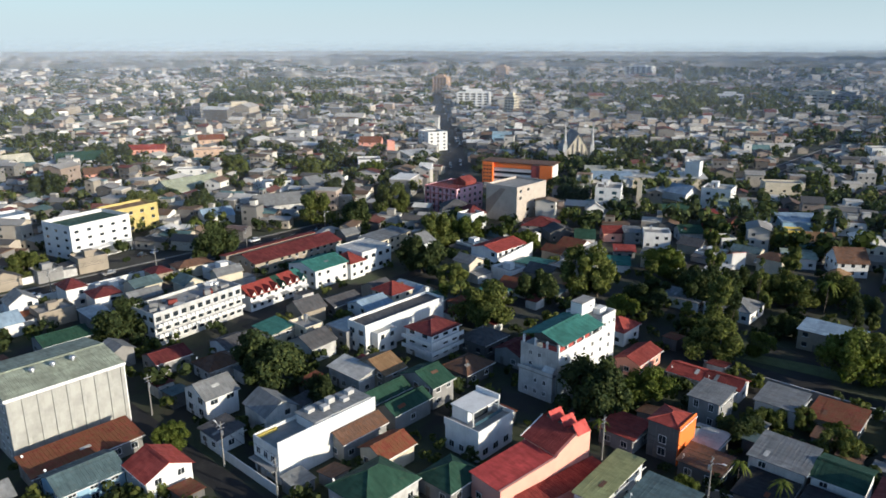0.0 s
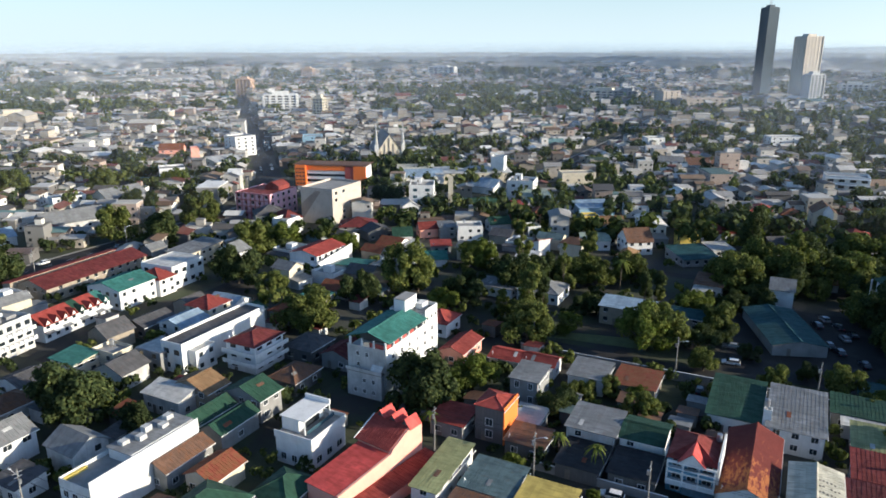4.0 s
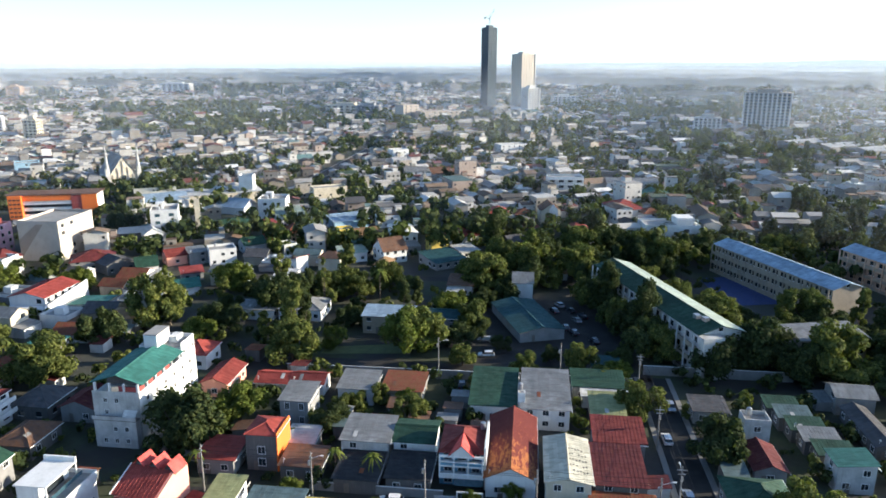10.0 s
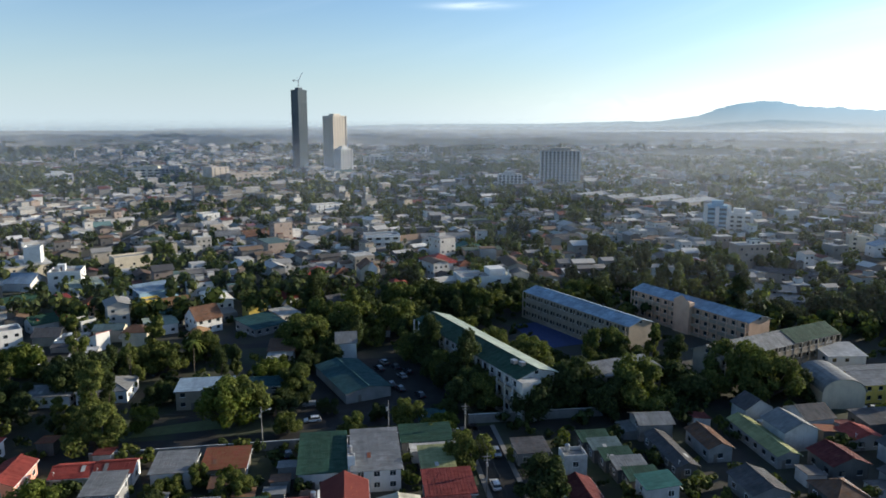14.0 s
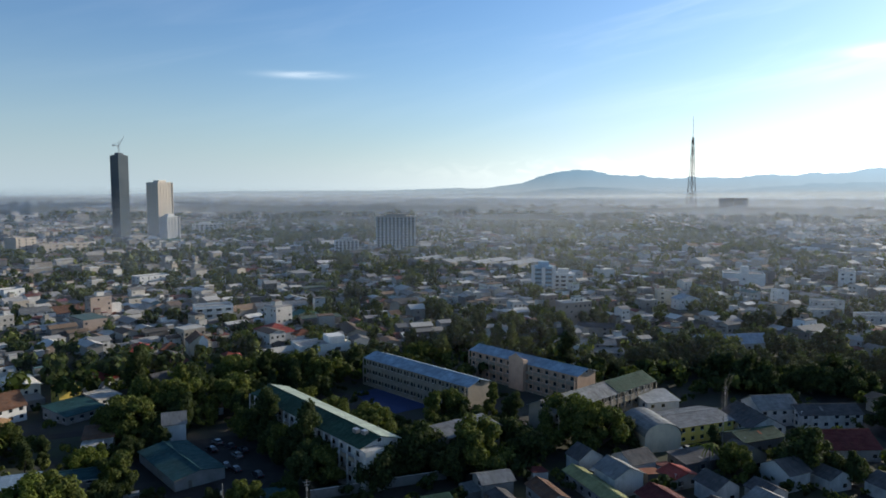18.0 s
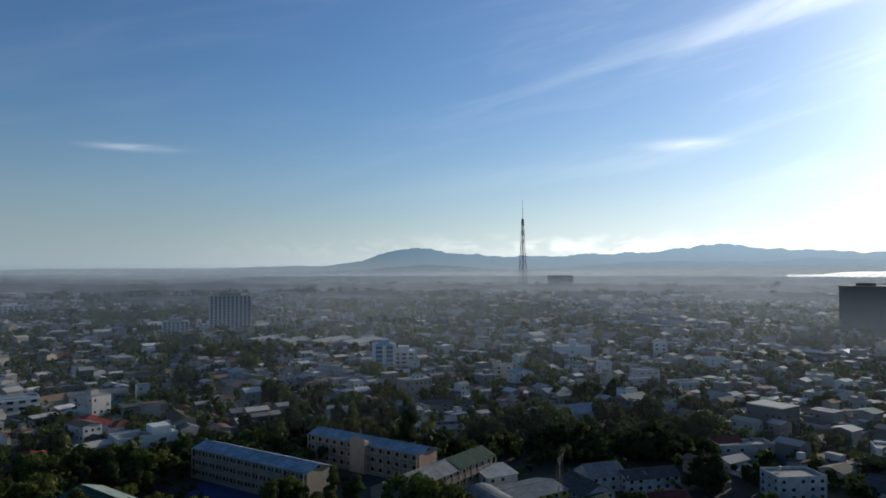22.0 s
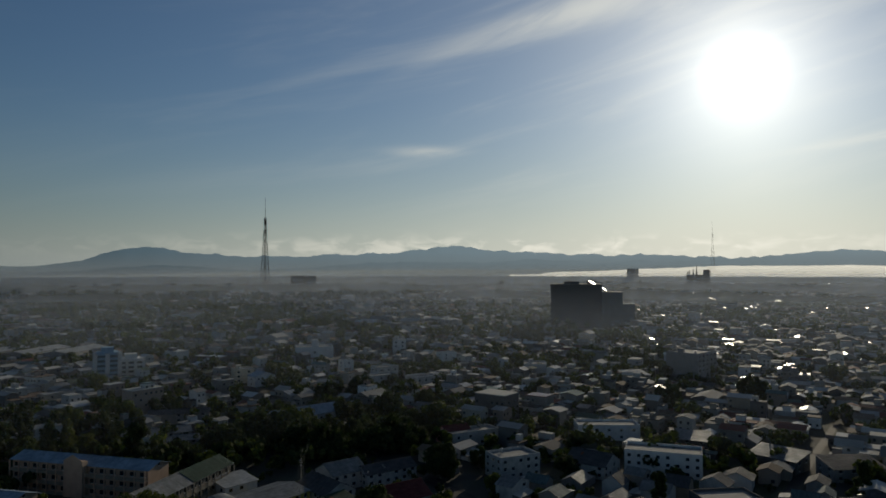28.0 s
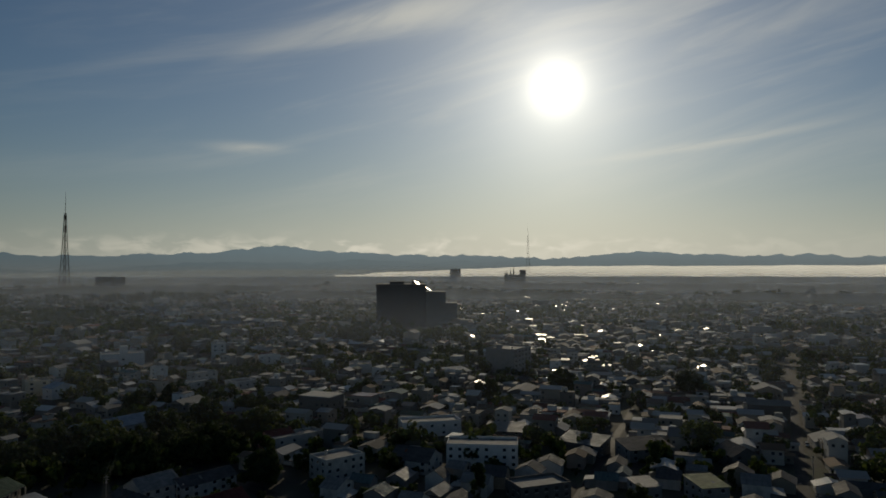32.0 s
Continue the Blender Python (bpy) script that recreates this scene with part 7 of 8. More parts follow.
def plant(template, x, y, r, height=1.0, spin=None):
    if math.hypot(x, y) > 235 and not is_free(x, y, 0.4 * r, 0.4 * r, 0.0):
        return
    if len(TREE_SPOTS) > 285:
        LOOSE.append((x, y, r / 4.6))
        return
    spin = rnd.uniform(0, 360) if spin is None else spin
    copy_thing(template, pose(x, y, 0, 0, 0, spin) @ Matrix.Diagonal((r, r, r * height, 1)))
    TREE_SPOTS.append((x, y, r))


GARDEN_TREES = [(128, 71, 7.6), (141, 64, 5.5), (154, 123, 8.1), (197, 115, 9.6), (180, 122, 5.9), (213, 79, 11.1), (175, 63, 6.7), (194, 92, 6.3), (186, 54, 3.6), (228, 67, 6.0), (230, 58, 6.0), (239, 48, 6.1), (245, 14, 8.6), (188, 29, 7.5), (192, 18, 4.6), (205, 16, 5.6), (178, 16, 3.4), (175, -1, 3.3), (178, -16, 4.0), (173, -25, 3.3), (153, -28, 5.0), (136, -41, 5.9), (139, 42, 4.2), (144, 25, 3.7), (107, 8, 2.9), (107, 2, 3.1), (114, 43, 2.0), (187, -64, 9.3), (180, -51, 7.3), (189, -35, 6.6)]
GARDEN_TREES_MORE = [(277, -8, 9.2), (289, -24, 12.0), (296, -38, 8.9), (281, -51, 8.5), (239, -60, 6.2), (228, -78, 6.1), (217, -60, 6.4), (234, -96, 8.5), (114, -51, 5.2), (220, 186, 6.7), (205, 190, 7.4), (225, 159, 5.0), (145, 48, 2.7), (259, -2, 7.8), (269, 9, 6.7), (217, 24, 4.8), (186, 75, 5.1), (183, 94, 4.9), (228, -49, 5.9), (171, -20, 3.0), (142, 31, 2.6), (154, -38, 2.0)]
HIGHWAY_TREES = [(88, 137, 8.9), (90, 120, 4.0), (77, 188, 7.9), (135, 239, 10.5), (58, 128, 3.1), (133, 406, 11.1), (77, 270, 6.0), (148, 328, 11.7), (184, 32, 6.7), (177, 171, 8.6), (193, 253, 13.1), (201, 235, 12.7), (232, 245, 8.8), (189, 283, 11.1), (191, 310, 8.9), (169, 314, 8.7), (233, 285, 9.0), (194, 500, 12.1), (216, 506, 12.4), (265, 354, 9.3), (338, 424, 9.6), (215, 184, 4.7), (292, 324, 7.1), (374, 141, 7.8), (234, 388, 8.1), (172, 152, 4.6), (234, 104, 6.4), (310, 190, 7.7)]
SCHOOL_TREES = [(185, -62, 9.2), (179, -80, 8.4), (184, -97, 10.2), (190, -115, 11.6), (180, -121, 8.8), (230, -99, 8.3), (228, -82, 6.5), (279, -57, 7.5), (245, 13, 7.8), (209, -57, 7.3), (228, -123, 6.0), (339, -171, 11.1), (341, -142, 12.1), (337, -196, 14.0), (349, -228, 13.6), (202, -152, 6.3), (253, -174, 6.1)]
YARD_TREES = [(183, -128, 7.1), (259, -221, 16.7), (230, -218, 10.4), (145, -165, 10.2), (221, -87, 7.2), (236, -76, 7.0), (329, -181, 15.9), (320, -132, 11.3), (245, -267, 16.3), (246, -295, 14.4), (190, -263, 10.6), (189, -62, 8.5), (336, -165, 10.4), (334, -209, 11.5), (262, -19, 10.9), (150, -147, 5.4), (135, -171, 5.5), (616, -177, 22.7), (530, -180, 16.3), (489, -124, 12.2), (219, -220, 10.2), (400, -150, 11.8), (280, -221, 10.5), (186, -150, 3.6), (166, -153, 3.4), (210, -220, 6.5)]
EAST_TREES = [(203, -249, 13.2), (301, -306, 15.7), (253, -232, 14.0), (207, -289, 11.6), (297, -331, 14.4), (159, -222, 9.0), (446, -240, 12.3), (202, -388, 7.8), (18, -477, 15.5), (63, -556, 13.5), (156, -198, 6.3), (95, -453, 9.0), (131, -409, 8.4), (9, -333, 10.9)]
DARK_DOMES = [(261, -199, 8.0), (251, -202, 7.3), (255, -215, 6.6), (245, -218, 8.0), (248, -231, 7.3), (218, -213, 8.5), (210, -217, 7.8), (211, -231, 7.1), (203, -235, 8.5), (204, -249, 7.8), (196, -252, 7.1), (234, -235, 8.5), (224, -240, 7.8), (226, -256, 7.1), (216, -261, 8.5), (218, -278, 7.8), (208, -281, 7.1), (241, -324, 8.0), (230, -327, 7.3), (232, -347, 6.6), (222, -349, 8.0), (212, -275, 8), (193, -263, 7), (196, -246, 7), (146, -238, 6), (264, -220, 8), (266, -236, 8), (267, -208, 7)]
for x, y, r in DARK_DOMES:
    if is_free(x, y, 2.5, 2.5, 0.0):
        plant(NEAR_TREES[1], x, y, r, rnd.uniform(0.8, 1.0))
for spots in (GARDEN_TREES, GARDEN_TREES_MORE, HIGHWAY_TREES, SCHOOL_TREES):
    for x, y, r in spots:
        if (178 < x < 199 and 148 < y < 172) or (232 < x < 272 and -92 < y < -62):
            continue
        k = rnd.choice((0, 0, 1, 1, 2, 3)) if r < 7.5 else rnd.choice((0, 1))
        plant(NEAR_TREES[k], x, y, min(1.12 * r, 9.0) if k in (0, 1, 3) else min(r, 8) * 0.8, rnd.uniform(0.85, 1.1))
for spots in (YARD_TREES, EAST_TREES):
    for x, y, r in spots:
        plant(NEAR_TREES[rnd.choice((0, 1, 1, 4))] if math.hypot(x, y) < 300 else MID_TREES[rnd.choice((0, 1, 1))], x, y, min(r, 9.0), rnd.uniform(0.85, 1.1))
plant(NEAR_TREES[5], 213, 79, 7.0, 1.1)
plant(NEAR_TREES[5], 197, 110, 6.0, 1.0)
plant(NEAR_TREES[5], 218, 66, 5.0, 1.1)
for x, y, r in ((121, 36, 3.2), (119.5, 28.5, 3.4), (118, 63, 3.0), (139, 262, 6.0), (200, 262, 6.0), (126, 4.4, 2.4), (155, -141, 4.5), (230, 50, 5.5)):
    plant(PALM, x, y, r)
for x, y, r in ((114.2, 8.6, 2.0), (113.6, 0.8, 1.9), (118.4, 1.0, 2.2), (147.6, 42.0, 3.0), (150.5, 38.6, 2.8), (152.6, 33.6, 3.0), (152.8, 27.0, 2.8), (123.3, 46.6, 1.7), (110.2, 22.0, 1.6), (112.0, 26.4, 1.3)):
    plant(NEAR_TREES[rnd.choice((0, 3))], x, y, r, rnd.uniform(0.9, 1.1))
# a row of trees in front of the long school wing, and some round the car park
for k in range(10):
    s = -23 + 6.0 * k
    plant(NEAR_TREES[(0, 1, 4, 1)[k % 4]], 212 + s * 0.949 - 10.5 * 0.316, -41 + s * 0.316 + 10.5 * 0.949, rnd.uniform(5.4, 7.0), rnd.uniform(0.95, 1.15))
for x, y, r in ((184, -8, 3.0), (190, 6, 3.2), (232, 6, 4.5), (226, 13, 4.5), (183, -26, 3.6), (201, 14, 4.0)):
    plant(NEAR_TREES[1], x, y, r)
# thickets that fill the garden and the school grounds
for x0, x1, y0, y1, count in ((178, 236, -28, 116, 14), (240, 300, -60, 14, 18), (178, 240, -112, -55, 18), (262, 330, -185, -30, 30), (186, 270, -235, -165, 26), (160, 262, 205, 345, 18), (205, 300, -300, -210, 26), (330, 420, -190, -80, 22)):
    placed = 0
    for k in range(count * 4):
        x, y, r = rnd.uniform(x0, x1), rnd.uniform(y0, y1), rnd.uniform(3.8, 7.4)
        if placed < count and len(TREE_SPOTS) < 260 and off_road(x, y, 1.0) and is_free(x, y, r * 0.4, r * 0.4) and all((x - a) ** 2 + (y - b) ** 2 > (0.46 * (r + c)) ** 2 for a, b, c in TREE_SPOTS) and not (179 < x < 237 and -31 < y < 13) and not (180 < x < 192 and 32 < y < 58) and not (228 < x < 274 and -94 < y < -60):
            plant(NEAR_TREES[rnd.choice((0, 1, 1, 2, 4))], x, y, r * (0.75 if k % 3 == 0 else 1.0), rnd.uniform(0.85, 1.15))
            placed += 1


# ---- cars, poles, wires ----
def car_template(paint, label, van=False):
    ob = thing("car", 0, 0, -500, 0, label, "car")
    L, W = (4.6, 1.8)
    prof = [(-L / 2, 0.35), (L / 2, 0.35), (L / 2, 0.75), (L / 2 - 0.9, 0.92), (L / 2 - 1.0, 0.95), (-L / 2 + 0.1, 0.95), (-L / 2, 0.8)]
    n, g = len(prof), Geo()
    g.v = [(x, -W / 2, z) for x, z in prof] + [(x, W / 2, z) for x, z in prof]
    g.f = [tuple(range(n)), tuple(range(2 * n - 1, n - 1, -1))] + [(i, n + i, n + (i + 1) % n, (i + 1) % n) for i in range(n)]
    part("body", g, paint, ob)
    r = -L / 2 + (0.25 if van else 0.6)
    cab = Geo().hexa([(r - 0.1, -W / 2 + 0.06, 0.95), (L / 2 - 1.1, -W / 2 + 0.06, 0.95), (L / 2 - 1.1, W / 2 - 0.06, 0.95), (r - 0.1, W / 2 - 0.06, 0.95), (r + 0.3, -W / 2 + 0.22, 1.5), (L / 2 - 1.9, -W / 2 + 0.22, 1.5), (L / 2 - 1.9, W / 2 - 0.22, 1.5), (r + 0.3, W / 2 - 0.22, 1.5)])
    part("windows", cab, "glass", ob)
    part("roof", Geo().box(r + 0.28, -W / 2 + 0.2, 1.5, L / 2 - 1.88, W / 2 - 0.2, 1.56), paint, ob)
    tyre, rim = Geo().tube((0, -0.1, 0), (0, 0.1, 0), 0.33, k=12).mesh("tyre", "black"), Geo().tube((0, -0.11, 0), (0, 0.11, 0), 0.19, k=10).mesh("rim", "chrome")
    for x in (-1.4, 1.4):
        for y in (-W / 2 + 0.05, W / 2 - 0.05):
            w = part("wheel", tyre, "", ob, at=pose(x, y, 0.33))
            part("rim", rim, "", w)
    for y in (-0.65, 0.65):
        part("headlight", Geo().box(L / 2 - 0.05, y - 0.18, 0.6, L / 2 + 0.02, y + 0.18, 0.74), "lamp", ob)
        part("tail_light", Geo().box(-L / 2 - 0.02, y - 0.18, 0.6, -L / 2 + 0.05, y + 0.18, 0.76), "redlamp", ob)
    return ob


CARS = [car_template("car_white", "white car parked at the roadside", True), car_template("car_silver", "silver car parked at the roadside"),
        car_template("car_dark", "dark car parked at the roadside"), car_template("car_red", "red car parked at the roadside")]
for k, x, y, a in ((0, 114.2, 23.5, 92), (0, 185, 10, 95), (1, 122, -32.2, 2), (0, 143.5, -32.0, 1), (1, 159, -35.6, 180), (2, 115.5, -35.8, 178), (2, 209, -13, 20), (2, 205, -15.5, 20), (2, 224, -10, 25), (2, 225, -15.5, 25), (2, 220, -19, 25), (3, 156, 15.5, 5), (2, 165, 15, 5), (1, 216, -17, 20), (1, 230, -12, 25), (2, 199, -21, 20), (1, 196, 11, 90), (0, 72, 247.0, 0), (1, 99, 253.2, 180), (2, 130, 247, 0), (0, 160, 253, 180), (1, 190, 247.2, 0), (3, 60, 253, 180), (0, 124, 268, 30), (1, 130, 269, 30), (2, 118, 267, 30), (0, 171, -147, 60), (1, 166, -190, 30), (2, -20, -250, 94), (0, -36, -360, 94), (1, 45.6, -220, 90)):
    copy_thing(CARS[k], pose(x, y, 0.04, 0, 0, a))
for k in range(14):
    s = rnd.uniform(0.04, 0.95)
    side = rnd.choice((-1, 1))
    x, y = 294 + 211 * s, 254 + 194 * s
    copy_thing(CARS[k % 3], pose(x - side * 2.4, y + side * 2.8, 0.04, 0, 0, 42.6 + (0 if side < 0 else 180)))


def far_car_template(paint, label):
    """A car seen from far off: body, glass and roof."""
    ob = thing("car", 0, 0, -500, 0, label, "car", "traffic on the avenue")
    part("body", Geo().hexa([(-2.2, -0.85, 0.2), (2.2, -0.85, 0.2), (2.2, 0.85, 0.2), (-2.2, 0.85, 0.2), (-2.2, -0.85, 0.95), (2.1, -0.85, 0.85), (2.1, 0.85, 0.85), (-2.2, 0.85, 0.95)]), paint, ob)
    part("windows", Geo().hexa([(-2.0, -0.8, 0.9), (1.3, -0.8, 0.9), (1.3, 0.8, 0.9), (-2.0, 0.8, 0.9), (-1.7, -0.65, 1.5), (0.6, -0.65, 1.5), (0.6, 0.65, 1.5), (-1.7, 0.65, 1.5)]), "glass", ob)
    part("roof", Geo().box(-1.72, -0.67, 1.5, 0.62, 0.67, 1.56), paint, ob)
    return ob


FAR_CARS = [far_car_template("car_white", "white car on the avenue"), far_car_template("car_silver", "silver car on the avenue"), far_car_template("car_dark", "dark car on the avenue")]
for k in range(32):
    s = rnd.uniform(0.0, 1.0)
    lane = rnd.choice((-6.0, -2.8, 2.8, 6.0))
    x, y = (430 + 75 * s * 1.0, 379 + 69 * s) if k < 12 else (505 + 231 * s, 448 + 227 * s)
    copy_thing(FAR_CARS[k % 3], pose(x - lane * 0.7, y + lane * 0.7, 0.04, 0, 0, 44 + (0 if lane < 0 else 180)))


def pole_template(lamp):
    ob = thing("utility_pole", 0, 0, -500, 0, "grey concrete utility pole with crossarm%s" % (" and lamp" if lamp else ""), "utility pole")
    part("shaft", Geo().tube((0, 0, -0.2), (0, 0, 10.0), 0.19, 0.12, k=8), "concrete", ob)
    part("crossarm", Geo().box(-0.9, -0.06, 9.2, 0.9, 0.06, 9.35).box(-0.7, -0.06, 8.4, 0.7, 0.06, 8.5), "steel", ob)
    part("transformer", Geo().tube((0, 0.35, 7.2), (0, 0.35, 8.1), 0.26, k=10), "steel", ob)
    if lamp:
        arm = part("lamp_arm", Geo().tube((0, 0, 8.6), (0, -1.9, 9.3), 0.05, k=6), "trim", ob)
        part("lamp_head", Geo().box(-0.14, -2.5, 9.25, 0.14, -1.85, 9.38), "trim", arm)
    return ob


POLE, BARE_POLE = pole_template(True), pole_template(False)
LINES = [[(61.5, 96), (61.5, 114), (61.5, 144), (61.5, 172)], [(113.6, 60), (113.6, 38.5), (113.6, 17), (112.8, -3.4), (112.8, -25)], [(96, -29.5), (117, -29.3), (140, -29.3), (168, -29.3)],
         [(40, 242.8), (76, 242.8), (112, 242.8), (150, 242.8), (190, 242.8)], [(172.8, 60), (172.8, 22), (172.8, -10)], [(170, -160), (196, -185), (222, -214)], [(-22, -150), (-25, -200), (-28, -250), (-32, -300)]]


def wires(a, b):
    ob = thing("power_cables", (a[0] + b[0]) / 2, (a[1] + b[1]) / 2, 9.0, 0, "sagging black power cables between poles", "cable")
    d = Vector((b[0] - a[0], b[1] - a[1], 0))
    n = Vector((-d.y, d.x, 0)).normalized()
    for off, z in ((-0.8, 0.35), (0.8, 0.35), (0.0, -0.55)):
        g = Geo()
        for i in range(9):
            s = i / 8 - 0.5
            p = d * s + n * off + Vector((0, 0, z - (0.25 - s * s) * 0.05 * d.length))
            g.v += [tuple(p + q) for q in (n * 0.03, Vector((0, 0, 0.03)), n * -0.03, Vector((0, 0, -0.03)))]
        g.f = [(4 * i + k, 4 * i + (k + 1) % 4, 4 * i + 4 + (k + 1) % 4, 4 * i + 4 + k) for i in range(8) for k in range(4)]
        part("cable", g, "black", ob)


for line in LINES:
    for i, (x, y) in enumerate(line):
        a = line[min(i + 1, len(line) - 1)]
        b = line[max(i - 1, 0)]
        copy_thing(POLE if i % 3 == 1 else BARE_POLE, pose(x, y, 0, 0, 0, math.degrees(math.atan2(a[1] - b[1], a[0] - b[0])) + 90))
    for a, b in zip(line, line[1:]):
        wires(a, b)

# ---- the town round about: houses built once and set down in rows ----
rnd = random.Random(23)
ROOFS = [("r_rust", "rusty red"), ("r_brown", "brown rusted"), ("r_grey", "zinc grey"), ("r_brown", "dull brown"), ("r_dgrey", "dark grey"), ("r_green", "dark green"), ("r_grey", "weathered grey"), ("r_maroon", "maroon"), ("r_slate", "slate-coloured"), ("r_white", "white"), ("r_dgrey", "dark"), ("r_red", "red"), ("r_grey", "pale grey"), ("r_orange", "faded orange"), ("r_brown", "rusted"), ("r_teal", "teal"), ("r_blue", "pale blue"), ("r_bright", "bright red")]
WALLS = [("white", "white"), ("cream", "cream"), ("old", "stained white"), ("grey", "grey cement"), ("concrete", "bare concrete"), ("tan", "tan"), ("white", "white")]


def town_template(k):
    roof, rword = ROOFS[k % len(ROOFS)]
    wall, wword = WALLS[(k * 3) % len(WALLS)]
    kind = ("gable", "hip", "gable", "shedW", "gable", "flat")[k % 6]
    w, d, two = rnd.uniform(7.5, 11.0), rnd.uniform(6.5, 9.5), rnd.random() < 0.5
    z = rnd.uniform(5.4, 6.6) if two else rnd.uniform(3.2, 4.2)
    rise = 0.24 * d if kind in ("gable", "hip") else 1.0
    ob = thing("town_house", 0, 0, -500, 0, "%s %s house with a %s %s" % (wword, "two-storey" if two else "low", rword if kind != "flat" else "flat", "roof" if kind != "flat" else "roof deck"), "house", "houses of the town")
    part("wall", wall_geo(kind, w, d, z, rise), wall, ob)
    g, cap = roof_geo(kind, w, d, z, rise, 0.5, "x", ribs=False)
    part("roof", g, "deck" if kind == "flat" else roof, ob)
    for s in range(2 if two else 1):
        put_window(ob, -w / 2, -d / 5, 1.0 + 3 * s, -90, 1.6, 1.2)
    if kind == "flat":
        part("roof_hut", Geo().box(-1.6, -1.4, z, 1.6, 1.4, z + 2.3), wall, ob)
    if k % 3 != 1:
        aw, ad = rnd.uniform(3.0, 4.5), rnd.uniform(4.0, d)
        put = pose(-w / 2 - aw / 2, (d - ad) / 2, 0)
        part("annexe", wall_geo("shedW", aw, ad, 2.5, 0.6), rnd.choice(("grey", "old", "concrete", "white")), ob, at=put)
        part("annexe_roof", roof_geo("shedW", aw, ad, 2.5, 0.6, 0.3, "x", ribs=False)[0], rnd.choice(("r_grey", "r_rust", "r_brown", "r_dgrey", "r_white")), ob, at=put)
        w += aw
    elif two:
        part("balcony", Geo().box(-w / 2 - 1.3, -d / 2, 2.9, -w / 2, d / 2, 3.1), "white", ob)
        part("balcony_rail", Geo().box(-w / 2 - 1.3, -d / 2, 3.1, -w / 2 - 1.2, d / 2, 4.0), rnd.choice(("white", "old", "trim")), ob)
    return ob, w, d


TOWN = [town_template(k) for k in range(36)]
# Town houses with darker roofs and walls, used to paint shade.
SHADE_DARK = [k for k in range(36) if ROOFS[k % len(ROOFS)][0] in ("r_dgrey", "r_green", "r_maroon", "r_slate", "r_grey") and k % 6 != 1 and WALLS[(k * 3) % len(WALLS)][0] not in ("white", "cream")]
GREEN = [(176, 238, -32, 118), (178, 330, -178, -36), (180, 300, -300, -165)]


def in_view(x, y):
    return -1.86 < math.atan2(y, x) < 1.42


def in_green(x, y):
    return any(a < x < b and c < y < d for a, b, c, d in GREEN)


for row in range(-30, 36):
    for col in range(-34, 36):
        x = col * 14.5 + (4.6 if row % 2 else 9.8) + rnd.uniform(-1.2, 1.2)
        y = row * 11.0 + rnd.uniform(-1.2, 1.2)
        r = math.hypot(x, y)
        pick, turn = rnd.randrange(len(TOWN)), rnd.choice((0, 90, 180, 270))
        near = 92 if y > 0 else 100
        if not (near < r < 292) or not in_view(x, y) or in_green(x, y):
            continue
        # Sunward and near houses take the darker set in place of shade.
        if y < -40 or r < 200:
            pick = SHADE_DARK[pick % len(SHADE_DARK)]
        ob, w, d = TOWN[pick]
        hw, hd = (w / 2, d / 2) if turn % 180 == 0 else (d / 2, w / 2)
        if not off_road(x, y, max(hw, hd) * 0.8) or not is_free(x, y, hw, hd, -0.8 if r > 175 else 0.3) or (88 < x < 184 and -66 < y < 132):
            continue
        if any((x - a) ** 2 + (y - b) ** 2 < (0.45 * c + 3) ** 2 for a, b, c in TREE_SPOTS):
            continue
        if rnd.random() < 0.18:
            plant(MID_TREES[rnd.randrange(4)], x, y, rnd.uniform(2.5, 4.8), rnd.uniform(0.9, 1.2))
            continue
        copy_thing(ob, pose(x, y, 0, 0, 0, turn + rnd.uniform(-5, 5)) @ Matrix.Diagonal((rnd.uniform(0.8, 1.15), rnd.uniform(0.8, 1.15), rnd.uniform(0.8, 1.2), 1)))
        TAKEN.append((x, y, hw, hd))
        if rnd.random() < 0.22:
            plant(MID_TREES[rnd.randrange(4)], x + hw + 1.5, y + rnd.uniform(-3, 3), rnd.uniform(1.8, 3.6), rnd.uniform(0.9, 1.2))


# ---- the far city: joined, for nobody could count it ----
def solid_mesh(name, verts, faces, material):
    me = bpy.data.meshes.new(name)
    me.from_pydata(verts, [], faces)
    me.materials.append(material)
    me.update()
    return me


WALL_FAR = many("far_walls", [(0.0, (0.62, 0.60, 0.55)), (0.20, (0.46, 0.41, 0.34)), (0.44, (0.24, 0.235, 0.22)), (0.64, (0.72, 0.71, 0.68)), (0.78, (0.38, 0.30, 0.25)), (0.86, (0.16, 0.155, 0.15)), (0.94, (0.50, 0.48, 0.44))], 0.9, 0.35)
ROOF_FAR = many("far_roofs", [(0.0, (0.24, 0.235, 0.225)), (0.13, (0.15, 0.095, 0.065)), (0.24, (0.42, 0.41, 0.39)), (0.42, (0.19, 0.06, 0.048)), (0.50, (0.085, 0.082, 0.08)), (0.59, (0.05, 0.09, 0.065)), (0.63, (0.70, 0.69, 0.65)), (0.80, (0.22, 0.15, 0.10)), (0.87, (0.56, 0.53, 0.47)), (0.965, (0.10, 0.19, 0.19))], 0.88)


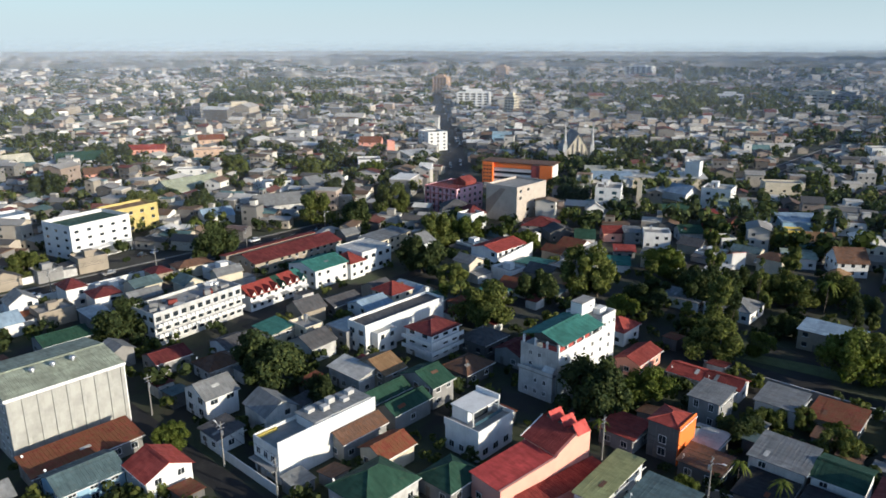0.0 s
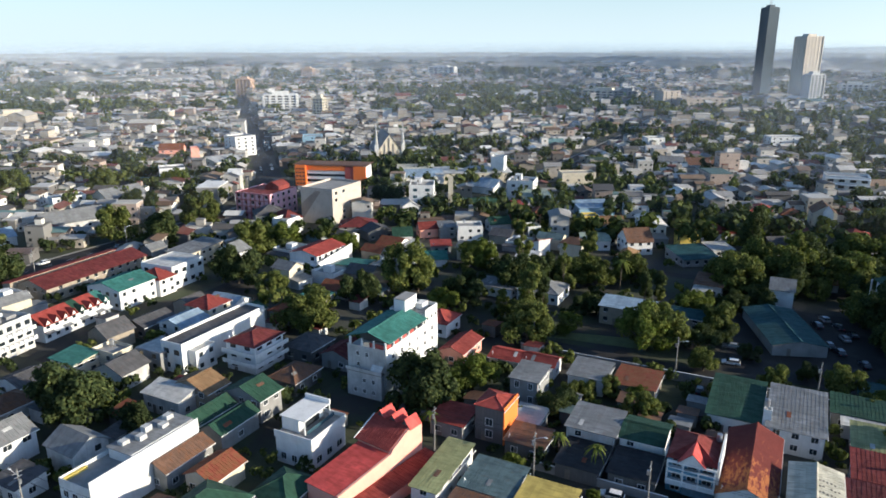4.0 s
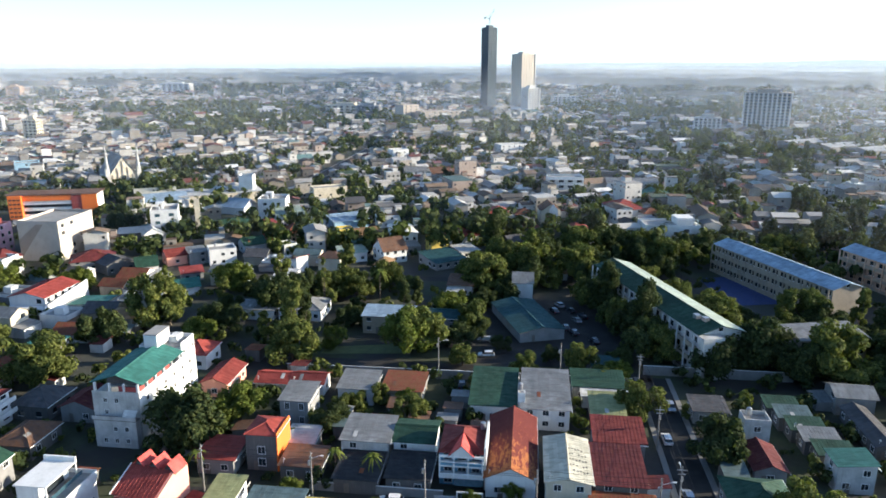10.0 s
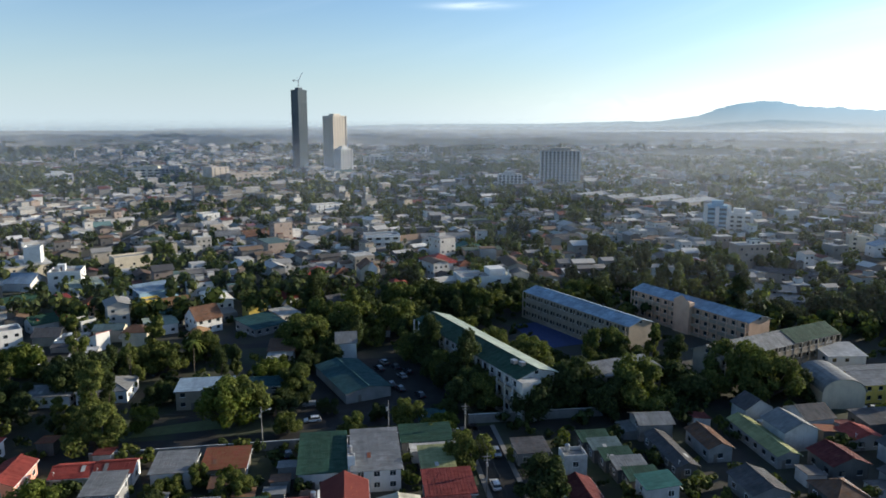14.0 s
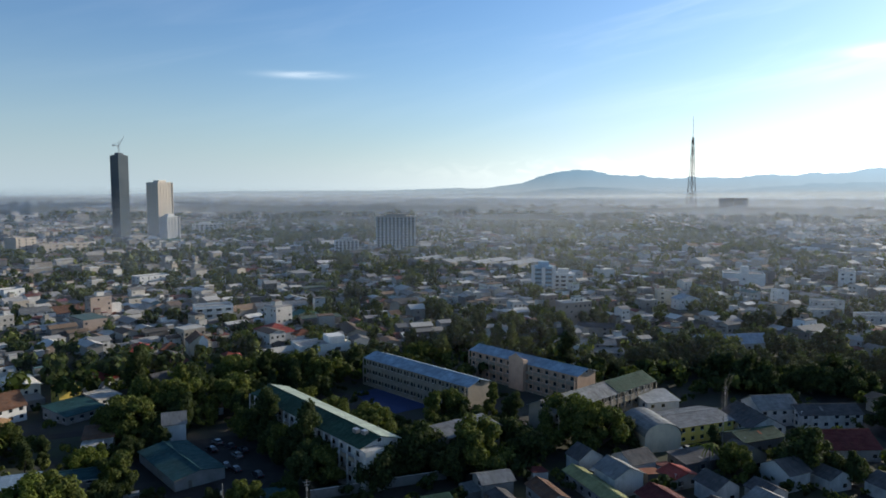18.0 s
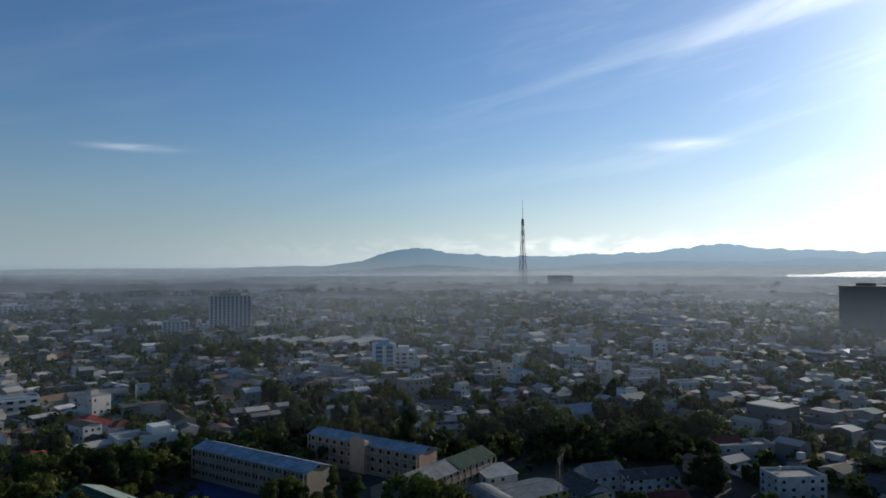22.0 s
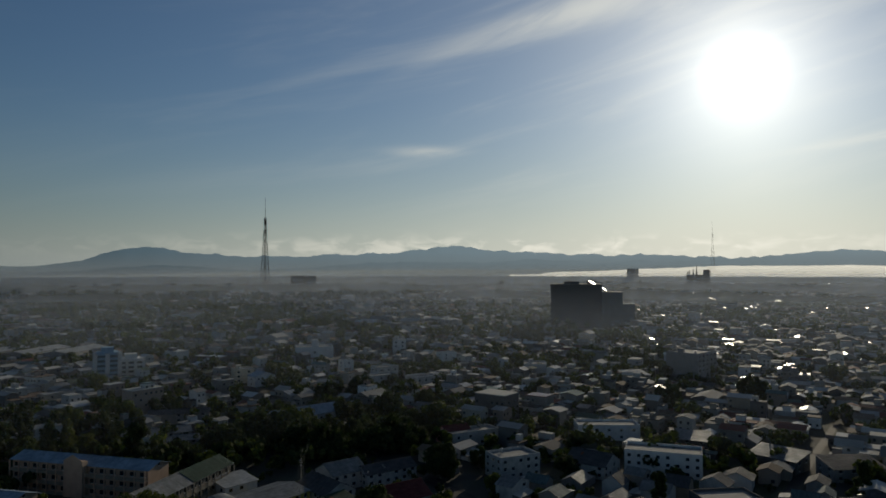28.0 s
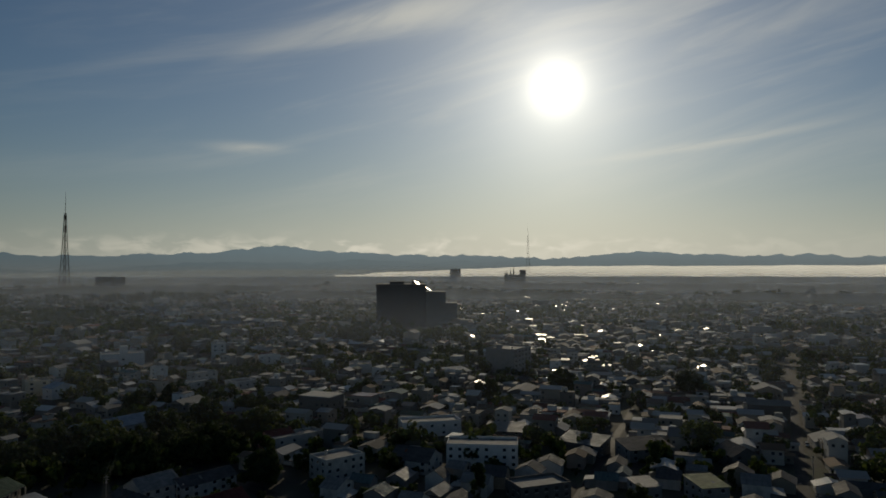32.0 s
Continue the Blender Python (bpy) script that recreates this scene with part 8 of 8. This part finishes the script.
def far_city(r0, r1, cell, size, height, density, seed, name):
    """Joined walls and roofs of houses between two radii."""
    rnd = random.Random(seed)
    wv, wf, rv, rf, gv, gf, trees = [], [], [], [], [], [], []
    n = int(r1 / cell) + 1
    for i in range(-n // 2, n + 1):
        for j in range(-n, n + 1):
            x, y = (i + rnd.uniform(-0.32, 0.32)) * cell, (j + rnd.uniform(-0.32, 0.32)) * cell
            r = math.hypot(x, y)
            pick = rnd.random()
            if not (r0 < r < r1) or not in_view(x, y):
                continue
            green = noise.noise((x * 0.004 + seed, y * 0.004, 1.7)) + 0.6 * noise.noise((x * 0.014, y * 0.014, 4.4))
            az = math.atan2(y, x)
            lush = 0.30 * max(0.0, min(1.0, (0.18 - az) / 0.4)) * (1 - 0.85 * max(0.0, min(1.0, (-0.72 - az) / 0.25)))
            if not off_road(x, y, 4.0):
                continue
            built = 0.07 if r < 540 and (0.12 < az < 0.8 or az < -0.9) else 0.0
            if pick > density + built - lush - (0.62 - 1.6 * built) * green or in_green(x, y):
                trees.append((x, y, rnd.uniform(0.7, 1.4) + 0.5 * max(0.0, green)))
                continue
            w, d, h = size * rnd.uniform(0.5, 1.2), size * rnd.uniform(0.5, 0.95), height * rnd.choice((0.6, 0.7, 0.8, 1.0, 1.2, 1.9 if rnd.random() < 0.5 else 1.0))
            if rnd.random() < 0.05:
                w, d, h = w * 2.0, d * 1.5, h * rnd.uniform(0.9, 1.6)
            if not off_road(x, y, w * 0.5) or not is_free(x, y, w / 2, d / 2, 0.0):
                continue
            if rnd.random() < 0.66:
                if off_road(x + w * 0.7, y + d * 0.6, 4.0):
                    trees.append((x + w * 0.7, y + d * 0.6, rnd.uniform(0.4, 0.9)))
            a = radians((32 if y > -60 else 8) + 22 * noise.noise((x * 0.0018, y * 0.0018, 9.0 + seed)) + rnd.choice((0, 90)))
            c, s = math.cos(a), math.sin(a)
            pieces = [(0.0, 0.0, w, d, h, rnd.random() < 0.35)]
            if r < 1700 and rnd.random() < 0.65:
                pw, pd = w * rnd.uniform(0.35, 0.6), d * rnd.uniform(0.4, 0.9)
                pieces.append((rnd.choice((-1, 1)) * (w + pw) / 2, rnd.uniform(-0.2, 0.2) * d, pw, pd, h * rnd.uniform(0.4, 0.75), rnd.random() < 0.6))
            if r < 1700 and pieces[0][5] and rnd.random() < 0.5:
                pieces.append((w * rnd.uniform(-0.25, 0.25), d * rnd.uniform(-0.2, 0.2), w * 0.35, d * 0.4, h + 2.6, True))
            for ox, oy, w, d, h, flat in pieces:
                put = lambda u, v, z: (x + (ox + u) * c - (oy + v) * s, y + (ox + u) * s + (oy + v) * c, z)
                hw, hd = w / 2, d / 2
                b = len(wv)
                rise = 0.0 if flat else d * rnd.uniform(0.1, 0.22)
                wv += [put(-hw, -hd, 0), put(hw, -hd, 0), put(hw, hd, 0), put(-hw, hd, 0), put(-hw, -hd, h), put(hw, -hd, h), put(hw, hd, h), put(-hw, hd, h), put(-hw, 0, h + rise), put(hw, 0, h + rise)]
                wf += [(b, b + 1, b + 5, b + 4), (b + 2, b + 3, b + 7, b + 6), (b + 1, b + 2, b + 6, b + 9, b + 5), (b + 3, b, b + 4, b + 8, b + 7)]
                if r < 640 and h > 2.6:
                    for side in range(4):
                        long = hw if side % 2 == 0 else hd
                        edge = (hd if side % 2 == 0 else hw) + 0.05
                        for lev in range(max(1, int(h / 3.0))):
                            z0 = 1.0 + 3.0 * lev
                            for u in range(max(1, int(long / 1.4))):
                                if rnd.random() < 0.55 or z0 + 1.3 > h:
                                    continue
                                m, k = (u + 0.5) / max(1, int(long / 1.4)) * 2 * long - long, len(gv)
                                at = (lambda t, z: put(t, (-edge if side == 0 else edge), z)) if side % 2 == 0 else (lambda t, z: put((edge if side == 1 else -edge), t, z))
                                gv.extend([at(m - 0.6, z0), at(m + 0.6, z0), at(m + 0.6, z0 + 1.2), at(m - 0.6, z0 + 1.2)])
                                gf.append((k, k + 1, k + 2, k + 3))
                q, o = len(rv), 0.8
                if flat:
                    rv += [put(-hw, -hd, h), put(hw, -hd, h), put(hw, hd, h), put(-hw, hd, h), put(-hw, -hd, h + 0.4), put(hw, -hd, h + 0.4), put(hw, hd, h + 0.4), put(-hw, hd, h + 0.4)]
                    rf += [(q + 4, q + 5, q + 6, q + 7), (q, q + 1, q + 5, q + 4), (q + 1, q + 2, q + 6, q + 5), (q + 2, q + 3, q + 7, q + 6), (q + 3, q, q + 4, q + 7)]
                else:
                    e = h - rise * o / hd + 0.12
                    rv += [put(-hw - o, -hd - o, e), put(hw + o, -hd - o, e), put(hw + o, 0, h + rise + 0.12), put(-hw - o, 0, h + rise + 0.12), put(hw + o, hd + o, e), put(-hw - o, hd + o, e)]
                    rf += [(q, q + 1, q + 2, q + 3), (q + 3, q + 2, q + 4, q + 5)]
    if gv:
        tagged(new(name + "_windows", solid_mesh(name + "_windows", gv, gf, M["glass"])), "countless dark windows of the low houses", "windows", kind="stuff")
    tagged(new(name, solid_mesh(name, wv, wf, WALL_FAR)), "walls of countless low houses out to the horizon", "houses", kind="stuff")
    tagged(new(name + "_roofs", solid_mesh(name + "_roofs", rv, rf, ROOF_FAR)), "rusty, grey and red roofs of the far city", "roofs", kind="stuff")
    return trees


def far_trees(spots, radius, cards, card, name, material):
    """Joined far trees: each a loose heap of leaf clumps with an uneven outline."""
    g = np.random.default_rng(len(spots))
    k = len(spots)
    if not k:
        return
    s = np.array(spots)
    lobe = g.normal(0, 0.42, (k, 5, 3)) * (1, 1, 0.5) + (0, 0, 0.95)
    which = g.integers(0, 5, (k, cards))
    c = lobe[np.arange(k)[:, None], which]
    d = g.normal(0, 1, (k, cards, 3))
    d /= np.linalg.norm(d, axis=2, keepdims=True)
    p = c + d * 0.48 * g.random((k, cards, 1)) ** 0.4
    u = np.cross(d, g.normal(0, 1, (k, cards, 3)))
    u /= np.linalg.norm(u, axis=2, keepdims=True) + 1e-9
    w = np.cross(d, u)
    a = card * g.uniform(0.7, 1.3, (k, cards, 1))
    quad = np.stack([p - u * a, p + w * a * 0.95, p + u * a, p - w * a * 0.85], 2)
    size = (radius * s[:, 2])[:, None, None, None]
    quad = quad * size * (1, 1, 1.0)
    quad[..., 2] = np.maximum(quad[..., 2], 0.1)
    quad[..., 0] += s[:, 0][:, None, None]
    quad[..., 1] += s[:, 1][:, None, None]
    v = quad.reshape(-1, 3)
    f = np.arange(len(v)).reshape(-1, 4)
    tagged(new(name, solid_mesh(name, v.tolist(), f.tolist(), M[material])), "countless green trees between the houses", "trees", kind="stuff")


t1 = far_city(288, 760, 11.5, 10.5, 5.2, 0.70, 3, "town_walls")
# lean-to sheds and bushes that fill the yards
SHEDS = []
for k, roof in enumerate(("r_brown", "r_dgrey", "r_rust", "r_grey", "r_maroon", "r_slate")):
    ob = thing("shed", 0, 0, -500, 0, "small lean-to shed with a patched sheet roof", "shed", "sheds in the yards")
    w, d, z = 4.2 + 0.5 * (k % 3), 4.0 + 0.4 * (k % 2), 2.5 + 0.2 * (k % 3)
    part("wall", wall_geo("shedW", w, d, z, 0.6), ("grey", "old", "dark")[k % 3], ob)
    part("roof", roof_geo("shedW", w, d, z, 0.6, 0.3, "x", ribs=False)[0], roof, ob)
    SHEDS.append(ob)
bushes, sheds = [], 0
for i in range(9000):
    a, r = rnd.uniform(-1.86, 1.42), 92 + 250 * rnd.random() ** 1.4
    x, y = r * math.cos(a), r * math.sin(a)
    if not off_road(x, y, 2.4) or (179 < x < 237 and -31 < y < 13) or (180 < x < 192 and 32 < y < 58):
        continue
    if sheds < 120 and r < 240 and not in_green(x, y) and is_free(x, y, 2.2, 2.1, 0.1):
        copy_thing(SHEDS[i % 6], pose(x, y, 0, 0, 0, rnd.choice((0, 90, 180, 270))))
        TAKEN.append((x, y, 2.4, 2.4))
        sheds += 1
    elif is_free(x, y, 1.0, 1.0, 0.0) and len(bushes) < 1500:
        bushes.append((x, y, rnd.uniform(0.25, 0.62)))
far_trees(bushes[::2] + LOOSE[::2], 4.6, 130, 0.19, "yard_bushes", "leaf")
far_trees(bushes[1::2] + LOOSE[1::2], 4.6, 130, 0.19, "yard_bushes_dark", "leaf_dark")
far_trees(t1[::2], 4.6, 110, 0.2, "town_trees", "leaf_far")
far_trees(t1[1::2], 4.6, 110, 0.2, "town_trees_dark", "leaf_dark")
t2 = far_city(760, 1700, 16.0, 13.5, 6.6, 0.80, 5, "city_walls")
far_trees(t2[::2], 6.6, 34, 0.34, "city_trees", "leaf_far")
far_trees(t2[1::2], 6.6, 34, 0.34, "city_trees_dark", "leaf_dark")
t3 = far_city(1700, 4500, 40.0, 26.0, 8.5, 0.88, 7, "outer_walls")
far_trees(t3, 11.0, 22, 0.5, "outer_trees", "leaf_dark")

for template in NEAR_TREES + MID_TREES + [PALM, POLE, BARE_POLE] + CARS + FAR_CARS + [t[0] for t in TOWN] + SHEDS:
    for o in [*template.children_recursive, template]:
        bpy.data.objects.remove(o)
